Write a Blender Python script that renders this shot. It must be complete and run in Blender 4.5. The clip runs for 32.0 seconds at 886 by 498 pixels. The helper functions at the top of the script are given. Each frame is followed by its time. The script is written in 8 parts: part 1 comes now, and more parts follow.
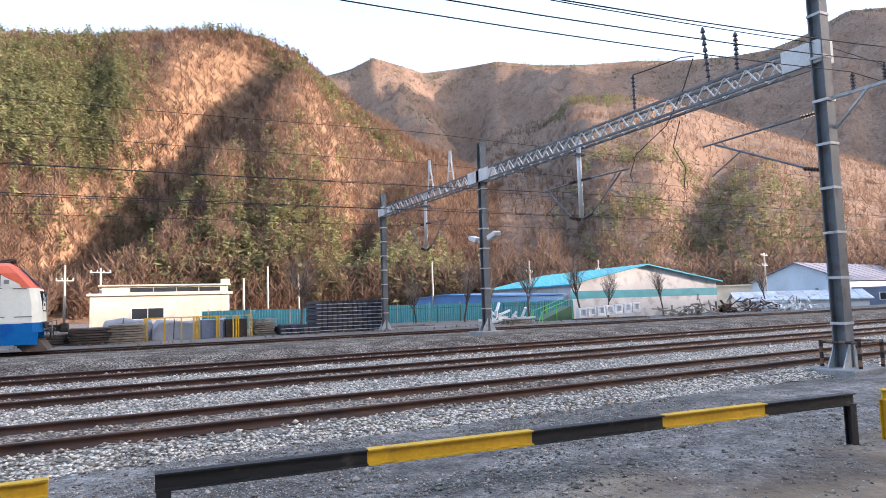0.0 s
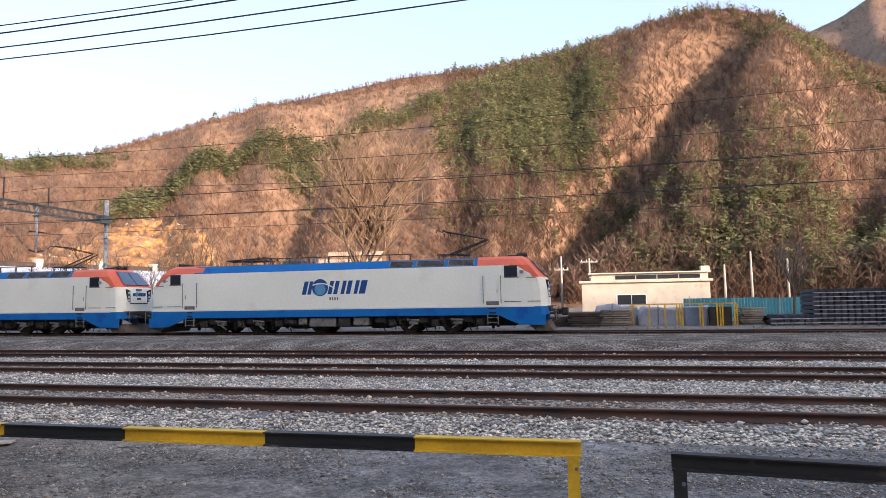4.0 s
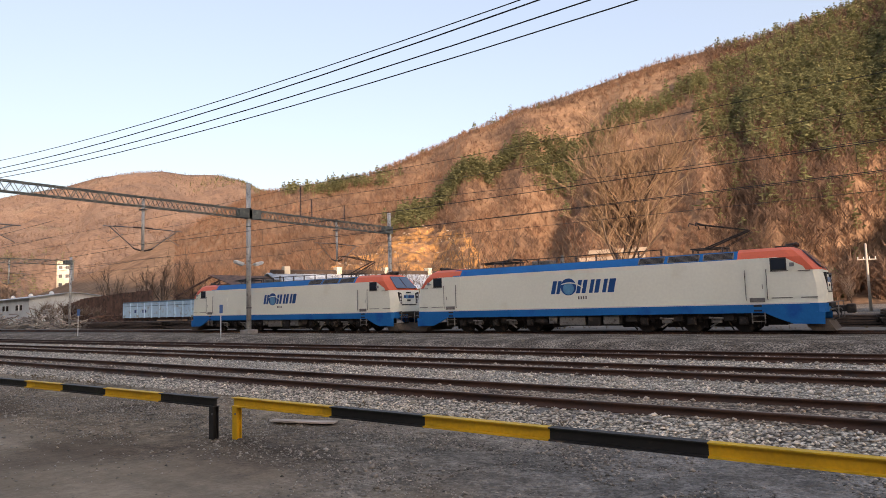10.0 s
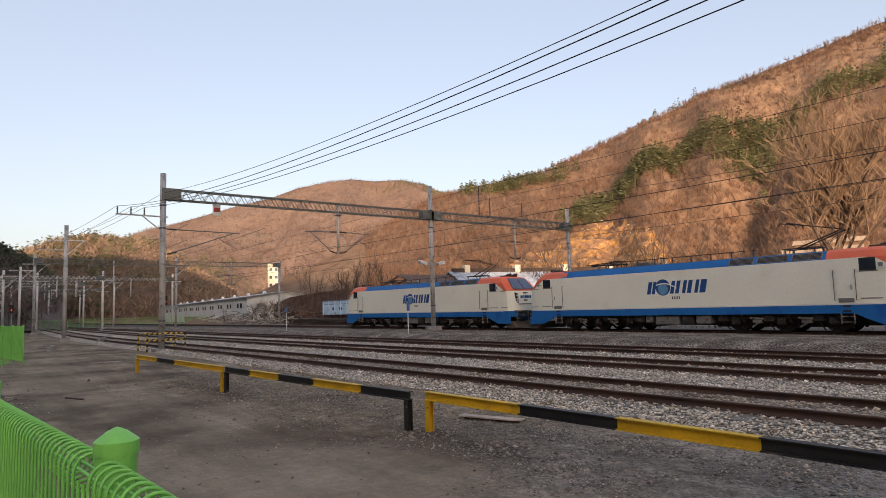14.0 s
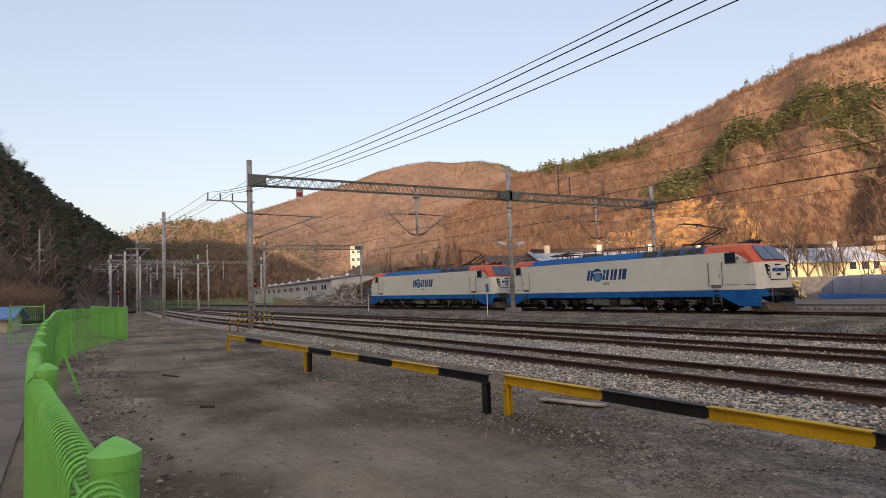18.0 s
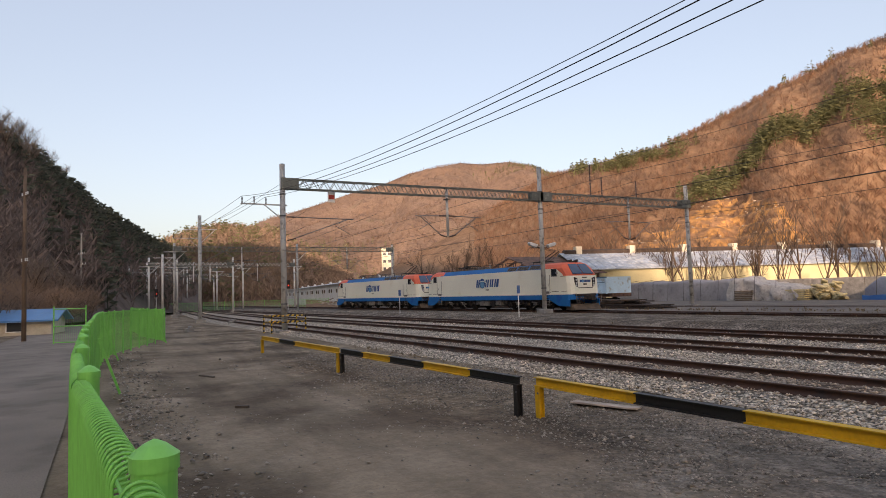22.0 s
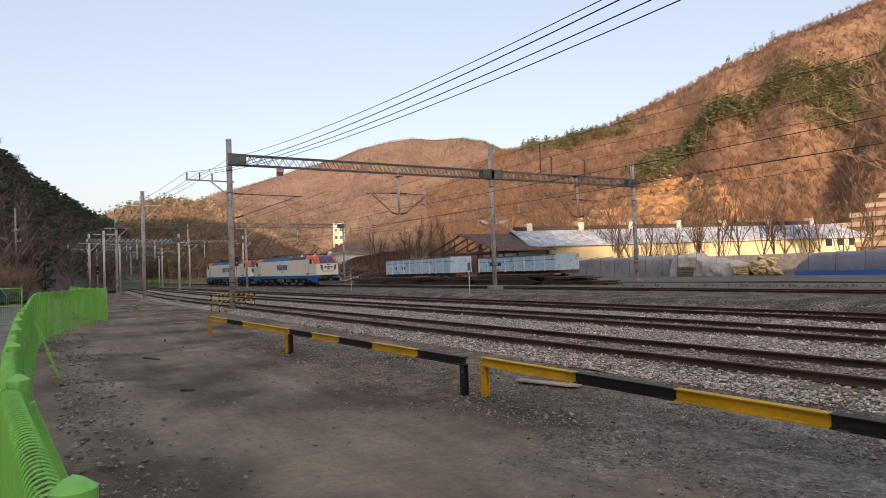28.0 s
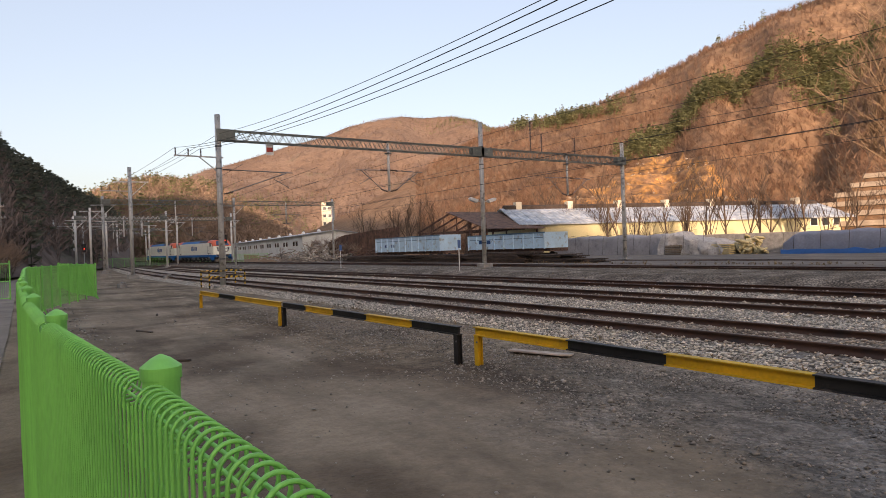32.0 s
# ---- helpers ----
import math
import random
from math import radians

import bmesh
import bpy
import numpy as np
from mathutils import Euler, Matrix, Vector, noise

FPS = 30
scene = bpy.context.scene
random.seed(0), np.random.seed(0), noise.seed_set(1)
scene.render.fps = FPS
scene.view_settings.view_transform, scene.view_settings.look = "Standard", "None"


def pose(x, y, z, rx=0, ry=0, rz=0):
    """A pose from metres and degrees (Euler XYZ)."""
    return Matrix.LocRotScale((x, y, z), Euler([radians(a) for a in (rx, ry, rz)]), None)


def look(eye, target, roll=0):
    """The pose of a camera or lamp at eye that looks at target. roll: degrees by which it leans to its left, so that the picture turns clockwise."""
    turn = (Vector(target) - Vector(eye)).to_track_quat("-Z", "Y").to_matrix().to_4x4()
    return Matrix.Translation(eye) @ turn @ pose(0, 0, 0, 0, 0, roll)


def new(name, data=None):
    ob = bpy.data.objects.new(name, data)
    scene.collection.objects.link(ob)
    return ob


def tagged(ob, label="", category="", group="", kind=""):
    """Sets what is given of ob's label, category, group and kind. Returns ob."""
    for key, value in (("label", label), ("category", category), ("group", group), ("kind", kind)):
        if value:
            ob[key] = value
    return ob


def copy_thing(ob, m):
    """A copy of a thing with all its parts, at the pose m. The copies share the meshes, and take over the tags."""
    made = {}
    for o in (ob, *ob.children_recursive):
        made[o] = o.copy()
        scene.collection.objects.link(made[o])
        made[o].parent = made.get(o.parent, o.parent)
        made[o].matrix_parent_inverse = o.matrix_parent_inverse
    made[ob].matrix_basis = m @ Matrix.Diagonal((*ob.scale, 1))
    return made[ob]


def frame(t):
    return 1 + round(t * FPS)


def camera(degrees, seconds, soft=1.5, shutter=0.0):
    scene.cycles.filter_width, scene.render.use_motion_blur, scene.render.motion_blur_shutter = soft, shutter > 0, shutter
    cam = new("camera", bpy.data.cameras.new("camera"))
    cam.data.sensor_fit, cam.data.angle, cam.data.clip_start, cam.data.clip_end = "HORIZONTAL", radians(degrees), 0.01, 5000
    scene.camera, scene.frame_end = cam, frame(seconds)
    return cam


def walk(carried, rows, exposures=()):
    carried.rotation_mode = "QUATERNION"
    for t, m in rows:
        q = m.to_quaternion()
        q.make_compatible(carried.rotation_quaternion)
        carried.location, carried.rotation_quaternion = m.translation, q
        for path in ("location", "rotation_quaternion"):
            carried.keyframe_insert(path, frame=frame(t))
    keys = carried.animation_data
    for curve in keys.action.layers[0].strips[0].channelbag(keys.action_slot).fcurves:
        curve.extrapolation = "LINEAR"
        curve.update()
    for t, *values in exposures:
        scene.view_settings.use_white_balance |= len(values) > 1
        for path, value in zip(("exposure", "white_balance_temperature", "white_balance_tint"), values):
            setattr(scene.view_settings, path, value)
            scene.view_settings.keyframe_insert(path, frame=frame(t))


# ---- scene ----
cam = camera(69.19, 32.0, soft=0.85)
# seconds; x, y, z; tilt from straight down, lean, heading
PATH = [
    (0.0, 0.215, 0.094, 1.549, 94.76, 1.70, -27.33),
    (0.5, 0.179, 0.074, 1.554, 94.72, 1.57, -20.66),
    (1.0, 0.151, 0.080, 1.554, 94.74, 1.41, -14.23),
    (1.5, 0.129, 0.066, 1.561, 94.70, 1.21, -6.60),
    (2.0, 0.120, 0.051, 1.562, 94.72, 1.15, -2.03),
    (2.5, 0.093, 0.043, 1.566, 94.67, 1.08, 1.88),
    (3.0, 0.052, 0.023, 1.570, 94.65, 0.98, 6.00),
    (3.5, 0.019, 0.007, 1.569, 94.60, 1.00, 10.09),
    (4.0, 0.000, 0.000, 1.570, 94.59, 0.97, 13.39),
    (4.5, -0.027, -0.016, 1.570, 94.61, 0.96, 17.00),
    (6.5, -0.097, -0.048, 1.561, 94.65, 1.14, 29.26),
    (7.0, -0.103, -0.068, 1.560, 94.74, 1.18, 30.95),
    (7.5, -0.102, -0.058, 1.558, 94.79, 1.26, 31.62),
    (8.0, -0.109, -0.069, 1.558, 94.86, 1.39, 32.19),
    (8.5, -0.114, -0.062, 1.555, 94.96, 1.47, 32.47),
    (9.0, -0.112, -0.092, 1.556, 95.08, 1.51, 33.53),
    (9.5, -0.129, -0.101, 1.560, 95.12, 1.51, 35.29),
    (10.0, -0.125, -0.097, 1.569, 95.03, 1.68, 36.34),
    (10.5, -0.145, -0.081, 1.566, 95.06, 1.72, 37.08),
    (11.0, -0.158, -0.106, 1.571, 95.22, 1.69, 39.25),
    (11.5, -0.166, -0.111, 1.563, 95.21, 1.59, 42.20),
    (12.0, -0.178, -0.104, 1.568, 95.13, 1.61, 43.82),
    (12.5, -0.199, -0.133, 1.586, 95.29, 1.57, 45.85),
    (13.0, -0.213, -0.136, 1.587, 95.26, 1.58, 49.43),
    (13.5, -0.211, -0.142, 1.584, 95.24, 1.60, 51.31),
    (15.5, -0.235, -0.081, 1.579, 95.32, 1.84, 52.74),
    (16.0, -0.272, -0.069, 1.572, 95.38, 1.85, 52.66),
    (16.5, -0.312, -0.032, 1.574, 95.21, 1.98, 52.56),
    (17.0, -0.366, 0.005, 1.583, 95.19, 2.01, 52.62),
    (17.5, -0.376, 0.015, 1.590, 93.90, 2.06, 54.60),
    (18.0, -0.359, 0.016, 1.590, 93.82, 1.82, 59.19),
    (18.5, -0.347, 0.011, 1.593, 93.91, 1.77, 59.28),
    (19.0, -0.350, 0.013, 1.591, 93.82, 2.00, 59.19),
    (19.5, -0.368, 0.015, 1.589, 93.79, 1.94, 59.06),
    (20.0, -0.363, 0.014, 1.590, 93.81, 1.95, 59.00),
    (20.5, -0.357, 0.011, 1.593, 94.03, 1.98, 59.03),
    (21.0, -0.352, 0.010, 1.596, 94.05, 1.96, 60.49),
    (21.5, -0.353, 0.011, 1.596, 94.05, 1.91, 62.00),
    (22.0, -0.345, 0.014, 1.597, 94.04, 1.92, 61.96),
    (22.5, -0.349, 0.016, 1.597, 94.01, 1.99, 61.49),
    (23.0, -0.347, 0.019, 1.598, 94.10, 2.08, 60.93),
    (23.5, -0.330, 0.013, 1.628, 94.06, 2.01, 62.02),
    (24.0, -0.330, 0.016, 1.654, 94.10, 2.06, 61.96),
    (24.5, -0.281, 0.021, 1.687, 94.28, 2.06, 61.89),
    (25.0, -0.219, 0.007, 1.700, 94.33, 2.06, 61.71),
    (25.5, -0.197, 0.036, 1.707, 94.26, 2.22, 59.18),
    (26.0, -0.219, 0.041, 1.693, 93.88, 2.15, 58.10),
    (26.5, -0.222, 0.036, 1.692, 92.00, 2.15, 58.10),
    (28.5, -0.235, 0.042, 1.691, 91.75, 2.12, 57.70),
    (29.0, -0.257, 0.050, 1.693, 91.52, 2.13, 57.65),
    (29.5, -0.259, 0.048, 1.691, 90.82, 2.15, 57.20),
    (30.0, -0.260, 0.045, 1.689, 90.50, 2.12, 56.90),
    (30.5, -0.264, 0.040, 1.682, 90.04, 2.07, 56.97),
    (31.0, -0.270, 0.028, 1.678, 89.70, 2.10, 57.10),
    (31.5, -0.252, -0.016, 1.634, 89.75, 1.98, 57.11),
    (32.0, -0.180, -0.102, 1.575, 89.85, 1.96, 56.71),
]
EXPOSURES = [(0.0, 2.31, 6250, 20), (1.5, 2.32, 6250, 21), (4.0, 1.83, 6450, 22), (9.0, 1.40, 7350, 23), (13.0, 1.18, 7600, 24), (19.0, 1.10, 7650, 24), (32.0, 1.18, 7650, 24)]
walk(cam, [(t, pose(*p)) for t, *p in PATH], EXPOSURES)

# low evening sun behind the camera's right shoulder; the valley floor lies in the shade of the hill behind
SUN_ELEV, SUN_TURN = 13.0, 124.0   # degrees; the turn is counted clockwise from +y
to_sun = Vector((math.sin(radians(SUN_TURN)) * math.cos(radians(SUN_ELEV)), math.cos(radians(SUN_TURN)) * math.cos(radians(SUN_ELEV)), math.sin(radians(SUN_ELEV))))
world = bpy.data.worlds.new("sky")
scene.world = world
world.use_nodes = True
wn = world.node_tree.nodes
sky = wn.new("ShaderNodeTexSky")
sky.sky_type, sky.sun_disc, sky.sun_elevation, sky.sun_rotation = "NISHITA", False, radians(SUN_ELEV), radians(SUN_TURN)
sky.air_density, sky.dust_density, sky.ozone_density = 1.0, 3.0, 1.2
haze = wn.new("ShaderNodeMix")
haze.data_type = "RGBA"
haze.inputs[0].default_value = 0.5
haze.inputs[7].default_value = (1.62, 2.15, 2.72, 1)   # thin even evening haze
world.node_tree.links.new(sky.outputs[0], haze.inputs[6])
world.node_tree.links.new(haze.outputs[2], wn["Background"].inputs[0])
wn["Background"].inputs[1].default_value = 0.15
sun = new("sun", bpy.data.lights.new("sun", "SUN"))
sun.data.energy, sun.data.angle, sun.data.color = 2.95, radians(0.6), (1.0, 0.82, 0.64)
sun.matrix_world = look(to_sun * 100, (0, 0, 0))

# ---------------------------------------------------------------- materials
def mat(name, base, rough=0.7, metal=0.0, vary=0.25, size=2.0, fine=30.0, bump=0.15, stain=None, stain_at=0.6, gloss=0.5, island=0.0, piece=0.0, stretch=(1, 1, 1)):
    """A procedural surface: base colour, mottled at two scales, with fine relief and, if given, stains of a second colour."""
    m = bpy.data.materials.new(name)
    m.use_nodes = True
    n, l = m.node_tree.nodes, m.node_tree.links
    b = n["Principled BSDF"]
    b.inputs["Roughness"].default_value, b.inputs["Metallic"].default_value = rough, metal
    b.inputs["Specular IOR Level"].default_value = gloss
    co = n.new("ShaderNodeTexCoord")
    mp = n.new("ShaderNodeMapping")
    mp.inputs["Scale"].default_value = stretch
    l.new(co.outputs["Object"], mp.inputs[0])

    def noise_tex(scale, detail=4.0):
        t = n.new("ShaderNodeTexNoise")
        t.inputs["Scale"].default_value, t.inputs["Detail"].default_value = scale, detail
        l.new(mp.outputs[0], t.inputs["Vector"])
        return t

    def mixed(kind, fac, a, c):
        x = n.new("ShaderNodeMix")
        x.data_type, x.blend_type = "RGBA", kind
        for sock, val in ((x.inputs[0], fac), (x.inputs[6], a), (x.inputs[7], c)):
            if isinstance(val, bpy.types.NodeSocket):
                l.new(val, sock)
            else:
                sock.default_value = val
        return x.outputs[2]

    def ramp(src, lo, hi, a, c):
        r = n.new("ShaderNodeMapRange")
        l.new(src, r.inputs[0])
        r.inputs[1].default_value, r.inputs[2].default_value, r.inputs[3].default_value, r.inputs[4].default_value = lo, hi, a, c
        return r.outputs[0]

    big, small = noise_tex(1.0 / size), noise_tex(fine)
    col = (*base, 1)
    lum = ramp(big.outputs["Fac"], 0.3, 0.7, 1 - vary, 1 + vary)
    lum2 = ramp(small.outputs["Fac"], 0.3, 0.7, 1 - vary * 0.7, 1 + vary * 0.7)
    mul = n.new("ShaderNodeMath")
    mul.operation = "MULTIPLY"
    l.new(lum, mul.inputs[0])
    l.new(lum2, mul.inputs[1])
    val = mul.outputs[0]
    for amount, kind in ((island, "g"), (piece, "o")):
        if amount:
            src = n.new("ShaderNodeNewGeometry").outputs["Random Per Island"] if kind == "g" else n.new("ShaderNodeObjectInfo").outputs["Random"]
            m2 = n.new("ShaderNodeMath")
            m2.operation = "MULTIPLY"
            l.new(val, m2.inputs[0])
            l.new(ramp(src, 0, 1, 1 - amount, 1 + amount), m2.inputs[1])
            val = m2.outputs[0]
    out = mixed("MULTIPLY", 1.0, col, (1, 1, 1, 1))
    if stain:
        st = noise_tex(2.3 / size, 6.0)
        out = mixed("MIX", ramp(st.outputs["Fac"], stain_at - 0.06, stain_at + 0.08, 0, 1), out, (*stain, 1))
    sc = n.new("ShaderNodeVectorMath")
    sc.operation = "SCALE"
    l.new(out, sc.inputs[0])
    l.new(val, sc.inputs[3])
    l.new(sc.outputs[0], b.inputs["Base Color"])
    if bump:
        bm_ = n.new("ShaderNodeBump")
        bm_.inputs["Strength"].default_value, bm_.inputs["Distance"].default_value = bump, 0.6 / fine
        l.new(small.outputs["Fac"], bm_.inputs["Height"])
        l.new(bm_.outputs[0], b.inputs["Normal"])
    l.new(ramp(small.outputs["Fac"], 0.2, 0.8, max(rough - 0.1, 0.02), min(rough + 0.12, 1)), b.inputs["Roughness"])
    return m


# ---------------------------------------------------------------- mesh tools
def box(bm, x0, x1, y0, y1, z0, z1, bevel=0.0):
    c = bmesh.ops.create_cube(bm, size=1, matrix=Matrix.Translation(((x0 + x1) / 2, (y0 + y1) / 2, (z0 + z1) / 2)) @ Matrix.Diagonal((x1 - x0, y1 - y0, z1 - z0, 1)))
    if bevel:
        es = list({e for v in c["verts"] for e in v.link_edges})
        bmesh.ops.bevel(bm, geom=es, offset=bevel, segments=2, profile=0.5, affect="EDGES")
    return bm


def rod(bm, p, q, r0, r1=None, n=8, cap=True):
    p, q = Vector(p), Vector(q)
    d = q - p
    m = Matrix.Translation((p + q) / 2) @ d.to_track_quat("Z", "Y").to_matrix().to_4x4()
    bmesh.ops.create_cone(bm, cap_ends=cap, segments=n, radius1=r0, radius2=r0 if r1 is None else r1, depth=d.length, matrix=m)
    return bm


def bar(bm, p, q, w, h):
    """A square bar from p to q, w wide and h high."""
    p, q = Vector(p), Vector(q)
    d = q - p
    m = Matrix.Translation((p + q) / 2) @ d.to_track_quat("Y", "Z").to_matrix().to_4x4() @ Matrix.Diagonal((w, d.length, h, 1))
    bmesh.ops.create_cube(bm, size=1, matrix=m)
    return bm


def prism(bm, pts, a, b, axis="x"):
    """The outline pts drawn from a to b along an axis; pts are the two other coordinates in order."""
    def at(p, s):
        return {"x": (s, p[0], p[1]), "y": (p[0], s, p[1]), "z": (p[0], p[1], s)}[axis]
    lo, hi = [bm.verts.new(at(p, a)) for p in pts], [bm.verts.new(at(p, b)) for p in pts]
    fs = [bm.faces.new(lo), bm.faces.new(hi[::-1])]
    for i in range(len(pts)):
        j = (i + 1) % len(pts)
        fs.append(bm.faces.new((lo[j], lo[i], hi[i], hi[j])))
    bmesh.ops.recalc_face_normals(bm, faces=fs)
    return bm


def mesh_of(name, bm, material, smooth=False):
    me = bpy.data.meshes.new(name)
    bm.to_mesh(me)
    bm.free()
    me.materials.append(material)
    if smooth:
        me.shade_smooth()
    return me


def part(name, bm, material, parent, label="", smooth=False):
    ob = new(name, mesh_of(name, bm, material, smooth))
    ob.parent = parent
    return tagged(ob, label)


def again(ob, parent, m=None):
    """Another piece on the same mesh."""
    o = new(ob.name.split(".")[0], ob.data)
    o.parent = parent
    if m is not None:
        o.matrix_basis = m
    return o


def thing(name, label, category, at=(0, 0, 0), turn=0, group="", kind=""):
    e = new(name)
    e.matrix_basis = pose(*at, 0, 0, turn)
    e.empty_display_size = 0.3
    return tagged(e, label, category, group, kind)


def solid(name, bm, material, label, category, at=(0, 0, 0), turn=0, group="", kind="", smooth=False):
    ob = new(name, mesh_of(name, bm, material, smooth))
    ob.matrix_basis = pose(*at, 0, 0, turn)
    return tagged(ob, label, category, group, kind)


def sheet(name, verts, faces, material, smooth=False):
    me = bpy.data.meshes.new(name)
    v, f = np.asarray(verts, np.float32), np.asarray(faces, np.int32)
    me.vertices.add(len(v))
    me.vertices.foreach_set("co", v.ravel())
    k = f.shape[1]
    me.loops.add(f.size)
    me.loops.foreach_set("vertex_index", f.ravel())
    me.polygons.add(len(f))
    me.polygons.foreach_set("loop_start", np.arange(0, f.size, k, dtype=np.int32))
    me.polygons.foreach_set("loop_total", np.full(len(f), k, np.int32))
    me.update(calc_edges=True)
    me.materials.append(material)
    if smooth:
        me.shade_smooth()
    return new(name, me)


def grid_faces(nu, nv):
    i = np.arange((nu - 1) * nv).reshape(nu - 1, nv)[:, :-1].ravel()
    return np.stack([i, i + 1, i + nv + 1, i + nv], 1)


def scatter(name, base_v, base_f, places, sizes, turns, material, squash=None, jitter=0.0, seed=1):
    """Many copies of one small shape, joined; each is turned, sized and a little bent by itself."""
    rng = np.random.default_rng(seed)
    bv, bf = np.asarray(base_v, float), np.asarray(base_f, int)
    n = len(places)
    v = np.repeat(bv[None], n, 0) * np.asarray(sizes).reshape(n, 1, -1)
    if jitter:
        v += rng.normal(0, jitter, v.shape) * np.asarray(sizes).reshape(n, 1, -1)
    c, s = np.cos(turns)[:, None], np.sin(turns)[:, None]
    v = np.stack([v[..., 0] * c - v[..., 1] * s, v[..., 0] * s + v[..., 1] * c, v[..., 2]], -1) + np.asarray(places)[:, None]
    f = bf[None] + (np.arange(n) * len(bv))[:, None, None]
    return sheet(name, v.reshape(-1, 3), f.reshape(-1, bf.shape[1]), material)

# ---------------------------------------------------------------- ground, hills
def ground_z(y):
    return float(np.interp(y, [-400, 8.2, 8.9, 21.2, 22.7, 24, 29.3, 30.0, 33.0, 33.7, 40], [-0.25, -0.25, -0.30, -0.30, 0.02, 0.08, -0.02, -0.18, -0.18, 0.0, 0.0]))


def gravel_material(name, base, dark, light):
    """Trodden earth and gravel: broad stains, damp patches, grit and single pebbles in many tones."""
    m = bpy.data.materials.new(name)
    m.use_nodes = True
    n, l = m.node_tree.nodes, m.node_tree.links
    b = n["Principled BSDF"]
    b.inputs["Roughness"].default_value, b.inputs["Specular IOR Level"].default_value = 0.93, 0.2
    co = n.new("ShaderNodeTexCoord")

    def tex(scale, detail, kind="ShaderNodeTexNoise"):
        t = n.new(kind)
        t.inputs["Scale"].default_value = scale
        if kind == "ShaderNodeTexNoise":
            t.inputs["Detail"].default_value = detail
        l.new(co.outputs["Object"], t.inputs["Vector"])
        return t

    def ramp(src, lo, hi, a=0.0, c=1.0):
        r = n.new("ShaderNodeMapRange")
        l.new(src, r.inputs[0])
        r.inputs[1].default_value, r.inputs[2].default_value, r.inputs[3].default_value, r.inputs[4].default_value = lo, hi, a, c
        return r.outputs[0]

    def mix(fac, a, c, kind="MIX"):
        x = n.new("ShaderNodeMix")
        x.data_type, x.blend_type = "RGBA", kind
        for sock, val in ((x.inputs[0], fac), (x.inputs[6], a), (x.inputs[7], c)):
            if isinstance(val, bpy.types.NodeSocket):
                l.new(val, sock)
            else:
                sock.default_value = val
        return x.outputs[2]
    # a packed driving lane runs along the fence; it is smoother and smeared along its length
    sep0 = n.new("ShaderNodeSeparateXYZ")
    l.new(co.outputs["Object"], sep0.inputs[0])
    wob = n.new("ShaderNodeMath")
    l.new(sep0.outputs[1], wob.inputs[0])
    l.new(ramp(tex(0.5, 4).outputs["Fac"], 0.25, 0.75, -1.3, 1.3), wob.inputs[1])
    open_gravel = ramp(wob.outputs[0], 4.0, 5.3)
    smear = tex(1.0, 6)
    mp = n.new("ShaderNodeMapping")
    mp.inputs["Scale"].default_value = (0.22, 1.5, 1.0)
    mp.inputs["Rotation"].default_value = (0, 0, 0.12)
    l.new(co.outputs["Object"], mp.inputs[0])
    l.new(mp.outputs[0], smear.inputs["Vector"])
    col = mix(ramp(tex(0.33, 7).outputs["Fac"], 0.47, 0.62), (*base, 1), (*dark, 1))
    col = mix(ramp(tex(0.45, 6).outputs["Fac"], 0.56, 0.70), col, (*light, 1))
    both = n.new("ShaderNodeMath")
    both.operation = "MULTIPLY"
    l.new(open_gravel, both.inputs[0])
    l.new(ramp(sep0.outputs[0], -9.0, -2.0), both.inputs[1])
    col = mix(both.outputs[0], col, mix(ramp(tex(0.9, 6).outputs["Fac"], 0.42, 0.62), (0.165, 0.15, 0.135, 1), (0.235, 0.215, 0.195, 1)))
    col = mix(1.0, col, ramp(smear.outputs["Fac"], 0.32, 0.68, 0.70, 1.24), "MULTIPLY")
    rough_tone = mix(open_gravel, (1, 1, 1, 1), ramp(tex(3.2, 7).outputs["Fac"], 0.3, 0.7, 0.66, 1.32))
    col = mix(1.0, col, rough_tone, "MULTIPLY")
    col = mix(1.0, col, ramp(tex(6.0, 8).outputs["Fac"], 0.3, 0.7, 0.86, 1.13), "MULTIPLY")
    peb, peb2 = tex(24, 0, "ShaderNodeTexVoronoi"), tex(58, 0, "ShaderNodeTexVoronoi")
    for q, lo, hi in ((peb, 0.66, 1.34), (peb2, 0.82, 1.18)):
        sep = n.new("ShaderNodeSeparateColor")
        l.new(q.outputs["Color"], sep.inputs[0])
        tone = mix(ramp(open_gravel, 0, 1, 0.22, 1.0), (1, 1, 1, 1), ramp(sep.outputs[0], 0, 1, lo, hi))
        col = mix(1.0, col, tone, "MULTIPLY")
    l.new(col, b.inputs["Base Color"])
    add = n.new("ShaderNodeMath")
    l.new(ramp(peb.outputs["Distance"], 0, 0.6, 1, 0), add.inputs[0])
    l.new(ramp(tex(9, 5).outputs["Fac"], 0.3, 0.7, 0, 2.0), add.inputs[1])
    bp = n.new("ShaderNodeBump")
    bp.inputs["Distance"].default_value = 0.018
    l.new(ramp(open_gravel, 0, 1, 0.35, 1.0), bp.inputs["Strength"])
    l.new(add.outputs[0], bp.inputs["Height"])
    l.new(bp.outputs[0], b.inputs["Normal"])
    return m


M_YARD = gravel_material("grey_trodden_gravel", (0.238, 0.185, 0.132), (0.132, 0.096, 0.066), (0.30, 0.238, 0.175))


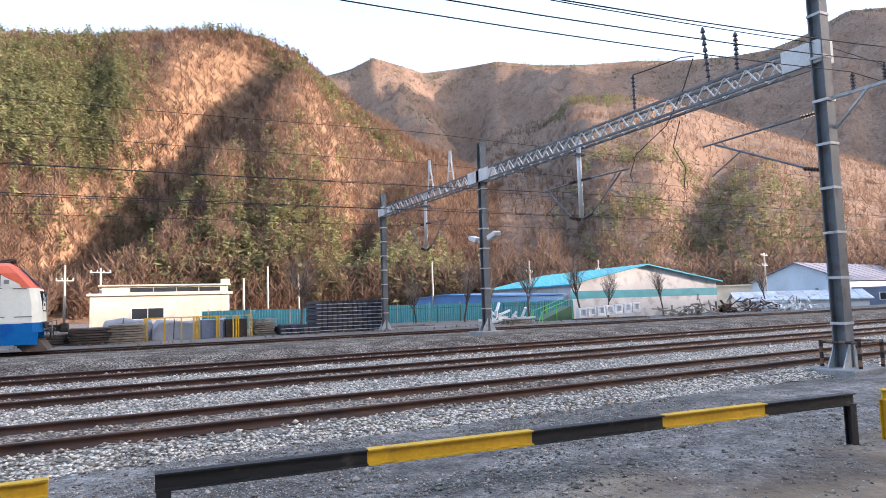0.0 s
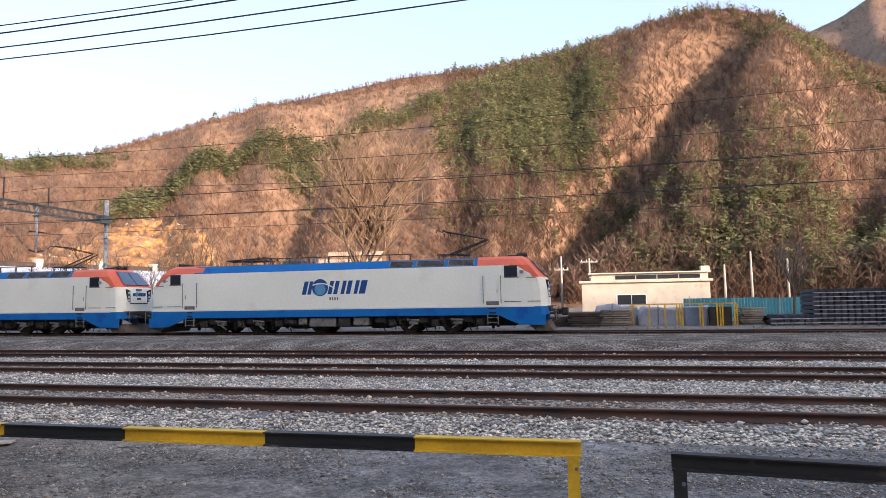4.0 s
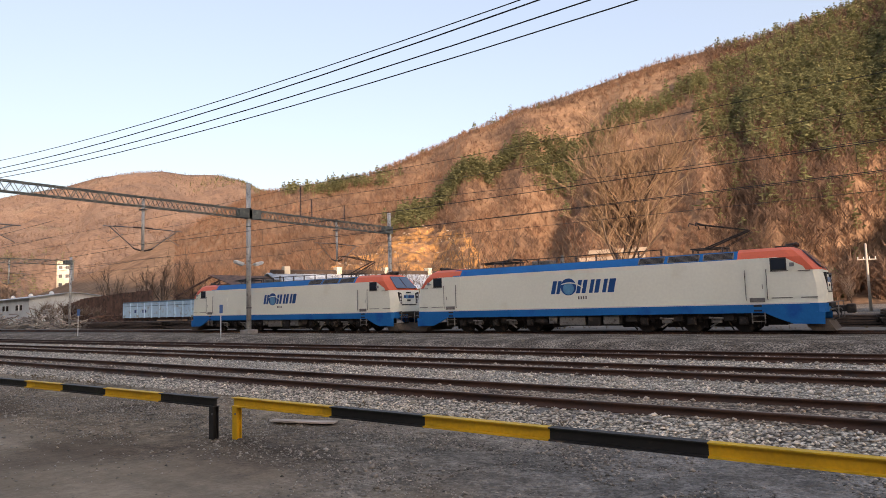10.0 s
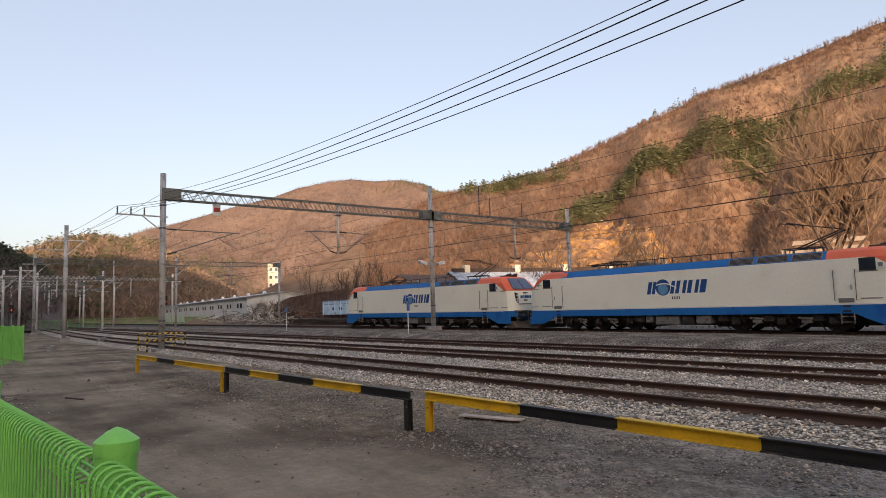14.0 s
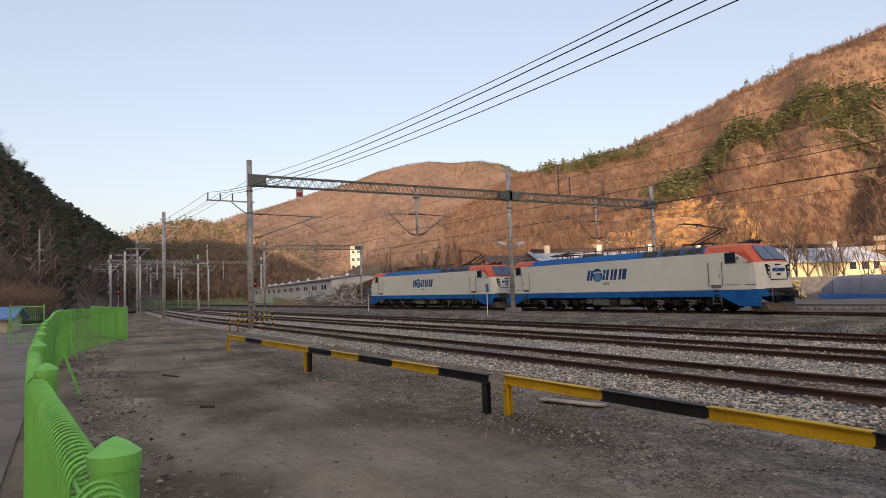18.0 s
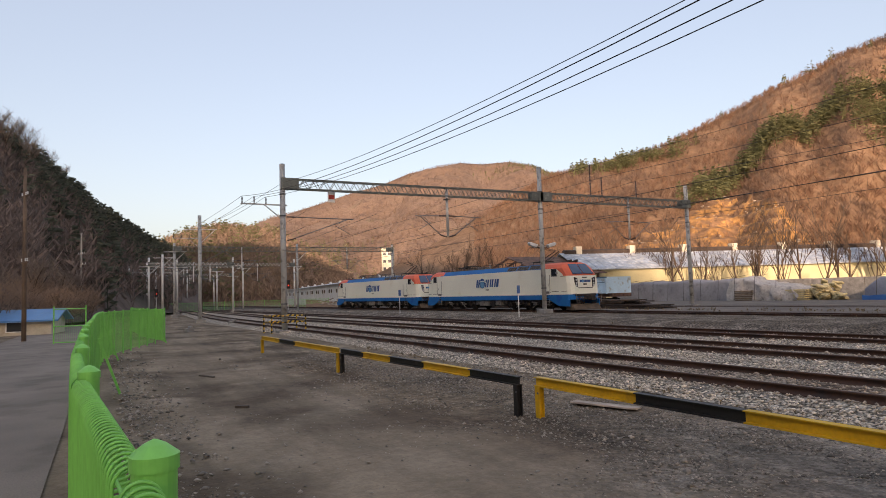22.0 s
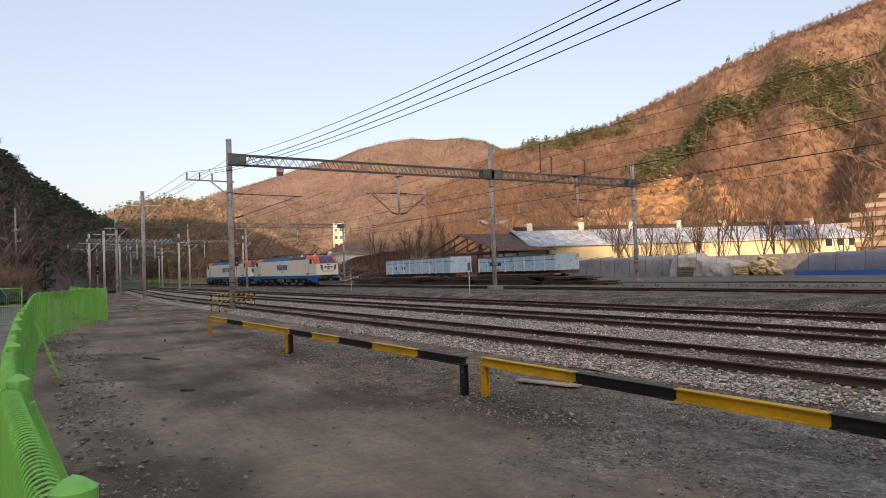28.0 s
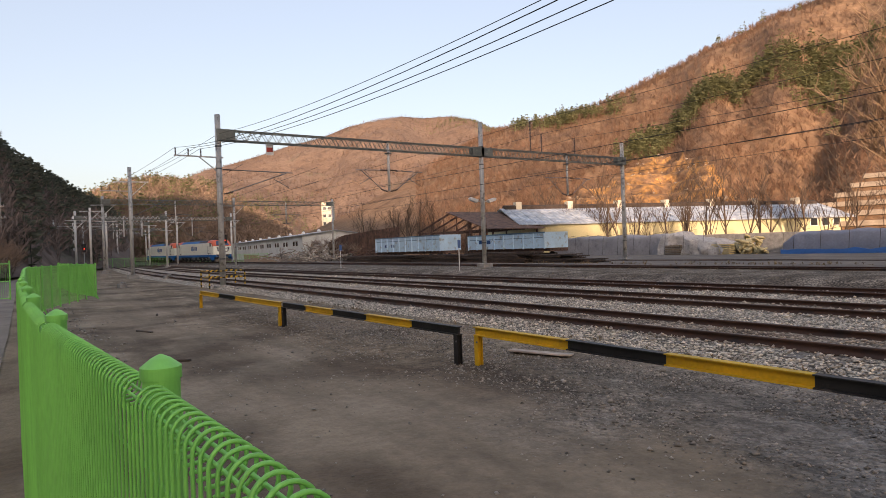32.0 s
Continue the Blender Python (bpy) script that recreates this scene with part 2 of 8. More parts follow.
def build_ground():
    ys = np.unique(np.r_[np.linspace(-2500, -60, 8), np.linspace(-60, -6, 12), np.linspace(-6, 9, 61), np.linspace(9, 60, 80), np.linspace(60, 2500, 14)])
    xs = np.unique(np.r_[np.linspace(-2500, -200, 8), np.linspace(-200, -30, 60), np.linspace(-30, 20, 160), np.linspace(20, 120, 40), np.linspace(120, 2500, 8)])
    v = np.array([(x, y, ground_z(y) + (0.025 * noise.noise((x * 0.35, y * 0.5, 3)) + 0.012 * noise.noise((x * 1.7, y * 1.7, 9)) if -60 < y < 60 and abs(x) < 200 else -0.02)) for x in xs for y in ys])
    drop = lambda a, lo, hi: np.clip((a - lo) / (hi - lo), 0, 1)
    v[:, 2] -= 1.1 * drop(v[:, 0], 28, 44) * drop(v[:, 1], 38.5, 50)
    tagged(sheet("ground", v, grid_faces(len(xs), len(ys)), M_YARD, True), "grey trodden gravel yard and valley floor", "ground", kind="structure")


build_ground()


def hill_material(name, brown, tan, green, green_at, green_size):
    m = bpy.data.materials.new(name)
    m.use_nodes = True
    n, l = m.node_tree.nodes, m.node_tree.links
    b = n["Principled BSDF"]
    b.inputs["Roughness"].default_value, b.inputs["Specular IOR Level"].default_value = 0.95, 0.1
    co = n.new("ShaderNodeTexCoord")

    def noise_tex(scale, detail, sx=1, sz=1):
        mp = n.new("ShaderNodeMapping")
        mp.inputs["Scale"].default_value = (sx, sx, sz)
        l.new(co.outputs["Object"], mp.inputs[0])
        t = n.new("ShaderNodeTexNoise")
        t.inputs["Scale"].default_value, t.inputs["Detail"].default_value = scale, detail
        l.new(mp.outputs[0], t.inputs["Vector"])
        return t.outputs["Fac"]

    def ramp(src, lo, hi, a=0.0, c=1.0):
        r = n.new("ShaderNodeMapRange")
        l.new(src, r.inputs[0])
        r.inputs[1].default_value, r.inputs[2].default_value, r.inputs[3].default_value, r.inputs[4].default_value = lo, hi, a, c
        return r.outputs[0]

    def mix(fac, a, c, kind="MIX"):
        x = n.new("ShaderNodeMix")
        x.data_type, x.blend_type = "RGBA", kind
        for sock, val in ((x.inputs[0], fac), (x.inputs[6], a), (x.inputs[7], c)):
            if isinstance(val, bpy.types.NodeSocket):
                l.new(val, sock)
            else:
                sock.default_value = val
        return x.outputs[2]
    col = mix(ramp(noise_tex(0.012, 5), 0.38, 0.62), (*brown, 1), (*tan, 1))
    col = mix(ramp(noise_tex(green_size, 6), green_at, green_at + 0.09), col, (*green, 1))
    col = mix(ramp(noise_tex(0.06, 6), 0.52, 0.64, 0.0, 0.6), col, (brown[0] * 0.62, brown[1] * 0.66, brown[2] * 0.75, 1))
    col = mix(1.0, col, ramp(noise_tex(0.30, 5, 1, 0.8), 0.32, 0.7, 0.74, 1.2), "MULTIPLY")
    col = mix(1.0, col, ramp(noise_tex(1.6, 4, 1, 0.8), 0.3, 0.7, 0.82, 1.15), "MULTIPLY")
    l.new(col, b.inputs["Base Color"])
    bp = n.new("ShaderNodeBump")
    bp.inputs["Strength"].default_value, bp.inputs["Distance"].default_value = 0.6, 1.4
    l.new(noise_tex(0.4, 6, 1, 0.9), bp.inputs["Height"])
    l.new(bp.outputs[0], b.inputs["Normal"])
    return m


M_BROWN_HILL = hill_material("leafless_forest_slope", (0.218, 0.132, 0.08), (0.252, 0.163, 0.104), (0.17, 0.165, 0.085), 0.66, 0.008)
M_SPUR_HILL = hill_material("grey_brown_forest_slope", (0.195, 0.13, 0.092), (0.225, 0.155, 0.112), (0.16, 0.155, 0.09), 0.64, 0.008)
# dark slope: pine forest, with the hill's shade put into the colours too
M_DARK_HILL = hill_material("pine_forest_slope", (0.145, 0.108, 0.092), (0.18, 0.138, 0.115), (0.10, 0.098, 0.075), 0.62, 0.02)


# far slopes greyer than M_BROWN_HILL: distance haze put into the colour
M_FAR_HILL = hill_material("far_leafless_forest", (0.215, 0.142, 0.102), (0.25, 0.173, 0.128), (0.16, 0.155, 0.095), 0.66, 0.006)


class Hill:
    """A hillside: ridge gives height angles over headings as seen from the yard, foot and crest the distances."""

    def __init__(self, ridge, foot, crest, power=1.0, rough=1.0, gullies=()):
        self.az, self.el = np.array([r[0] for r in ridge], float), np.array([r[1] for r in ridge], float)
        order = np.argsort(self.az)
        self.az, self.el = self.az[order], self.el[order]
        self.foot, self.crest, self.power, self.rough, self.gullies = foot, crest, power, rough, gullies

    def at(self, az, u):
        """A place on the slope: heading in degrees, u from 0 at the foot to 1 on the ridge."""
        el = np.interp(az, self.az, self.el)
        r1 = np.interp(az, [c[0] for c in self.crest], [c[1] for c in self.crest])
        r0 = np.minimum(np.interp(az, [c[0] for c in self.foot], [c[1] for c in self.foot]), r1 * 0.9)
        r = r0 + (r1 - r0) * u
        z1 = 1.6 + r1 * math.tan(radians(el))
        x, y = -r * math.sin(radians(az)), r * math.cos(radians(az))
        h = z1 * (max(u, 0) ** self.power if u <= 1 else 1 - 0.55 * (u - 1) * 2)
        fade = min(1, 5 * max(u, 0)) * (min(1, 5 * (1 - u)) if u < 1 else 0)
        h += fade * self.rough * (0.05 * z1 * noise.noise((x / 130, y / 130, 1)) + 0.08 * z1 * noise.noise((az * 0.28, u * 0.7, 7)) + 0.03 * z1 * noise.noise((x / 45, y / 45, 2)) + 0.02 * z1 * noise.noise((x / 15, y / 15, 5)))
        for a_top, a_foot, wide, deep in self.gullies:
            off = (az - (a_foot + (a_top - a_foot) * math.sqrt(max(u, 0)))) / wide
            h -= fade * deep * z1 * math.exp(-off * off)
        return x, y, max(h, -2.0)

    def build(self, name, material, label, step=0.25, nu=46):
        az = np.arange(self.az[0], self.az[-1] + step / 2, step)
        us = np.r_[np.linspace(-0.06, 1, nu), 1.15, 1.5]
        v = [self.at(a, u) for a in az for u in us]
        return tagged(sheet(name, v, grid_faces(len(az), len(us))[:, ::-1], material, True), label, "hill", kind="structure")


HILL_MAIN = Hill([(74, 0.3), (71, 0.9), (68, 1.9), (65, 3.3), (62, 4.9), (60, 6), (55, 8.6), (52, 10.0), (47, 10.7), (42.5, 11.7), (38.5, 13.3), (34, 15), (29.2, 16.7), (22, 18.4), (17, 19.5), (13, 19.9), (9.6, 20.0), (5, 20.5), (-0.5, 21.4), (-5, 22.3), (-9.5, 23.0), (-12.1, 22.6), (-15, 21.4), (-17.5, 19.3), (-20.5, 16.9), (-25.7, 14.0), (-31, 11.2), (-35, 8.6), (-37.5, 6.5), (-40, 4.0), (-43, 1.0)],
                 [(60, 170), (45, 140), (30, 128), (20, 96), (0, 84), (-20, 90), (-45, 118)], [(60, 900), (40, 760), (20, 600), (0, 560), (-12, 520), (-20, 430), (-30, 330), (-43, 240)], 1.0, 1.0,
                 [(-12.5, 11.0, 3.2, 0.2), (22, 33, 3.0, 0.08), (-26, -15, 2.0, 0.05)])
HILL_RIGHT = Hill([(-30, 12), (-34, 15), (-37, 15.6), (-39.5, 17.2), (-43, 17.0), (-46, 16.6), (-50, 15.2), (-53, 13.7), (-59, 10.6), (-63, 8.4), (-70, 6.5), (-90, 6)],
                  [(-30, 260), (-45, 130), (-90, 110)], [(-30, 620), (-45, 560), (-90, 420)], 1.0, 0.7, [(-36, -41, 2.0, 0.08), (-54, -47, 2.5, 0.07)])
HILL_BACK = Hill([(-10, 17), (-16.5, 19.6), (-19.5, 20.4), (-21.6, 21.4), (-23.5, 20.9), (-26.2, 20.1), (-29.5, 20.4), (-32.9, 20.8), (-37, 20.2), (-41, 19.9), (-45.3, 19.7), (-49, 19.2), (-52.9, 18.9), (-55.5, 18.9), (-57.9, 19.4), (-61, 20.5), (-63.4, 20.1), (-70, 19), (-90, 18)],
                 [(-10, 560), (-90, 600)], [(-10, 1150), (-40, 1200), (-90, 1300)], 1.0, 1.3, [(-29, -33, 2.5, 0.15), (-47, -50, 3, 0.15)])
HILL_PEAK = Hill([(92, 3), (84, 4.6), (76, 7.2), (72.5, 8.3), (70.1, 9.1), (67, 9.9), (64.7, 10.8), (62, 11.3), (60, 11.6), (58, 11.4), (55.7, 11.5), (53.5, 11.0), (52, 10.3), (48, 9.5), (40, 8)],
                 [(92, 330), (70, 300), (40, 500)], [(92, 1500), (40, 1500)], 1.0, 1.3, [(66, 69, 1.6, 0.08), (58, 62, 2.0, 0.08)])
HILL_KNOLL = Hill([(89.5, 2.5), (87, 4.2), (85, 4.9), (83, 5.7), (80.9, 6.1), (78.2, 5.8), (75.9, 5.3), (74, 4.0), (71, 2.2), (69, 1.0)],
                  [(90, 215), (69, 230)], [(90, 330), (69, 330)], 0.7, 0.8)
HILL_DARK = Hill([(82.5, 1.2), (84.0, 3.2), (86.3, 4.5), (88.5, 5.8), (90.2, 6.8), (92.4, 9.0), (93.8, 10.4), (95.6, 11.6), (100, 14.0), (112, 19), (130, 22)],
                 [(82, 150), (90, 88), (96, 70), (130, 55)], [(82, 260), (90, 200), (96, 170), (130, 190)], 0.8, 0.8)
HILL_MAIN.build("hillside", M_BROWN_HILL, "steep brown hillside of leafless winter forest with pines")
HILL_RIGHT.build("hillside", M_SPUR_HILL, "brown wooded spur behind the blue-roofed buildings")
HILL_BACK.build("mountain_ridge", M_FAR_HILL, "distant wooded mountain ridge", 0.4, 30)
HILL_PEAK.build("mountain", M_FAR_HILL, "distant reddish brown rounded mountain", 0.4, 34)
HILL_KNOLL.build("knoll", M_FAR_HILL, "small wooded knoll at the end of the valley", 0.4, 16)
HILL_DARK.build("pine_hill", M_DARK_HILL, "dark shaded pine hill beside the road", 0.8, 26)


def build_shade_hill():
    """The high ground behind the yard, whose shade covers the valley floor."""
    xs = np.linspace(-500, 1300, 73)
    ridge = 83 + 1.18 * np.interp(xs - 352, [-500, -150, -30, 60, 110, 200, 290, 900], [56, 66, 88, 62, 57, 57, 47, 45])
    v = []
    for x, h in zip(xs, ridge):
        h += 3 * noise.noise((x / 40, 0, 7))
        for y, k in ((-60, -0.02), (-140, 0.3), (-220, 0.68), (-300, 1.0), (-350, 1.0), (-600, 1.05)):
            v.append((x, y, h * k))
    tagged(sheet("hill_behind", v, grid_faces(len(xs), 6), M_DARK_HILL, True), "dark wooded hill behind the yard", "hill", kind="structure")


build_shade_hill()
# unseen higher ground far off to the sun's side, added to shade the back ridge
v_ = [(x, y, k * float(np.interp(x, [1100, 1350, 1800, 1990, 3000], [60, 400, 520, 930, 960])) * (0.95 + 0.05 * math.sin(x / 90))) for x in np.linspace(1100, 3000, 24) for y, k in ((-60, 0), (-150, 0.7), (-210, 1.0), (-300, 0.9))]
tagged(sheet("mountain_behind", v_, grid_faces(24, 4), M_DARK_HILL, True), "dark unseen high mountain added to shade the back ridge", "hill", kind="structure")

# ---------------------------------------------------------------- tracks
M_RAIL = mat("rusty_rail", (0.075, 0.036, 0.023), 0.6, 0.25, vary=0.3, size=1.2, fine=40, stain=(0.045, 0.03, 0.026))
M_HEAD = mat("worn_rail_head", (0.17, 0.12, 0.095), 0.45, 0.6, vary=0.25, size=2, fine=30)
M_SLEEPER = mat("weathered_concrete", (0.21, 0.19, 0.17), 0.9, vary=0.25, size=0.6, fine=25, piece=0.15, stain=(0.11, 0.075, 0.05), stain_at=0.58)
def ballast_material(name, base, dirt, dirt_at):
    """Crushed stone: every stone its own tone, shade painted into the gaps, dirt in broad patches."""
    m = bpy.data.materials.new(name)
    m.use_nodes = True
    n, l = m.node_tree.nodes, m.node_tree.links
    b = n["Principled BSDF"]
    b.inputs["Roughness"].default_value, b.inputs["Specular IOR Level"].default_value = 0.92, 0.2
    co = n.new("ShaderNodeTexCoord")

    def tex(kind, scale):
        t = n.new(kind)
        t.inputs["Scale"].default_value = scale
        l.new(co.outputs["Object"], t.inputs["Vector"])
        return t

    def ramp(src, lo, hi, a=0.0, c=1.0):
        r = n.new("ShaderNodeMapRange")
        l.new(src, r.inputs[0])
        r.inputs[1].default_value, r.inputs[2].default_value, r.inputs[3].default_value, r.inputs[4].default_value = lo, hi, a, c
        return r.outputs[0]

    def mix(kind, fac, a, c):
        x = n.new("ShaderNodeMix")
        x.data_type, x.blend_type = "RGBA", kind
        for sock, val in ((x.inputs[0], fac), (x.inputs[6], a), (x.inputs[7], c)):
            if isinstance(val, bpy.types.NodeSocket):
                l.new(val, sock)
            else:
                sock.default_value = val
        return x.outputs[2]
    stones = tex("ShaderNodeTexVoronoi", 17)
    patch = tex("ShaderNodeTexNoise", 0.9)
    patch.inputs["Detail"].default_value = 5
    sep = n.new("ShaderNodeSeparateColor")
    l.new(stones.outputs["Color"], sep.inputs[0])
    col = mix("MIX", ramp(patch.outputs["Fac"], dirt_at - 0.06, dirt_at + 0.1), (*base, 1), (*dirt, 1))
    col = mix("MULTIPLY", 1.0, col, ramp(sep.outputs[0], 0, 1, 0.5, 1.5))
    # shade between the stones, put into the colour
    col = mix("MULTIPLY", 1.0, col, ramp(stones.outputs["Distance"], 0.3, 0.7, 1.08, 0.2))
    l.new(col, b.inputs["Base Color"])
    bp = n.new("ShaderNodeBump")
    bp.inputs["Strength"].default_value, bp.inputs["Distance"].default_value = 1.0, 0.03
    l.new(ramp(stones.outputs["Distance"], 0, 0.7, 1, 0), bp.inputs["Height"])
    l.new(bp.outputs[0], b.inputs["Normal"])
    return m


M_BALLAST = ballast_material("ballast_bed", (0.60, 0.525, 0.43), (0.42, 0.35, 0.285), 0.58)
M_STONE = mat("ballast_stone", (0.56, 0.495, 0.425), 0.9, vary=0.2, size=0.5, fine=30, bump=0.2, island=0.6)
M_CRIB = ballast_material("rust_stained_ballast", (0.42, 0.345, 0.275), (0.22, 0.155, 0.115), 0.52)
M_STONE_FAR = mat("browned_ballast_stone", (0.42, 0.345, 0.275), 0.9, vary=0.2, size=0.5, fine=30, bump=0.2, island=0.5)
RAIL_SHAPE = [(-0.065, -0.15), (0.065, -0.15), (0.065, -0.138), (0.012, -0.12), (0.010, -0.045), (0.034, -0.03), (0.034, -0.004), (0.028, 0.0), (-0.028, 0.0), (-0.034, -0.004), (-0.034, -0.03), (-0.010, -0.045), (-0.012, -0.12), (-0.065, -0.138)]


def tube(points, r, n=5):
    """Vertices and faces of a thin tube along points."""
    p = np.asarray(points, float)
    d = np.gradient(p, axis=0)
    d /= np.linalg.norm(d, axis=1)[:, None]
    ref = (0, 0, 1.0) if np.abs(d[:, 2]).max() < 0.9 else (1.0, 0, 0) if np.abs(d[:, 0]).max() < 0.9 else (0.3, 1.0, 0.2)
    side = np.cross(d, ref)
    side /= np.maximum(np.linalg.norm(side, axis=1), 1e-6)[:, None]
    up = np.cross(side, d)
    a = np.arange(n) * 2 * math.pi / n
    v = p[:, None] + r * (side[:, None] * np.cos(a)[None, :, None] + up[:, None] * np.sin(a)[None, :, None])
    i = np.arange(len(p) - 1)[:, None] * n + np.arange(n)[None]
    j = np.arange(len(p) - 1)[:, None] * n + (np.arange(n)[None] + 1) % n
    return v.reshape(-1, 3), np.stack([i, j, j + n, i + n], -1).reshape(-1, 4)


def swept(name, shape, way, z, material, parent):
    """A rail: its outline swept along the plan line way."""
    w = np.asarray(way, float)
    d = np.gradient(w, axis=0)
    d /= np.linalg.norm(d, axis=1)[:, None]
    nrm = np.stack([-d[:, 1], d[:, 0]], 1)
    s = np.asarray(shape)
    v = np.empty((len(w), len(s), 3))
    v[..., 0] = w[:, None, 0] + nrm[:, None, 0] * s[None, :, 0]
    v[..., 1] = w[:, None, 1] + nrm[:, None, 1] * s[None, :, 0]
    v[..., 2] = (z + s[None, :, 1]) if not callable(z) else np.array([z(q) for q in w[:, 0]])[:, None] + s[None, :, 1]
    k = len(s)
    i = np.arange(len(w) - 1)[:, None] * k + np.arange(k)[None]
    j = np.arange(len(w) - 1)[:, None] * k + (np.arange(k)[None] + 1) % k
    ob = sheet(name, v.reshape(-1, 3), np.stack([i, j, j + k, i + k], -1).reshape(-1, 4)[:, ::-1], material)
    ob.parent = parent
    return ob


def track_y(x):
    """Centre line of the siding on which the engines stand and leave."""
    a = max(0.0, -30 - x)
    return 31.45 - (0.0012 * a * a if a < 30 else 1.08 + 0.072 * (a - 30))


def climb(x):
    """The siding rises gently on a low bank towards the valley's end."""
    a = max(0.0, -14 - x)
    return 0.00009 * a * a if a < 28 else 0.0706 + 0.00504 * (a - 28)


def main_y(base):
    """Centre line of a running line; to the far end the lines draw together."""
    def f(x):
        a = max(0.0, -48 - x)
        return base + (21.5 - base) * (1 - 1 / (1 + (a / 95.0) ** 2)) * 0.9
    return f


LINES = [("near running line", main_y(10.35), 0.0, 8.9), ("middle running line", main_y(14.85), 0.0, 0), ("third running line", main_y(19.2), 0.0, 0), ("engine siding", track_y, 0.02, 0)]


def build_tracks():
    bm = bmesh.new()
    prism(bm, [(-1.2, -0.2), (1.2, -0.2), (1.2, -0.14), (0.9, -0.105), (0.3, -0.125), (-0.3, -0.125), (-0.9, -0.105), (-1.2, -0.14)], -0.13, 0.13, "x")
    sleeper = mesh_of("sleeper", bm, M_SLEEPER)
    for name, f, z, _ in LINES:
        t = thing("track", "rusty railway track of the " + name + " in grey ballast", "railway track", group="railway tracks", kind="structure")
        xs = np.r_[np.linspace(-190, -30, 41), np.linspace(-26, 95, 25)]
        up = climb if f is track_y else (lambda q: 0.0)
        for s in (-0.7525, 0.7525):
            r = swept("rail", RAIL_SHAPE, [(x, f(x) + s) for x in xs], lambda q: z + up(q), M_RAIL, t)
            h = swept("rail_head", [(-0.026, -0.001), (0.026, -0.001), (0.024, 0.0025), (-0.024, 0.0025)], [(x, f(x) + s) for x in xs], lambda q: z + up(q), M_HEAD, r)
        for k in range(125):
            x = 32 - k * 0.62
            o = new("sleeper", sleeper)
            o.parent = t
            o.matrix_basis = pose(x, f(x), z + up(x) - 0.045 + random.uniform(-0.02, 0.01), 0, 0, random.uniform(-0.6, 0.6))


def bed_z(y):
    return float(np.interp(y, [8.75, 9.35, 11.9, 12.6, 13.2, 16.4, 16.9, 17.6, 20.8, 21.5], [-0.29, -0.15, -0.14, -0.165, -0.145, -0.14, -0.165, -0.145, -0.14, -0.3]))


def build_ballast():
    ys, xs = np.linspace(8.7, 21.6, 80), np.r_[np.linspace(-190, -50, 60), np.linspace(-49, 30, 160), np.linspace(32, 95, 40)]
    v = []
    for x in xs:
        sh = (main_y(10.35)(x) - 10.35)
        for y in ys:
            w = 1 - (y - 8.7) / 12.9
            v.append((x, y + sh * w, bed_z(y) + 0.03 * noise.noise((x * 1.3, y * 1.3, 0)) + 0.015 * noise.noise((x * 5, y * 5, 3))))
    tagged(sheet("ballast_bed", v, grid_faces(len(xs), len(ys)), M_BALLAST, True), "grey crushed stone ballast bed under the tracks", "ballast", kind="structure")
    # oily, rust-stained stones between the rails
    for base in (10.35, 14.85, 19.2):
        f = main_y(base)
        strip = [(x, f(x) + dy, bed_z(base) + h + 0.035 * noise.noise((x * 1.3, (base + dy) * 1.3, 0)) + 0.012 * noise.noise((x * 6, dy * 6, 3))) for x in xs for dy, h in ((-0.95, -0.01), (-0.7, 0.02), (-0.3, 0.022), (0.3, 0.022), (0.7, 0.02), (0.95, -0.01))]
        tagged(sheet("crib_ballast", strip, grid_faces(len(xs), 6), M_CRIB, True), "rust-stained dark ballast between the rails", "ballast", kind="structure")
    rng = np.random.default_rng(5)
    shape = np.array([(1, 0, 0), (-1, 0.1, 0), (0, 1, 0.1), (0.1, -1, 0), (0, 0, 0.75), (0, 0, -0.75)]) * 1.0
    faces = [(0, 2, 4), (2, 1, 4), (1, 3, 4), (3, 0, 4), (2, 0, 5), (1, 2, 5), (3, 1, 5), (0, 3, 5)]
    count = 58000
    x, y = rng.uniform(-44, 34, count), 8.75 + 12.6 * rng.random(count) ** 1.5
    x = np.where(rng.random(count) < 0.5, rng.uniform(-15, 12, count), x)
    off = np.min(np.abs(y[:, None] - np.array([10.35, 14.85, 19.2])), 1)
    keep = (np.abs(off - 0.7525) > 0.075) & ((off > 0.85) | (rng.random(count) < 0.7))
    x, y, off = x[keep], y[keep], off[keep]
    crib = off + rng.normal(0, 0.08, len(off)) < 0.95
    for pick, material, label in ((~crib, M_STONE, "loose pale grey crushed stones beside the rails"), (crib, M_STONE_FAR, "rust-browned crushed stones between the rails")):
        px, py = x[pick], y[pick]
        z = np.array([bed_z(b) + 0.03 * noise.noise((a * 1.3, b * 1.3, 0)) for a, b in zip(px, py)]) + np.where(crib[pick], 0.015, 0.0)
        size = np.interp(py, [9, 20], [0.027, 0.033]) * rng.lognormal(0, 0.3, len(px))
        sz = np.stack([size, size * rng.uniform(0.6, 1, len(px)), size * rng.uniform(0.5, 0.9, len(px))], 1)
        tagged(scatter("ballast_stones", shape, faces, np.stack([px, py, z + size * 0.35], 1), sz, rng.uniform(0, 6.3, len(px)), material, jitter=0.16, seed=8), label, "ballast", kind="stuff")


build_tracks()
build_ballast()


M_GRIT = mat("yard_grit", (0.27, 0.235, 0.20), 0.95, vary=0.2, size=0.5, fine=30, bump=0.2, island=0.55)


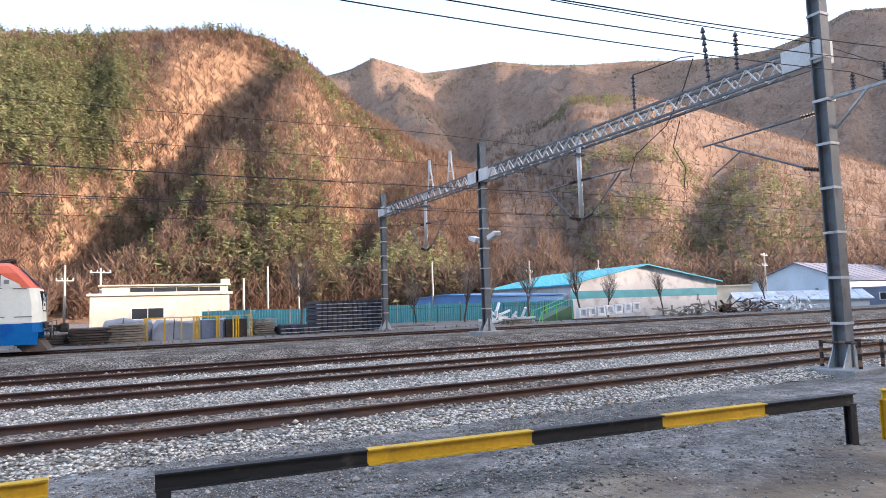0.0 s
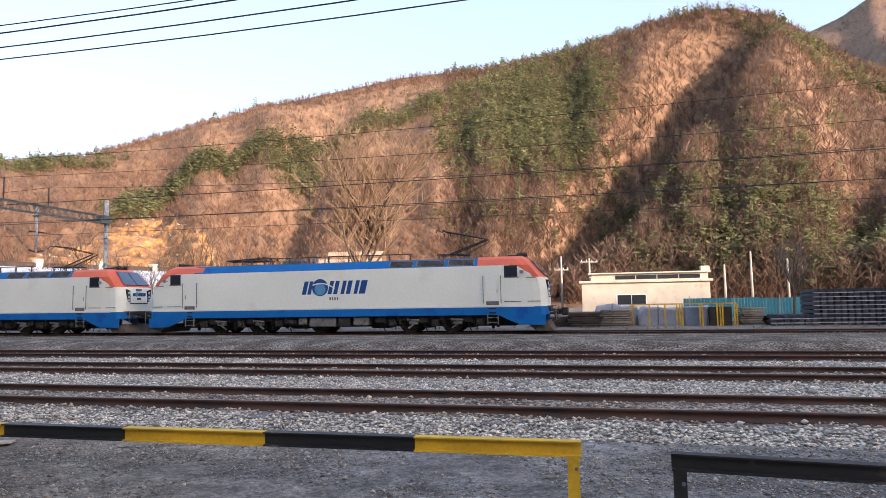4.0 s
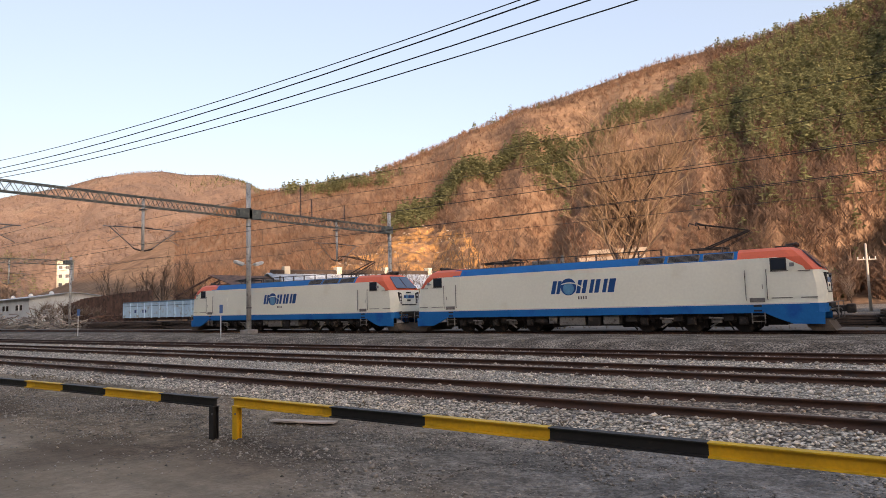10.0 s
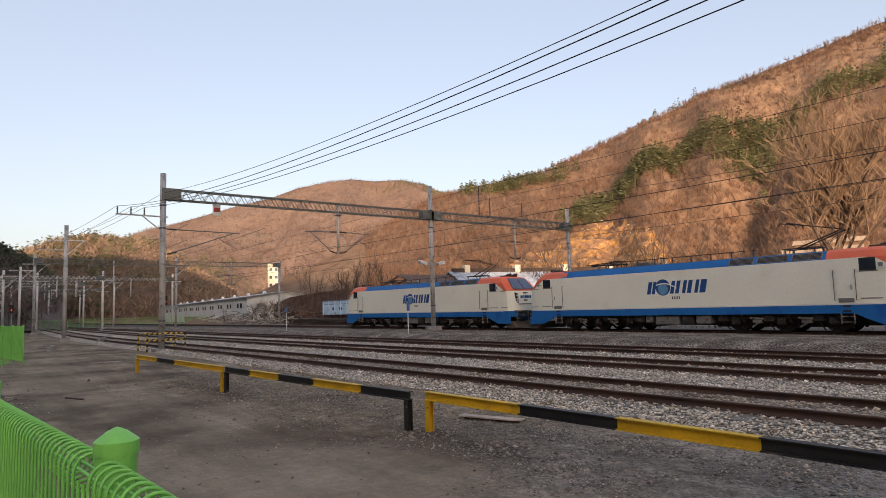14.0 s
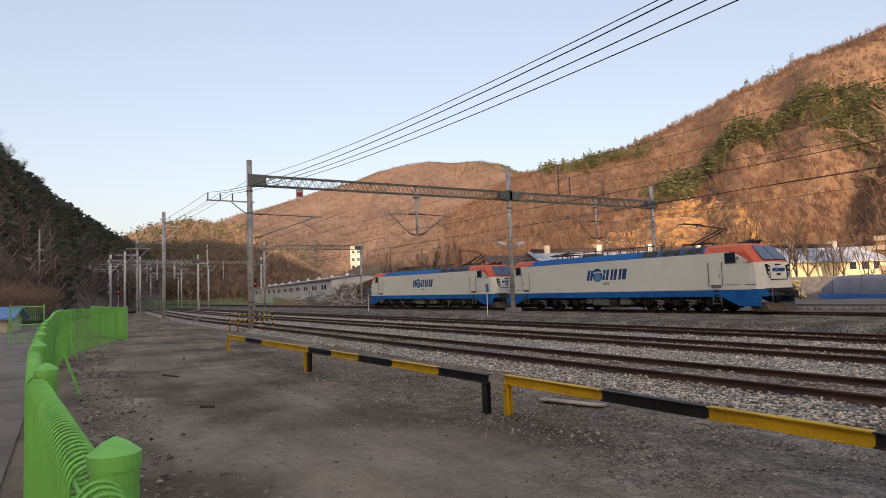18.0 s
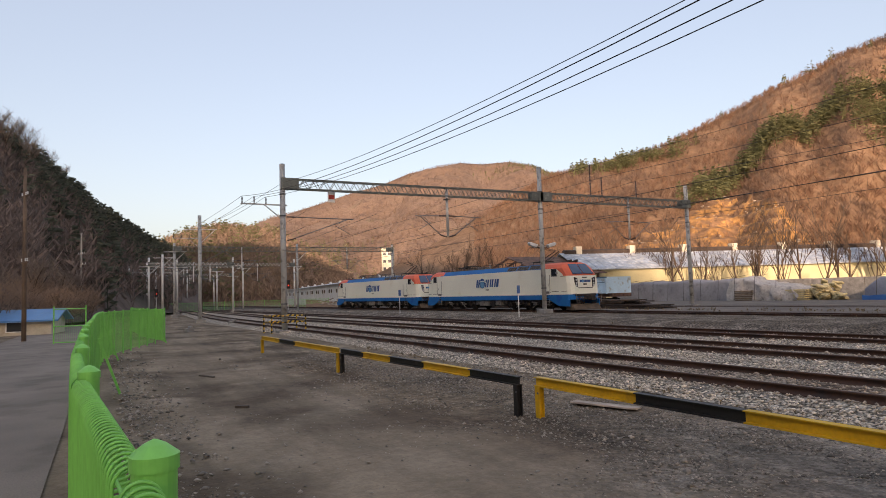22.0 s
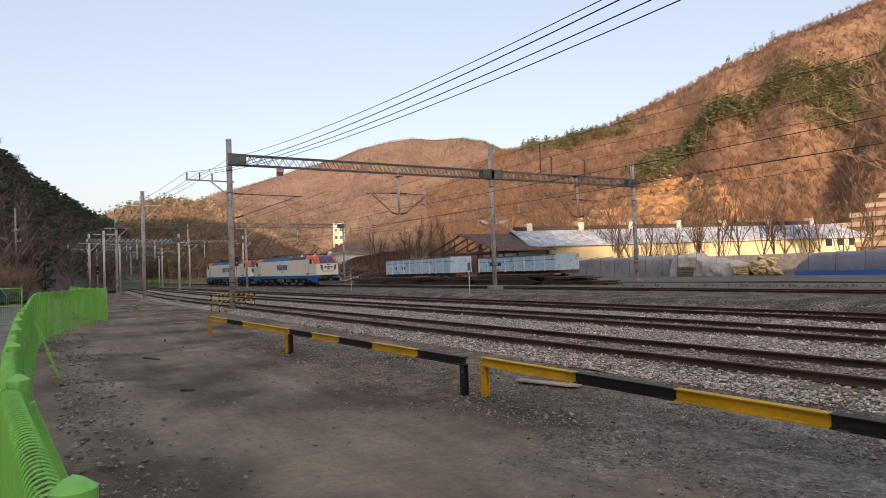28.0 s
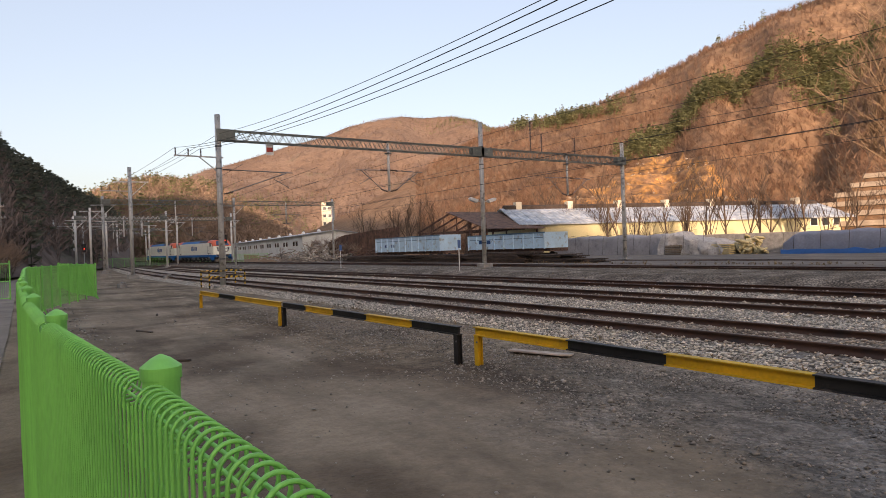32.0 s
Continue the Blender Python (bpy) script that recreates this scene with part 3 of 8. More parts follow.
def build_grit():
    """Loose stones and crumbs on the yard."""
    rng = np.random.default_rng(11)
    n = 42000
    x, y = rng.uniform(-22, 11, n), rng.uniform(0.4, 8.8, n)
    near = rng.random(n) < 0.62
    y = np.where(near, rng.normal(6.6, 1.3, n), y)
    d = np.array([noise.noise((a * 0.4, b * 0.6, 20)) for a, b in zip(x, y)])
    ok = (d > -0.12) & (y < 8.9) & (y > 0.4) & ((y > 4.6) | (y < 1.2) | (rng.random(n) < 0.3))
    x, y = x[ok], y[ok]
    size = rng.lognormal(math.log(0.0115), 0.5, len(x))
    z = np.array([ground_z(b) + 0.025 * noise.noise((a * 0.35, b * 0.5, 3)) + 0.012 * noise.noise((a * 1.7, b * 1.7, 9)) for a, b in zip(x, y)])
    shape = np.array([(1, 0, 0), (-0.6, 0.9, 0), (-0.6, -0.9, 0), (0, 0, 0.7), (0.1, 0.1, -0.4)])
    faces = [(0, 1, 3), (1, 2, 3), (2, 0, 3), (1, 0, 4), (2, 1, 4), (0, 2, 4)]
    tagged(scatter("loose_stones", shape, faces, np.stack([x, y, z + size * 0.2], 1), np.stack([size, size, size], 1), rng.uniform(0, 6.3, len(x)), M_GRIT, jitter=0.15, seed=3), "small loose stones on the gravel yard", "stones", kind="stuff")


build_grit()


def build_fence_litter():
    """Broken brick, stone and clods washed against the inner foot of the fence."""
    rng = np.random.default_rng(31)
    n = 620
    x = -2.5 - 26.0 * rng.random(n) ** 1.2
    y = 0.25 + np.abs(rng.normal(0, 0.55, n))
    size = rng.uniform(0.012, 0.05, (n, 1)) * np.array([[1.25, 0.9, 0.7]])
    block = [(-1, 0, 0), (0, -1, 0), (1, 0, 0), (0, 1, 0), (0.2, 0.1, 0.9), (0, 0, -0.6)]
    faces = [(0, 1, 4), (1, 2, 4), (2, 3, 4), (3, 0, 4), (1, 0, 5), (2, 1, 5), (3, 2, 5), (0, 3, 5)]
    tagged(scatter("fence_litter", block, faces, np.stack([x, y, np.full(n, -0.215)], 1), size, rng.uniform(0, 6.3, n), M_GRIT, jitter=0.18, seed=9), "loose stones and clods along the fence foot", "stones", kind="stuff")


build_fence_litter()


def build_gravel():
    """Coarser mixed gravel strewn on both sides of the barriers and along the fence."""
    rng = np.random.default_rng(17)
    n = 30000
    x = rng.uniform(-15, 9, n)
    y = np.where(rng.random(n) < 0.14, rng.uniform(0.35, 1.3, n), np.clip(rng.normal(6.9, 1.35, n), 3.0, 8.9))
    d = np.array([noise.noise((a * 0.7, b * 0.9, 33)) for a, b in zip(x, y)])
    ok = d > -0.05
    x, y = x[ok], y[ok]
    size = rng.lognormal(math.log(0.0135), 0.4, len(x))
    z = np.array([ground_z(b) + 0.025 * noise.noise((a * 0.35, b * 0.5, 3)) + 0.012 * noise.noise((a * 1.7, b * 1.7, 9)) for a, b in zip(x, y)])
    shape = np.array([(1, 0, 0), (-0.6, 0.9, 0), (-0.6, -0.9, 0), (0, 0, 0.7), (0.1, 0.1, -0.4)])
    faces = [(0, 1, 3), (1, 2, 3), (2, 0, 3), (1, 0, 4), (2, 1, 4), (0, 2, 4)]
    tagged(scatter("gravel_stones", shape, faces, np.stack([x, y, z + size * 0.15], 1), np.stack([size, size, size * 0.8], 1), rng.uniform(0, 6.3, len(x)), M_GRAVEL, jitter=0.18, seed=4), "mixed grey and brown gravel strewn beside the barriers", "stones", kind="stuff")


M_GRAVEL = mat("mixed_gravel", (0.26, 0.225, 0.19), 0.95, vary=0.2, size=0.5, fine=30, bump=0.2, island=0.75)
build_gravel()

# ---------------------------------------------------------------- overhead line
M_GALV = mat("galvanised_steel", (0.45, 0.455, 0.445), 0.5, 0.15, vary=0.18, size=0.8, fine=30, stain=(0.20, 0.19, 0.175), stain_at=0.6)
M_GALV_DARK = mat("weathered_steel", (0.135, 0.148, 0.158), 0.55, 0.15, vary=0.2, size=0.7, fine=30, stain=(0.11, 0.095, 0.085))
# greenish steel darkened: the far gantry's backlit look put into the colour
M_GALV_GREEN = mat("dull_greenish_steel", (0.15, 0.165, 0.15), 0.6, 0.15, vary=0.25, size=0.7, fine=30, stain=(0.24, 0.25, 0.23))
M_GALV_PALE = mat("bright_galvanised_steel", (0.62, 0.62, 0.60), 0.5, 0.1, vary=0.15, size=0.8, fine=30)
M_INSUL = mat("brown_insulator", (0.055, 0.035, 0.03), 0.3, 0, vary=0.15, size=0.2)
M_WIRE = mat("dark_wire", (0.03, 0.03, 0.032), 0.6, 0.2, vary=0.1, size=3)
M_CONC = mat("concrete_footing", (0.27, 0.26, 0.245), 0.9, vary=0.25, size=0.4, fine=25, bump=0.4)
M_WHITE = mat("white_enamel", (0.72, 0.72, 0.70), 0.4, vary=0.08, size=0.5)
M_RED = mat("red_enamel", (0.45, 0.06, 0.04), 0.4, vary=0.1, size=0.5)
M_LAMPGLASS = mat("lamp_glass", (0.55, 0.57, 0.58), 0.2, vary=0.05, size=0.3)


def insulator(bm, p, q, r=0.06, rings=7):
    p, q = Vector(p), Vector(q)
    rod(bm, p, q, r * 0.4, n=6)
    for k in range(rings):
        c = p.lerp(q, (k + 0.5) / rings)
        h = (q - p) / rings * 0.3
        rod(bm, c - h, c + h, r, r * 0.6, 8)


def pole_round(parent, x, y, z0, z1, r=0.165):
    bm = bmesh.new()
    rod(bm, (x, y, z0 - 0.05), (x, y, z1), r, r * 0.93, 18)
    p = part("pole", bm, M_GALV, parent, smooth=True)
    for z in (z0 + 1.6, z1 - 3.0, z1 - 1.75):
        bm = bmesh.new()
        rod(bm, (x, y, z - 0.04), (x, y, z + 0.04), r * 1.09, n=18)
        part("band", bm, M_GALV_DARK, p)
    bm = bmesh.new()
    rod(bm, (x, y, z1), (x, y, z1 + 0.03), r * 0.97, r * 0.7, 18)
    part("cap", bm, M_GALV_DARK, p)
    bm = bmesh.new()
    box(bm, x - 0.42, x + 0.42, y - 0.42, y + 0.42, z0 - 0.3, z0 + 0.12, 0.03)
    part("footing", bm, M_CONC, parent, "concrete footing block")
    return p


def pole_square(parent, x, y, z0, z1, w=0.3):
    """A lattice-plated H column: two flanges, web and straps."""
    bm = bmesh.new()
    a, t = w / 2, w / 2 - 0.03
    prism(bm, [(x + i, y + j) for i, j in ((-a, -a), (a, -a), (a, -t), (0.02, -t), (0.02, t), (a, t), (a, a), (-a, a), (-a, t), (-0.02, t), (-0.02, -t), (-a, -t))], z0 - 0.05, z1, "z")
    p = part("pole", bm, M_GALV_DARK, parent)
    for k in range(8):
        z = z0 + 1.0 + k * (z1 - z0 - 1.4) / 8
        bm = bmesh.new()
        box(bm, x - w / 2 - 0.02, x + w / 2 + 0.02, y - w / 2 - 0.02, y - w / 2 - 0.002, z, z + 0.06)
        box(bm, x - w / 2 - 0.02, x + w / 2 + 0.02, y + w / 2 + 0.002, y + w / 2 + 0.02, z, z + 0.06)
        for s in (-1, 1):
            box(bm, x + s * (w / 2 + 0.011) - 0.009, x + s * (w / 2 + 0.011) + 0.009, y - w / 2 - 0.001, y + w / 2 + 0.001, z, z + 0.06)
        part("band", bm, M_GALV, p)
    for sx in (-1, 1):
        for sy in (-1, 1):
            bm = bmesh.new()
            prism(bm, [(x + sx * 0.06, z0 + 0.06), (x + sx * 0.36, z0 + 0.06), (x + sx * 0.06, z0 + 0.62)], y + sy * (w / 2 + 0.005), y + sy * (w / 2 + 0.03), "y")
            part("gusset", bm, M_GALV, p)
    bm = bmesh.new()
    box(bm, x - 0.62, x + 0.62, y - 0.55, y + 0.55, z0 - 0.25, z0 + 0.06, 0.03)
    part("footing", bm, M_CONC, parent, "concrete footing block")
    return p


def truss(parent, x, y0, y1, z, depth=0.46, wide=0.36, web=None, thin=1.0):
    for sx in (-1, 1):
        for sz in (-1, 1):
            bm = bmesh.new()
            bar(bm, (x + sx * wide / 2, y0, z + sz * depth / 2), (x + sx * wide / 2, y1, z + sz * depth / 2), 0.065, 0.065)
            part("chord", bm, M_GALV_DARK if web is None else M_GALV_GREEN, parent)
    n = max(4, round((y1 - y0 - 2) / 0.62))
    step = (y1 - y0 - 1.6) / n
    bm = bmesh.new()
    for sx in (-1, 1):
        bar(bm, (sx * wide / 2, 0.0, -depth / 2 + 0.02), (sx * wide / 2, step / 2, depth / 2 - 0.02), 0.045 * thin, 0.03)
        bar(bm, (sx * wide / 2, step / 2, depth / 2 - 0.02), (sx * wide / 2, step, -depth / 2 + 0.02), 0.045 * thin, 0.03)
    bar(bm, (-wide / 2, 0, -depth / 2), (wide / 2, step, -depth / 2), 0.035, 0.03)
    bar(bm, (-wide / 2, 0, depth / 2), (wide / 2, step, depth / 2), 0.035, 0.03)
    first = None
    for k in range(n):
        m = pose(x, y0 + 0.8 + k * step, z)
        if first is None:
            first = part("lattice", bm, web or M_GALV_PALE, parent)
            first.matrix_basis = m
        else:
            again(first, parent, m)
    for y, s in ((y0, 1), (y1, -1)):
        bm = bmesh.new()
        box(bm, x - wide / 2 - 0.05, x + wide / 2 + 0.05, min(y - s * 0.22, y + s * 0.78), max(y - s * 0.22, y + s * 0.78), z - depth / 2 - 0.03, z + depth / 2 + 0.05, 0.015)
        part("end_plate", bm, M_GALV_PALE if web is None else M_GALV_GREEN, parent, "riveted steel end plate")


def drop_post(parent, x, y, z1, z0):
    bm = bmesh.new()
    rod(bm, (x, y, z0), (x, y, z1 + 0.25), 0.085, n=12)
    p = part("drop_post", bm, M_GALV_PALE, parent, smooth=True)
    for za in (z1 - 0.5, z1 + 0.26):
        bm = bmesh.new()
        box(bm, x - 0.24, x + 0.24, y - 0.14, y + 0.14, za, za + 0.06)
        part("clamp", bm, M_GALV_DARK, p)
    return p


def cantilever(parent, x, y, z, reach, side):
    """A contact line bracket: a level tube and a raked tube, each with an insulator, a registration arm and a strut."""
    e = y + side * reach
    bm = bmesh.new()
    rod(bm, (x, y + side * 0.55, z + 0.95), (x, e + side * 0.15, z + 0.9), 0.028, n=7)
    rod(bm, (x, y + side * 0.55, z - 0.28), (x, e - side * 0.25, z + 0.87), 0.028, n=7)
    rod(bm, (x, e - side * 1.0, z + 0.5), (x, e - side * 0.1, z + 0.02), 0.02, n=6)
    rod(bm, (x, e - side * 0.75, z + 0.62), (x, e - side * 0.45, z + 0.9), 0.016, n=6)
    b = part("bracket", bm, M_GALV_DARK, parent)
    for za, zb in ((0.96, 0.95), (-0.42, -0.28)):
        bm = bmesh.new()
        insulator(bm, (x, y + side * 0.1, z + za), (x, y + side * 0.62, z + zb), 0.06)
        part("insulator", bm, M_INSUL, b)


def feeder_arm(parent, x, y, z, reach, side=-1):
    e = y + side * reach
    bm = bmesh.new()
    bar(bm, (x, y + 0.25, z), (x, e, z + 0.02), 0.07, 0.07)
    bar(bm, (x, y, z - 0.85), (x, y + side * reach * 0.45, z), 0.05, 0.05)
    a = part("feeder_arm", bm, M_GALV, parent)
    for k in range(3):
        bm = bmesh.new()
        yy = e - side * (0.08 + k * 0.66)
        insulator(bm, (x, yy, z + 0.03), (x, yy, z + 0.42), 0.055, 5)
        part("insulator", bm, M_INSUL, a)


def floodlight(parent, x, y, z, side):
    bm = bmesh.new()
    rod(bm, (x, y, z), (x, y + side * 0.5, z + 0.1), 0.025, n=6)
    a = part("lamp_arm", bm, M_GALV, parent)
    bm = bmesh.new()
    prism(bm, [(side * 0.45, 0.22), (side * 1.05, 0.38), (side * 1.15, 0.32), (side * 1.1, 0.2), (side * 0.55, 0.04)], x - 0.16, x + 0.16, "x")
    bmesh.ops.translate(bm, vec=(0, y, z - 0.05), verts=bm.verts)
    h = part("lamp_head", bm, M_WHITE, parent, "white floodlight head, unlit")
    bm = bmesh.new()
    prism(bm, [(side * 0.57, 0.035), (side * 1.09, 0.192), (side * 1.08, 0.172), (side * 0.57, 0.015)], x - 0.13, x + 0.13, "x")
    bmesh.ops.translate(bm, vec=(0, y, z - 0.05), verts=bm.verts)
    part("glass", bm, M_LAMPGLASS, h)


def build_gantry_near():
    """The gantry with plated columns beside the third barrier."""
    g = thing("overhead_gantry", "grey lattice catenary gantry on plated steel columns", "gantry", group="catenary gantries")
    x, z = 14.85, 7.07
    for y, z0, z1 in ((8.82, -0.2, 9.3), (24.28, 0.2, 8.62), (35.98, 0.0, 8.22)):
        pole_square(g, x - (0.13 if y < 10 else 0), y, z0, z1)
    truss(g, x, 8.95, 24.2, z)
    truss(g, x, 24.4, 36.0, z)
    for y in (17.65, 30.1):
        drop_post(g, x, y, z, 4.37)
        cantilever(g, x, y, 4.72, 2.1, 1)
        cantilever(g, x, y, 4.72, 2.3, -1)
    cantilever(g, x, 8.9, 4.75, 3.3, 1)
    feeder_arm(g, x, 8.82, 5.95, 2.0)
    for y, a, lean in ((11.1, 8.45, 0.0), (12.0, 9.0, 0.12), (14.85, 8.55, 0.0), (27.2, 8.8, 0.0), (29.4, 8.8, 0.06)):
        bm = bmesh.new()
        if y > 20:
            for dy in (-0.32, 0.32):
                bar(bm, (x, y + dy, z + 0.25), (x, y + lean + dy * 0.25, a - 0.3), 0.06, 0.06)
            bar(bm, (x, y - 0.2, z + 0.8), (x, y + 0.2, z + 0.8), 0.05, 0.05)
            rod(bm, (x, y + lean, a - 0.5), (x, y + lean, a + 0.1), 0.1, 0.07, 10)
            part("insulator_stand", bm, M_GALV_PALE, g, "pale A-shaped insulator stand")
            continue
        insulator(bm, (x, y, z + 0.25), (x, y + lean, a), 0.07, 9)
        part("insulator", bm, M_INSUL, g)
    bm = bmesh.new()
    v, f = tube([(x, 14.85, 8.55), (x, 14.2, 8.5), (x, 12.9, 8.42), (x, 12.48, 8.3)], 0.018)
    vs = [bm.verts.new(p) for p in v]
    for q in f:
        bm.faces.new([vs[i] for i in q])
    part("jumper", bm, M_WIRE, g)
    for pts in ([(x, 12.5, 8.25), (x, 12.9, 7.5), (x, 13.6, 6.6), (x, 14.9, 6.0), (x, 15.2, 5.4), (x, 15.1, 5.2)], [(x, 13.1, 6.6), (x, 13.4, 5.9), (x, 13.0, 5.2), (x, 13.1, 4.6)]):
        bm = bmesh.new()
        v, f = tube(pts, 0.016)
        vs = [bm.verts.new(p) for p in v]
        for q in f:
            bm.faces.new([vs[i] for i in q])
        part("jumper", bm, M_WIRE, g)
    floodlight(g, x, 24.28, 4.2, 1)
    floodlight(g, x, 24.28, 4.2, -1)


def build_gantry_far():
    g = thing("overhead_gantry", "grey lattice catenary gantry on round steel poles", "gantry", group="catenary gantries")
    x, z = -37.0, 8.27
    for y, z0, z1 in ((9.28, -0.25, 9.4), (27.6, 0.2, 10.4), (42.4, 0.0, 9.8)):
        pole_round(g, x, y, z0, z1)
    truss(g, x, 9.4, 27.5, z, 0.56, 0.42, M_GALV_GREEN, 0.9)
    truss(g, x, 27.7, 42.4, z, 0.56, 0.42, M_GALV_GREEN, 0.9)
    for y in (20.05, 36.0):
        drop_post(g, x, y, z, 5.36)
        cantilever(g, x, y, 5.75, 2.4, 1)
        cantilever(g, x, y, 5.75, 2.2, -1)
    cantilever(g, x, 9.4, 5.4, 4.0, 1)
    feeder_arm(g, x, 9.28, 7.02, 2.35)
    for y, a in ((32.3, 10.9), (33.4, 10.0), (36.9, 9.9)):
        bm = bmesh.new()
        insulator(bm, (x, y, z + 0.3), (x, y, a), 0.07, 9)
        part("insulator", bm, M_INSUL, g)
    floodlight(g, x, 27.6, 4.7, 1)
    floodlight(g, x, 27.6, 4.7, -1)
    bm = bmesh.new()
    box(bm, x - 0.02, x + 0.02, 11.98, 12.42, 7.3, 7.95)
    s = part("hanging_sign", bm, M_WHITE, g, "red and white hanging warning board")
    bm = bmesh.new()
    box(bm, x + 0.021, x + 0.026, 12.02, 12.38, 7.48, 7.74)
    part("stripe", bm, M_RED, s)
    bm = bmesh.new()
    for y in (12.0, 12.4):
        bar(bm, (x, y, 7.95), (x, y, 8.05), 0.03, 0.03)
    part("hanger", bm, M_GALV, s)


def far_gantry(x, ys, z, top, posts, label):
    g = thing("overhead_gantry", label, "gantry", group="catenary gantries")
    for y in ys:
        bm = bmesh.new()
        rod(bm, (x, y, -0.25), (x, y, top), 0.16, n=10)
        p = part("pole", bm, M_GALV_PALE if x < -95 else M_GALV, g, smooth=True)
        bm = bmesh.new()
        box(bm, x - 0.4, x + 0.4, y - 0.4, y + 0.4, -0.45, 0.1)
        part("footing", bm, M_CONC, g)
    if len(ys) > 1:
        truss(g, x, ys[0] + 0.1, ys[-1] - 0.1, z, 0.56, 0.42, M_GALV_GREEN if x > -95 else M_GALV_PALE)
        for y in posts:
            drop_post(g, x, y, z, z - 2.9)
            cantilever(g, x, y, z - 2.5, 2.2, 1)
            cantilever(g, x, y, z - 2.5, 2.2, -1)
    else:
        cantilever(g, x, ys[0], z - 2.9, 3.0, 1)
    feeder_arm(g, x, ys[0], z - 1.2, 2.3)
    for y in ys[:2]:
        bm = bmesh.new()
        bar(bm, (x, y - 1.3, z - 0.4), (x, y + 1.5, z - 0.36), 0.09, 0.09)
        bar(bm, (x, y, z - 1.7), (x, y + 1.3, z - 0.42), 0.07, 0.07)
        part("cross_arm", bm, M_GALV_PALE, g)
    return g


build_gantry_near()
build_gantry_far()
far_gantry(-62.0, [8.0], 8.6, 9.5, [], "single round steel catenary pole with a feeder arm")
far_gantry(-90.0, [8.5, 24.6, 39.2], 8.65, 9.4, [17, 32], "distant lattice catenary gantry over the running lines")
far_gantry(-118.0, [11.6, 31.7], 8.05, 9.0, [17, 25], "distant catenary portal over the converging tracks")
far_gantry(-108.0, [6.6, 19.0], 7.7, 8.7, [13], "distant catenary portal over the converging tracks")
far_gantry(-126.0, [7.4, 24.0], 8.2, 9.0, [12, 18], "distant catenary portal over the converging tracks")
far_gantry(-133.0, [4.8], 8.4, 8.8, [], "distant single catenary pole with a feeder arm")
far_gantry(-104.0, [8.2], 8.8, 8.9, [], "distant single catenary pole with a feeder arm")
far_gantry(-140.0, [9.8, 21.4], 8.3, 9.2, [15], "distant catenary portal over the converging tracks")
far_gantry(-152.0, [8.6, 17.0], 7.9, 8.8, [13], "distant catenary portal over the converging tracks")
far_gantry(-165.0, [9.5, 29.0], 8.2, 9.2, [19], "distant catenary portal over the converging tracks")
far_gantry(-178.0, [9.0, 19.5], 8.2, 9.0, [14], "distant catenary portal over the converging tracks")
far_gantry(-195.0, [10.0, 29.0], 8.4, 9.2, [20], "distant catenary portal over the converging tracks")


def wire(name, pts, r, parent, material=None):
    v, f = tube(pts, r)
    ob = sheet(name, v, f, material or M_WIRE)
    ob.parent = parent
    return ob


def sagging(p, q, sag, n=14):
    p, q = np.array(p, float), np.array(q, float)
    u = np.linspace(0, 1, n)
    w = p + (q - p) * u[:, None]
    w[:, 2] -= sag * 4 * u * (1 - u)
    return w


def build_wires():
    spans = [(95, 14.85), (14.85, -37.0), (-37.0, -92.0), (-92.0, -140.0)]
    for label, y, hi, lo in (("near", 10.6, 6.0, 4.95), ("middle", 15.1, 6.0, 4.95), ("third", 19.4, 6.0, 4.95), ("siding", 31.45, 6.0, 4.95)):
        c = thing("contact_line", "dark messenger wire and contact wire over the " + label + " track", "overhead wire", group="overhead wires")
        for a, b in spans:
            if label in ("near", "middle") and a > -37.0:
                continue
            za, zb = {"third": (5.55, 5.6), "siding": (6.6, 6.75)}.get(label, (6.7, 6.7))
            f = track_y if label == "siding" else main_y(y)
            w = sagging((a, f(a), za), (b, f(b), zb), 0.2)
            wire("messenger_wire", w, 0.013, c)
            ca, cb = za - 0.88, zb - 0.88
            wire("contact_wire", sagging((a, f(a), ca), (b, f(b), cb), 0.05, 8), 0.012, c)
            for k in range(2, 12, 2):
                p = w[k]
                wire("dropper", [(p[0], p[1], p[2]), (p[0], p[1], ca + (cb - ca) * (p[0] - a) / (b - a))], 0.005, c)
    c = thing("feeder_wires", "four dark feeder wires strung along the yard", "overhead wire", group="overhead wires")
    for k, (y, z) in enumerate(((6.98, 7.46), (7.64, 7.46), (8.3, 7.46), (9.3, 8.35))):
        ya, za = (6.95 + k * 0.66, 6.42) if k < 3 else (8.9, 7.3)
        wire("feeder_wire", sagging((95, ya, za + 0.4), (14.85, ya, za), 1.0), 0.0105, c)
        wire("feeder_wire", sagging((14.85, ya, za), (-37.0, y, z), 1.55 - 0.13 * k, 24), 0.0105, c)
        wire("feeder_wire", sagging((-37.0, y, z), (-62.0, y - 1.2, z + 0.1), 0.2), 0.0105, c)
        wire("feeder_wire", sagging((-62.0, y - 1.2, z + 0.1), (-118.0, y + 1.0, z - 0.6), 0.6), 0.0105, c)
    c = thing("power_lines", "thin far power lines along the foot of the hill", "overhead wire", group="overhead wires")
    for y, za, zb, sag in ((32.3, 10.9, 10.85, 0.3), (33.4, 9.45, 10.0, 0.25), (36.9, 8.9, 9.9, 0.5)):
        for p, q in (((95, y, za + 0.4), (14.85, y - 1.0, za)), ((14.85, y - 1.0, za), (-37.0, y, zb)), ((-37.0, y, zb), (-90.0, y - 2.0, zb - 0.5))):
            wire("power_line", sagging(p, q, sag), 0.0145, c)


build_wires()

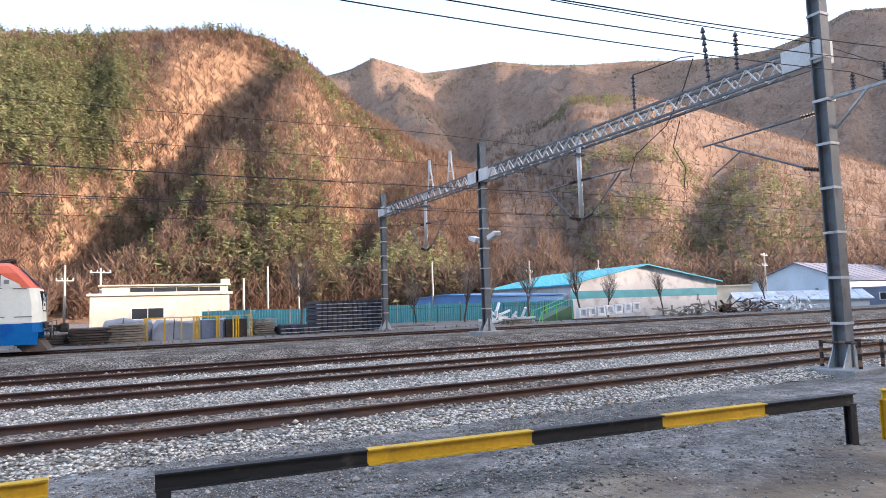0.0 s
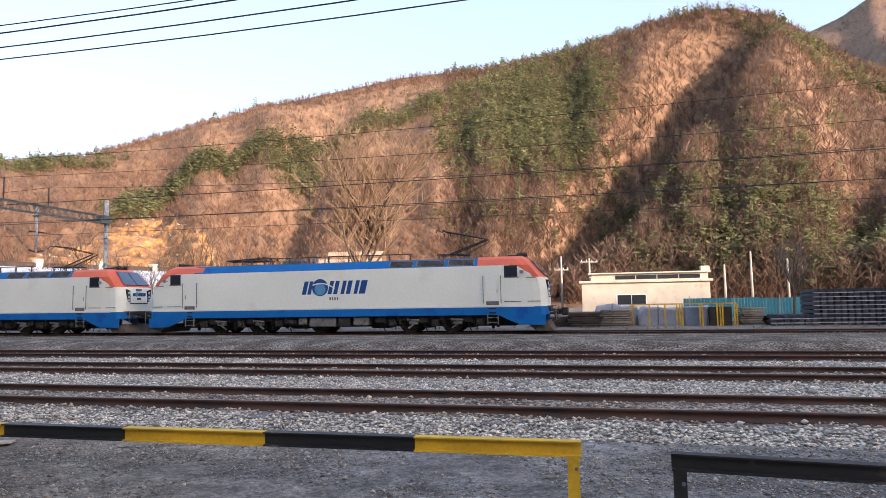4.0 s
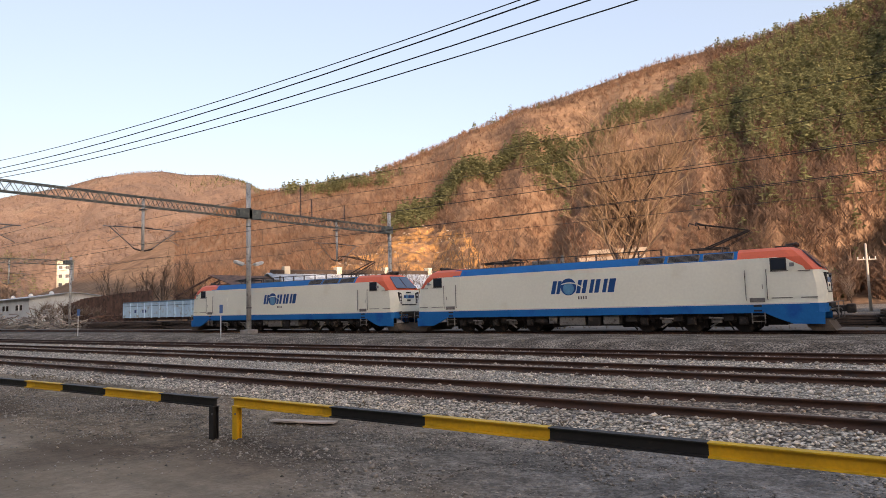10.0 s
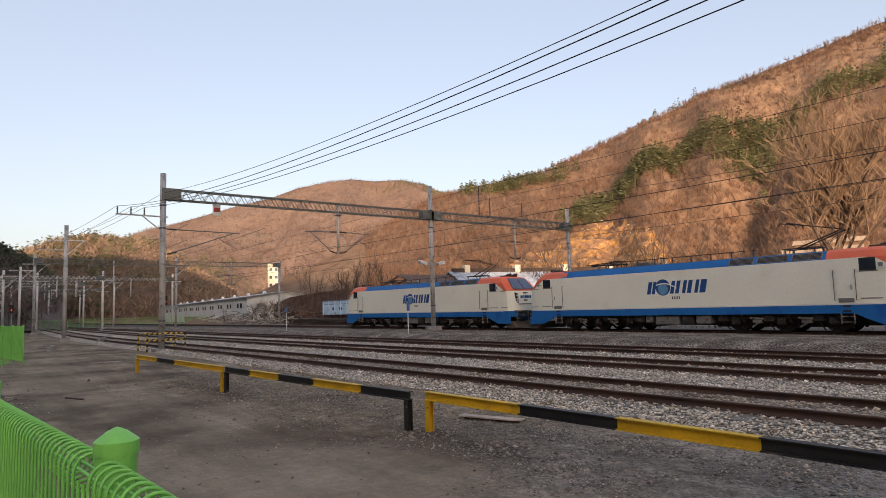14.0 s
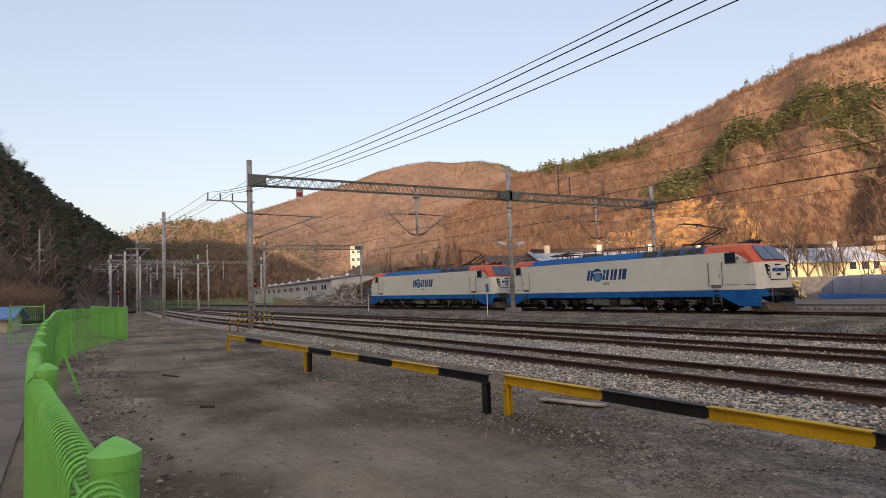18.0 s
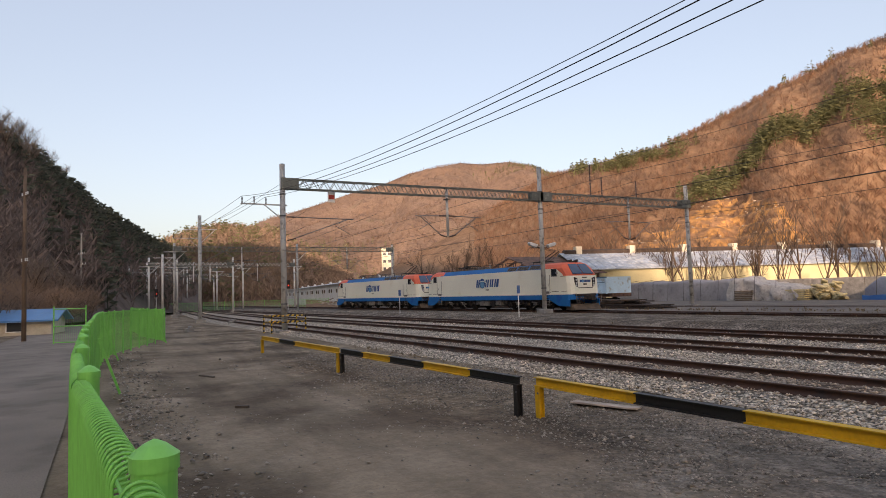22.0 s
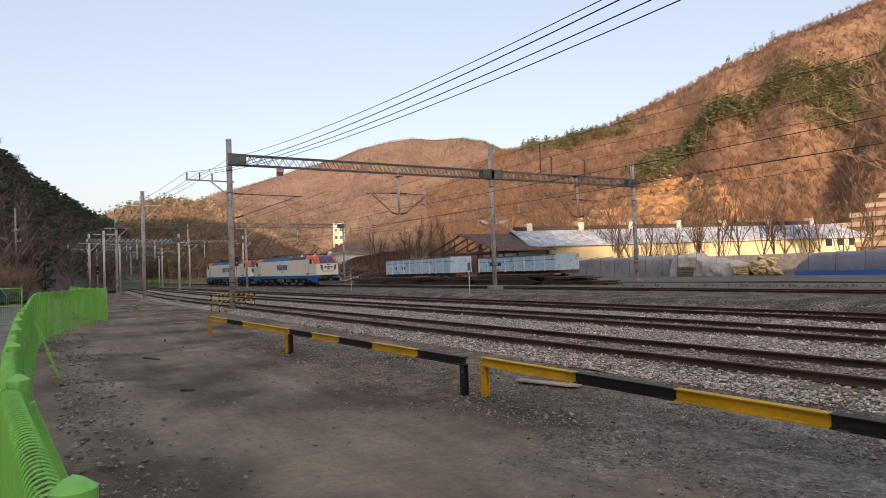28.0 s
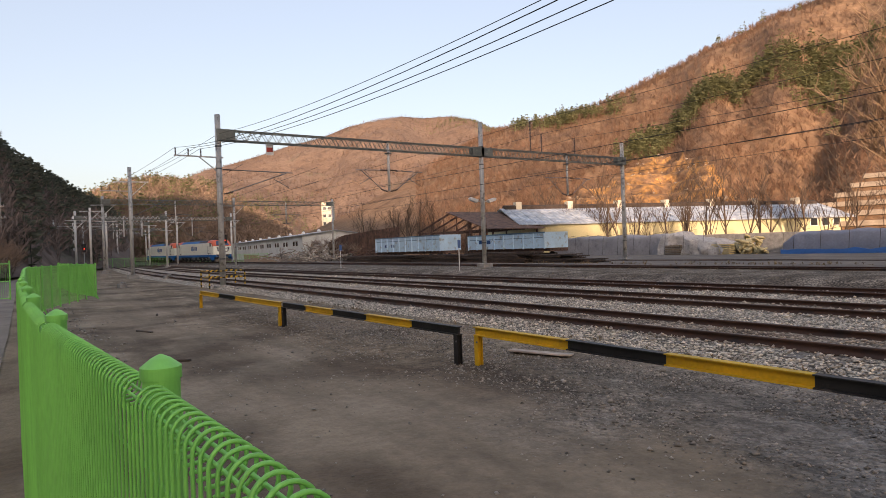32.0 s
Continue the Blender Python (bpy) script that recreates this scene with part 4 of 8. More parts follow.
# ---------------------------------------------------------------- barriers, fence, small yard things
M_YELLOW = mat("worn_yellow_paint", (0.62, 0.36, 0.015), 0.55, vary=0.14, size=0.5, fine=25, stain=(0.30, 0.16, 0.03), stain_at=0.68, bump=0.1)
M_BLACK = mat("worn_black_paint", (0.014, 0.013, 0.013), 0.55, vary=0.3, size=0.4, fine=25, stain=(0.09, 0.07, 0.055), stain_at=0.66, bump=0.1)
M_GREEN = mat("green_coated_wire", (0.18, 0.585, 0.115), 0.45, vary=0.12, size=0.6, fine=30, bump=0.05, stain=(0.15, 0.50, 0.098), stain_at=0.62)
M_WOODGREY = mat("grey_weathered_wood", (0.42, 0.35, 0.29), 0.85, vary=0.3, size=0.3, fine=18, stretch=(0.3, 2, 2))


def barrier(x0, y0, x1, y1, cuts, colours, posts, label):
    """A low painted beam on posts; cuts are distances along it where the colour changes."""
    b = thing("barrier", label, "barrier", group="low barriers")
    d = Vector((x1 - x0, y1 - y0, 0))
    turn = math.degrees(math.atan2(d.y, d.x))
    b.matrix_basis = pose(x0, y0, 0, 0, 0, turn)
    shape = [(-0.05, 0.215), (0.05, 0.215), (0.05, 0.228), (0.008, 0.232), (0.008, 0.33), (0.05, 0.334), (0.05, 0.347), (-0.05, 0.347), (-0.05, 0.334), (-0.008, 0.33), (-0.008, 0.232), (-0.05, 0.228)]
    for a, c, col in zip(cuts, cuts[1:], colours):
        bm = bmesh.new()
        prism(bm, shape, a, c, "x")
        part("beam_section", bm, col, b, "yellow painted beam section" if col == M_YELLOW else "black painted beam section")
    for s, col in posts:
        bm = bmesh.new()
        box(bm, s - 0.05, s + 0.05, -0.045, -0.035, -0.4, 0.2145)
        box(bm, s - 0.05, s + 0.05, 0.035, 0.045, -0.4, 0.2145)
        box(bm, s - 0.006, s + 0.006, -0.0349, 0.0349, -0.4, 0.2145)
        p = part("post", bm, col, b)
        bm = bmesh.new()
        rod(bm, (s + 0.025, -0.0455, 0.12), (s + 0.025, -0.056, 0.12), 0.016, n=8)
        part("bolt", bm, M_GALV_DARK, p)


Y, K = M_YELLOW, M_BLACK
barrier(-8.14, 5.67, -0.18, 5.76, [0, 1.97, 3.45, 5.0, 6.49, 7.97], [Y, K, Y, K, Y], [(0.06, Y), (7.9, Y)], "low yellow and black steel barrier beam on posts")
barrier(0.53, 5.45, 7.99, 4.72, [0, 1.62, 3.19, 4.70, 6.10, 7.5], [K, Y, K, Y, K], [(0.06, K), (7.44, K)], "low black and yellow steel barrier beam, paint worn")
barrier(-15.75, 5.3, -8.32, 5.5, [0, 1.45, 2.9, 4.4, 6.05, 7.43], [K, Y, K, Y, K], [(0.05, K), (7.37, K)], "low black and yellow barrier beam with a bent end post")
barrier(-23.6, 5.08, -15.85, 5.29, [0, 2.3, 4.0, 5.6, 7.75], [Y, K, Y, Y], [(0.05, Y), (7.68, Y)], "far low yellow and black barrier beam")
barrier(8.5, 4.67, 16.25, 4.05, [0, 2.0, 4.0, 7.78], [Y, K, Y], [(0.05, Y), (7.7, Y)], "low yellow barrier beam past the column")


def guard_rail(x, y, w, rows, label, light=None, top=1.15):
    """Striped posts and rails round the foot of a pole."""
    g = thing("striped_guard", label, "guard rail", at=(x, y, -0.25))
    def striped(p, q, r):
        p, q = Vector(p), Vector(q)
        n = max(4, int((q - p).length / 0.13))
        bm = bmesh.new()
        rod(bm, p, q, r, n=8)
        t = part("striped_tube", bm, light or M_YELLOW, g)
        for k in range(1, n, 2):
            bm = bmesh.new()
            rod(bm, p.lerp(q, k / n), p.lerp(q, (k + 1) / n), r * 1.06, n=8)
            part("black_band", bm, M_BLACK, t)
    for sx in (-1, 1):
        for sy in (-1, 1):
            striped((sx * w, sy * w, -0.1), (sx * w, sy * w, top), 0.04)
    for z in rows:
        for s in (-1, 1):
            striped((-w, s * w, z), (w, s * w, z), 0.032)
            striped((s * w, -w, z), (s * w, w, z), 0.032)


guard_rail(-37.0, 9.28, 0.95, (0.95, 0.6), "yellow and black striped guard rail round a steel pole", None, 0.97)
guard_rail(14.95, 8.8, 0.42, (0.66,), "rusty brown banded guard rail round the column", mat("faded_ochre_paint", (0.19, 0.105, 0.055), 0.75, vary=0.25, size=0.3), 0.7)


FENCE_PTS = np.array([(2.6, 0.16), (0.6, 0.12), (-0.66, 0.085), (-1.29, 0.055), (-2.7, -0.045), (-4.0, -0.085), (-7.7, -0.13), (-11.5, -0.10), (-15.0, -0.10), (-18.0, -0.08), (-22.0, -0.02), (-24.4, 0.06), (-27.0, 0.45), (-30.0, 1.2), (-33.0, 2.1), (-34.6, 2.7)])
FENCE_S = np.r_[0, np.cumsum(np.hypot(*np.diff(FENCE_PTS, axis=0).T))]


def fence_at(s):
    return np.array([np.interp(s, FENCE_S, FENCE_PTS[:, 0]), np.interp(s, FENCE_S, FENCE_PTS[:, 1])])


def build_fence():
    f = thing("green_fence", "bright green welded wire fence with rolled top and capped posts", "fence")
    top, foot = 1.38, -0.25
    post_x = [-1.28 + 1.29 * k for k in range(2, -26, -1)]
    posts = []
    for x in post_x:
        s = float(np.interp(-x, -FENCE_PTS[:, 0], FENCE_S)) if -34.6 <= x <= 2.6 else None
        if s is not None:
            posts.append(s)
    bm = bmesh.new()
    rod(bm, (0, 0, foot - 0.2), (0, 0, 1.39), 0.0285, n=24)
    post_me = mesh_of("post", bm, M_GREEN)
    bm = bmesh.new()
    for z0, z1, r0, r1 in ((1.383, 1.402, 0.0312, 0.0312), (1.402, 1.415, 0.0312, 0.015), (1.415, 1.420, 0.015, 0.005), (1.420, 1.4215, 0.005, 0.001)):
        rod(bm, (0, 0, z0), (0, 0, z1), r0, r1, 24)
    cap_me = mesh_of("cap", bm, M_GREEN)
    bm = bmesh.new()
    bar(bm, (0, 0.05, 0.93), (0, 0.47, foot - 0.05), 0.10, 0.05)
    brace_me = mesh_of("brace", bm, M_GREEN)
    for k, s in enumerate(posts):
        x, y = fence_at(s)
        # the posts stand on the yard side of the mesh
        p = new("post", post_me)
        p.parent = f
        p.matrix_basis = pose(x, y + 0.022, 0)
        c = new("cap", cap_me)
        c.parent = p
        if min(abs(x + q) for q in (5.5, 15.2, 24.4, 33.6)) < 0.64:
            b = new("brace", brace_me)
            b.parent = f
            b.matrix_basis = pose(x, y + 0.04, 0)
    # panels of wires between the posts
    for a, b in zip(posts, posts[1:]):
        pa = fence_at(a)
        near = pa[0] > -9
        gap = 0.031 if near else 0.05
        n = max(3, int(round((b - a) / gap)))
        vs, fs, base = [], [], 0
        for k in range(n):
            s = a + (k + 0.5) * (b - a) / n
            x, y = fence_at(s)
            by_post = min(s - a, b - s) < 0.034
            roll = [(0, foot + 0.06), (0, 0.5), (0, top - 0.11), (0.0, top - 0.03)] + [(0.05 - 0.05 * math.cos(q * 0.30), top - 0.026 + 0.026 * math.sin(q * 0.30)) for q in range(1, 16)] + [(0.05, top - 0.052), (0.008, top - 0.054)]
            if not near:
                roll = [(0, foot + 0.06), (0, top - 0.05), (0.03, top), (0.09, top - 0.012), (0.09, top - 0.05), (0.0, top - 0.06)]
            if by_post:
                roll = [(0, foot + 0.06), (0, 0.5), (0, top - 0.03)]
            v, q = tube([(x, y - 0.024 + dy * 0.5, z) for dy, z in roll], 0.0027 if near else 0.0038, 5 if near else 4)
            vs.append(v)
            fs.append(q + base)
            base += len(v)
        # level wires on the yard side, and two inside the roll
        for dy, z in ((0.0062, top - 0.11), (0.0062, top - 0.30), (0.0062, 0.55), (0.0062, 0.0), (0.007, top - 0.020), (0.040, top - 0.034)):
            v, q = tube([(*(fence_at(s) + (0, dy - 0.024)), z) for s in np.linspace(a, b, 7)], 0.0028, 5)
            vs.append(v)
            fs.append(q + base)
            base += len(v)
        o = sheet("mesh_panel", np.concatenate(vs), np.concatenate(fs), M_GREEN, near)
        o.parent = f


build_fence()


def far_fence(points, label, h=1.6, gap=0.1, paint=None):
    paint = paint or M_GREEN
    f = thing("green_fence", label, "fence")
    pts = np.array(points, float)
    ss = np.r_[0, np.cumsum(np.hypot(*np.diff(pts, axis=0).T))]
    at = lambda s: (np.interp(s, ss, pts[:, 0]), np.interp(s, ss, pts[:, 1]))
    n = int(ss[-1] / 2.0)
    for k in range(n + 1):
        x, y = at(ss[-1] * k / n)
        bm = bmesh.new()
        rod(bm, (x, y, -0.3), (x, y, h - 0.2), 0.04, n=8)
        part("post", bm, paint, f)
    for k in range(n):
        vs, fs, base = [], [], 0
        for s in np.arange(ss[-1] * k / n + gap / 2, ss[-1] * (k + 1) / n, gap):
            x, y = at(s)
            v, q = tube([(x, y - 0.05, -0.2), (x, y - 0.05, h - 0.25)], 0.012, 4)
            vs.append(v)
            fs.append(q + base)
            base += len(v)
        for z in (-0.1, h - 0.4):
            v, q = tube([(*at(ss[-1] * k / n), z), (*at(ss[-1] * (k + 1) / n), z)], 0.015, 4)
            vs.append(v)
            fs.append(q + base)
            base += len(v)
        o = sheet("mesh_panel", np.concatenate(vs), np.concatenate(fs), paint)
        o.parent = f


far_fence([(-34.6, 2.8), (-40, 2.2), (-52, 2.0), (-60, 2.4)], "green wire fence going on beyond the corner")
far_fence([(12.6, 44.8), (33.0, 44.8)], "dark green wire fence before the turquoise sheets", 1.55, 0.4, mat("dark_green_wire", (0.05, 0.12, 0.06), 0.6))
far_fence([(-130, 4.0), (-132, 12), (-134, 24), (-136, 44)], "far green wire fence at the end of the tracks", 1.9, 0.14)


M_STICK = mat("dark_damp_wood", (0.07, 0.052, 0.04), 0.9, vary=0.3, size=0.3, fine=18)


def build_small():
    p = thing("plank", "broken grey weathered plank lying on the gravel", "plank", at=(-8.2, 6.98, -0.225), turn=18)
    bm = bmesh.new()
    box(bm, -0.55, 0.6, -0.1, 0.08, 0.005, 0.03, 0.004)
    part("board", bm, M_WOODGREY, p)
    bm = bmesh.new()
    prism(bm, [(-0.45, -0.16), (0.5, -0.19), (0.62, -0.11), (-0.38, -0.1)], 0.02, 0.045, "z")
    part("splinter", bm, M_WOODGREY, p)
    for x, y, w, t in ((-17.3, 2.35, 0.7, 20), (-22, 3.4, 0.35, -10), (-12.0, 2.2, 0.25, 50)):
        bm = bmesh.new()
        box(bm, -w / 2, w / 2, -0.03, 0.03, 0.0, 0.04, 0.006)
        solid("stick", bm, M_STICK, "short dark stick lying on the gravel", "stick", (x, y, -0.25), t, group="sticks on the yard")
    for x, y, h in ((-52.0, 23.2, 2.0), (-33.4, 22.9, 1.9)):
        s = thing("marker_post", "thin white marker post with a small blue board", "marker", at=(x, y, 0.1), group="marker posts")
        bm = bmesh.new()
        rod(bm, (0, 0, -0.2), (0, 0, h), 0.03, n=8)
        part("post", bm, M_WHITE, s)
        bm = bmesh.new()
        box(bm, 0.031, 0.04, -0.11, 0.11, h - 0.5, h)
        part("board", bm, mat("blue_board", (0.06, 0.14, 0.33), 0.5, vary=0.1), s)
    for x, y in ((-55.0, 9.5), (-57.0, 10.0), (-44.0, 5.0)):
        bm = bmesh.new()
        box(bm, -0.3, 0.3, -0.2, 0.2, 0, 0.28, 0.04)
        box(bm, -0.1, 0.35, -0.05, 0.12, 0.285, 0.4, 0.03)
        solid("cable_box", bm, M_CONC, "grey concrete cable box beside the track", "cable box", (x, y, -0.27), 10, group="cable boxes")
    for x, y, z in ((-95.0, 24.5, 4.4), (-108.0, 10.2, 4.2), (-116.0, 8.2, 4.0)):
        s = thing("signal", "tall black railway signal showing a red light", "signal", at=(x, y, -0.2), group="railway signals")
        bm = bmesh.new()
        rod(bm, (0, 0, -0.1), (0, 0, z), 0.07, n=8)
        part("mast", bm, M_GALV, s)
        bm = bmesh.new()
        box(bm, 0.08, 0.3, -0.25, 0.25, z - 1.0, z + 0.25, 0.04)
        h = part("signal_head", bm, M_BLACK, s)
        bm = bmesh.new()
        rod(bm, (0.3, 0, z - 0.55), (0.36, 0, z - 0.55), 0.09, n=12)
        m = bpy.data.materials.get("red_signal_light")
        if m is None:
            m = mat("red_signal_light", (0.5, 0.03, 0.02), 0.3)
            m.node_tree.nodes["Principled BSDF"].inputs["Emission Color"].default_value = (1, 0.06, 0.03, 1)
            m.node_tree.nodes["Principled BSDF"].inputs["Emission Strength"].default_value = 1.2
        part("lamp", bm, m, h)


build_small()

# ---------------------------------------------------------------- engines
M_CREAM = mat("cream_white_paint", (0.86, 0.87, 0.765), 0.42, vary=0.05, size=3.0, fine=8, bump=0.02, stain=(0.80, 0.79, 0.67), stain_at=0.62)
M_BLUE = mat("rail_blue_paint", (0.006, 0.145, 0.42), 0.5, vary=0.1, size=2.0, fine=10, bump=0.02, stain=(0.008, 0.10, 0.36), stain_at=0.64, gloss=0.15)
M_CORAL = mat("coral_red_paint", (0.78, 0.165, 0.09), 0.5, vary=0.08, size=2.0, fine=10, bump=0.02, gloss=0.25)
M_LOGO = mat("logo_blue", (0.008, 0.075, 0.25), 0.4, vary=0.06)
M_LOGO_PALE = mat("logo_pale_blue", (0.10, 0.30, 0.50), 0.4, vary=0.2, size=0.4)
M_UNDER = mat("grimy_running_gear", (0.030, 0.025, 0.022), 0.75, 0.1, vary=0.35, size=0.6, fine=20, stain=(0.085, 0.062, 0.047), stain_at=0.6)
M_UNDER_GREY = mat("grimy_grey_box", (0.20, 0.19, 0.175), 0.7, 0.1, vary=0.3, size=0.5, fine=20, stain=(0.06, 0.045, 0.035))
M_GLASS = mat("dark_cab_glass", (0.02, 0.03, 0.045), 0.08, vary=0.1, bump=0, gloss=0.9)
M_WINDSCREEN = mat("blue_tinted_windscreen", (0.05, 0.085, 0.16), 0.1, vary=0.1, bump=0, gloss=0.9)
M_RUBBER = mat("black_rubber", (0.015, 0.015, 0.016), 0.6, vary=0.1)
M_CHROME = mat("bright_handrail", (0.35, 0.35, 0.35), 0.35, 0.7, vary=0.1)
LONG = 21.2


def outline(nose, c, w):
    """Plan of the body at one level: both ends drawn in, corners cut twice."""
    a = [(nose, -(w - c * 1.15)), (nose - c * 0.22, -(w - c * 0.45)), (nose - c * 0.75, -(w - c * 0.08)), (nose - c * 1.5, -w)]
    right = a
    left = [(x, -y) for x, y in reversed(a)]
    front = right[::-1] + left[::-1]
    front = [(nose - c * 1.5, -w), (nose - c * 0.75, -(w - c * 0.08)), (nose - c * 0.22, -(w - c * 0.45)), (nose, -(w - c * 1.15)), (nose, w - c * 1.15), (nose - c * 0.22, w - c * 0.45), (nose - c * 0.75, w - c * 0.08), (nose - c * 1.5, w)]
    back = [(-LONG - x, -y) for x, y in front]
    return front + back


def loft(levels):
    bm = bmesh.new()
    rings = []
    for z, nose, c, w in levels:
        rings.append([bm.verts.new((x, y, z)) for x, y in outline(nose, c, w)])
    for r0, r1 in zip(rings, rings[1:]):
        for i in range(len(r0)):
            j = (i + 1) % len(r0)
            bm.faces.new((r0[i], r0[j], r1[j], r1[i]))
    bm.faces.new(rings[0][::-1])
    bm.faces.new(rings[-1])
    bmesh.ops.recalc_face_normals(bm, faces=bm.faces)
    return bm


def both_sides(bm_maker, name, material, parent, label=""):
    out = []
    for s in (-1, 1):
        bm = bmesh.new()
        bm_maker(bm, s)
        out.append(part(name, bm, material, parent, label))
    return out


def build_engine():
    e = thing("locomotive", "white, blue and coral six-axle electric locomotive on the siding", "locomotive", group="coupled locomotives")
    W = 1.5
    body = part("body", loft([(1.12, 0.0, 0.42, W), (1.9, -0.02, 0.42, W), (2.48, -0.12, 0.42, W), (2.49, -0.9, 0.42, W), (3.06, -2.6, 0.3, W - 0.005)]), M_CREAM, e, "cream white body shell")
    part("skirt_band", loft([(0.74, 0.012, 0.42, W + 0.004), (1.115, 0.012, 0.42, W + 0.004)]), M_BLUE, e, "deep blue waist band")
    bm = bmesh.new()
    prism(bm, [(-W + 0.02, 3.061), (W - 0.02, 3.061), (W - 0.32, 3.43), (-(W - 0.32), 3.43)], -LONG + 2.75, -3.25, "x")
    roof = part("roof", bm, M_BLUE, e, "blue sloping roof edge")
    bm = bmesh.new()
    box(bm, -LONG + 2.8, -3.3, -1.12, 1.12, 3.431, 3.46, 0.01)
    part("roof_deck", bm, mat("grey_roof_deck", (0.14, 0.15, 0.16), 0.8, vary=0.2), roof)
    # thin white line under the waist
    def line(bm, s):
        box(bm, -LONG + 0.6, -0.6, s * (W + 0.005) - 0.003, s * (W + 0.005) + 0.003, 1.10, 1.155)
    both_sides(line, "waist_line", M_WHITE, body)
    for end in (0, 1):
        def X(x):
            return x if end == 0 else -LONG - x
        # cab hood in coral: pillars, roof and brow
        bm = bmesh.new()
        ring = []
        for z, nose, c, w in ((2.485, -0.13, 0.4, W - 0.006), (3.06, -0.62, 0.36, W - 0.03), (3.36, -0.92, 0.34, W - 0.22), (3.5, -1.15, 0.3, W - 0.5)):
            front = [(nose - c * 1.5, -w), (nose - c * 0.6, -(w - c * 0.12)), (nose, -(w - c)), (nose, w - c), (nose - c * 0.6, w - c * 0.12), (nose - c * 1.5, w)]
            ring.append([bm.verts.new((X(x), y, z)) for x, y in front + [(-3.25, w), (-3.25, -w)]])
        for a, b in zip(ring, ring[1:]):
            for i in range(8):
                j = (i + 1) % 8
                bm.faces.new((a[i], a[j], b[j], b[i]))
        bm.faces.new(ring[0])
        bm.faces.new(ring[-1])
        bmesh.ops.recalc_face_normals(bm, faces=bm.faces)
        hood = part("cab_hood", bm, M_CORAL, e, "coral red cab roof and pillars")
        # windscreen: two panes on the raked front
        for s in (-1, 1):
            bm = bmesh.new()
            vs = []
            for x, y, z in ((-0.20, 0.04, 2.60), (-0.20, 1.02, 2.60), (-0.885, 0.84, 3.345), (-0.885, 0.04, 3.345)):
                vs.append(bm.verts.new((X(x + 0.03), s * y, z)))
            f = bm.faces.new(vs)
            r = bmesh.ops.extrude_face_region(bm, geom=[f])
            bmesh.ops.translate(bm, vec=((0.03 if end == 0 else -0.03), 0, 0.02), verts=[v for v in r["geom"] if isinstance(v, bmesh.types.BMVert)])
            bmesh.ops.recalc_face_normals(bm, faces=bm.faces)
            pane = part("windscreen", bm, M_WINDSCREEN, e, "blue tinted windscreen pane")
            bm = bmesh.new()
            rod(bm, (X(-0.1), s * 0.85, 2.52), (X(-0.34), s * 0.45, 2.84), 0.012, n=5)
            part("wiper", bm, M_RUBBER, pane)
        # white side panel of the cab, below the slanting red line
        def cheek(bm, s):
            pts = [(-3.3, 2.47), (-3.3, 3.06), (-1.75, 3.06), (-1.35, 3.0), (-1.1, 2.84), (-0.75, 2.64), (-0.66, 2.47)]
            pts = [(X(x), z) for x, z in pts]
            prism(bm, pts, s * (W - 0.004), s * (W + 0.010), "y")
        both_sides(cheek, "cab_side", M_CREAM, e)
        def window(bm, s):
            box(bm, min(X(-1.98), X(-1.36)), max(X(-1.98), X(-1.36)), s * (W + 0.011) - 0.008, s * (W + 0.011) + 0.008, 2.5, 3.04, 0.005)
        def pane(bm, s):
            box(bm, min(X(-1.93), X(-1.41)), max(X(-1.93), X(-1.41)), s * (W + 0.022) - 0.006, s * (W + 0.022) + 0.006, 2.57, 2.97, 0.004)
        for o, q in zip(both_sides(window, "window_frame", M_RUBBER, e), (-1, 1)):
            bm = bmesh.new()
            pane(bm, q)
            part("pane", bm, M_GLASS, o)
        def door(bm, s):
            box(bm, min(X(-2.92), X(-2.2)), max(X(-2.92), X(-2.2)), s * (W + 0.012) - 0.006, s * (W + 0.012) + 0.006, 1.2, 2.98, 0.004)
        for o, q in zip(both_sides(door, "cab_door", M_CREAM, e, "cream cab door"), (-1, 1)):
            for x in (-2.98, -2.14):
                bm = bmesh.new()
                rod(bm, (X(x), q * (W + 0.06), 1.3), (X(x), q * (W + 0.06), 2.56), 0.018, n=6)
                for z in (1.3, 2.56):
                    rod(bm, (X(x), q * (W + 0.06), z), (X(x), q * (W - 0.02), z), 0.018, n=6)
                part("handrail", bm, M_UNDER_GREY, o)
            bm = bmesh.new()
            rod(bm, (X(-2.32), q * (W + 0.05), 1.75), (X(-2.32), q * (W + 0.05), 1.95), 0.015, n=6)
            part("door_handle", bm, M_UNDER_GREY, o)
            bm = bmesh.new()
            box(bm, min(X(-2.85), X(-2.25)), max(X(-2.85), X(-2.25)), q * (W + 0.022) - 0.004, q * (W + 0.022) + 0.004, 1.2, 1.38)
            part("kick_plate", bm, M_UNDER_GREY, o, "grimy grey kick plate")
        for xa, xb, z in ((-2.0, -1.3, 2.46), (-0.95, -0.5, 2.44), (-2.0, -1.2, 1.34), (-0.9, -0.3, 1.34)):
            def seam(bm, s):
                box(bm, min(X(xa), X(xb)), max(X(xa), X(xb)), s * (W + 0.002) - 0.012, s * (W + 0.002) + 0.012, z, z + 0.035)
            both_sides(seam, "rain_strip", M_UNDER_GREY, e)
        def mirror(bm, s):
            rod(bm, (X(-1.2), s * W, 2.7), (X(-1.14), s * (W + 0.18), 2.72), 0.02, n=6)
            box(bm, X(-1.14) - 0.09, X(-1.14) + 0.09, s * (W + 0.2) - 0.03, s * (W + 0.2) + 0.03, 2.64, 2.8, 0.02)
        both_sides(mirror, "rear_view_camera", M_CHROME, e)
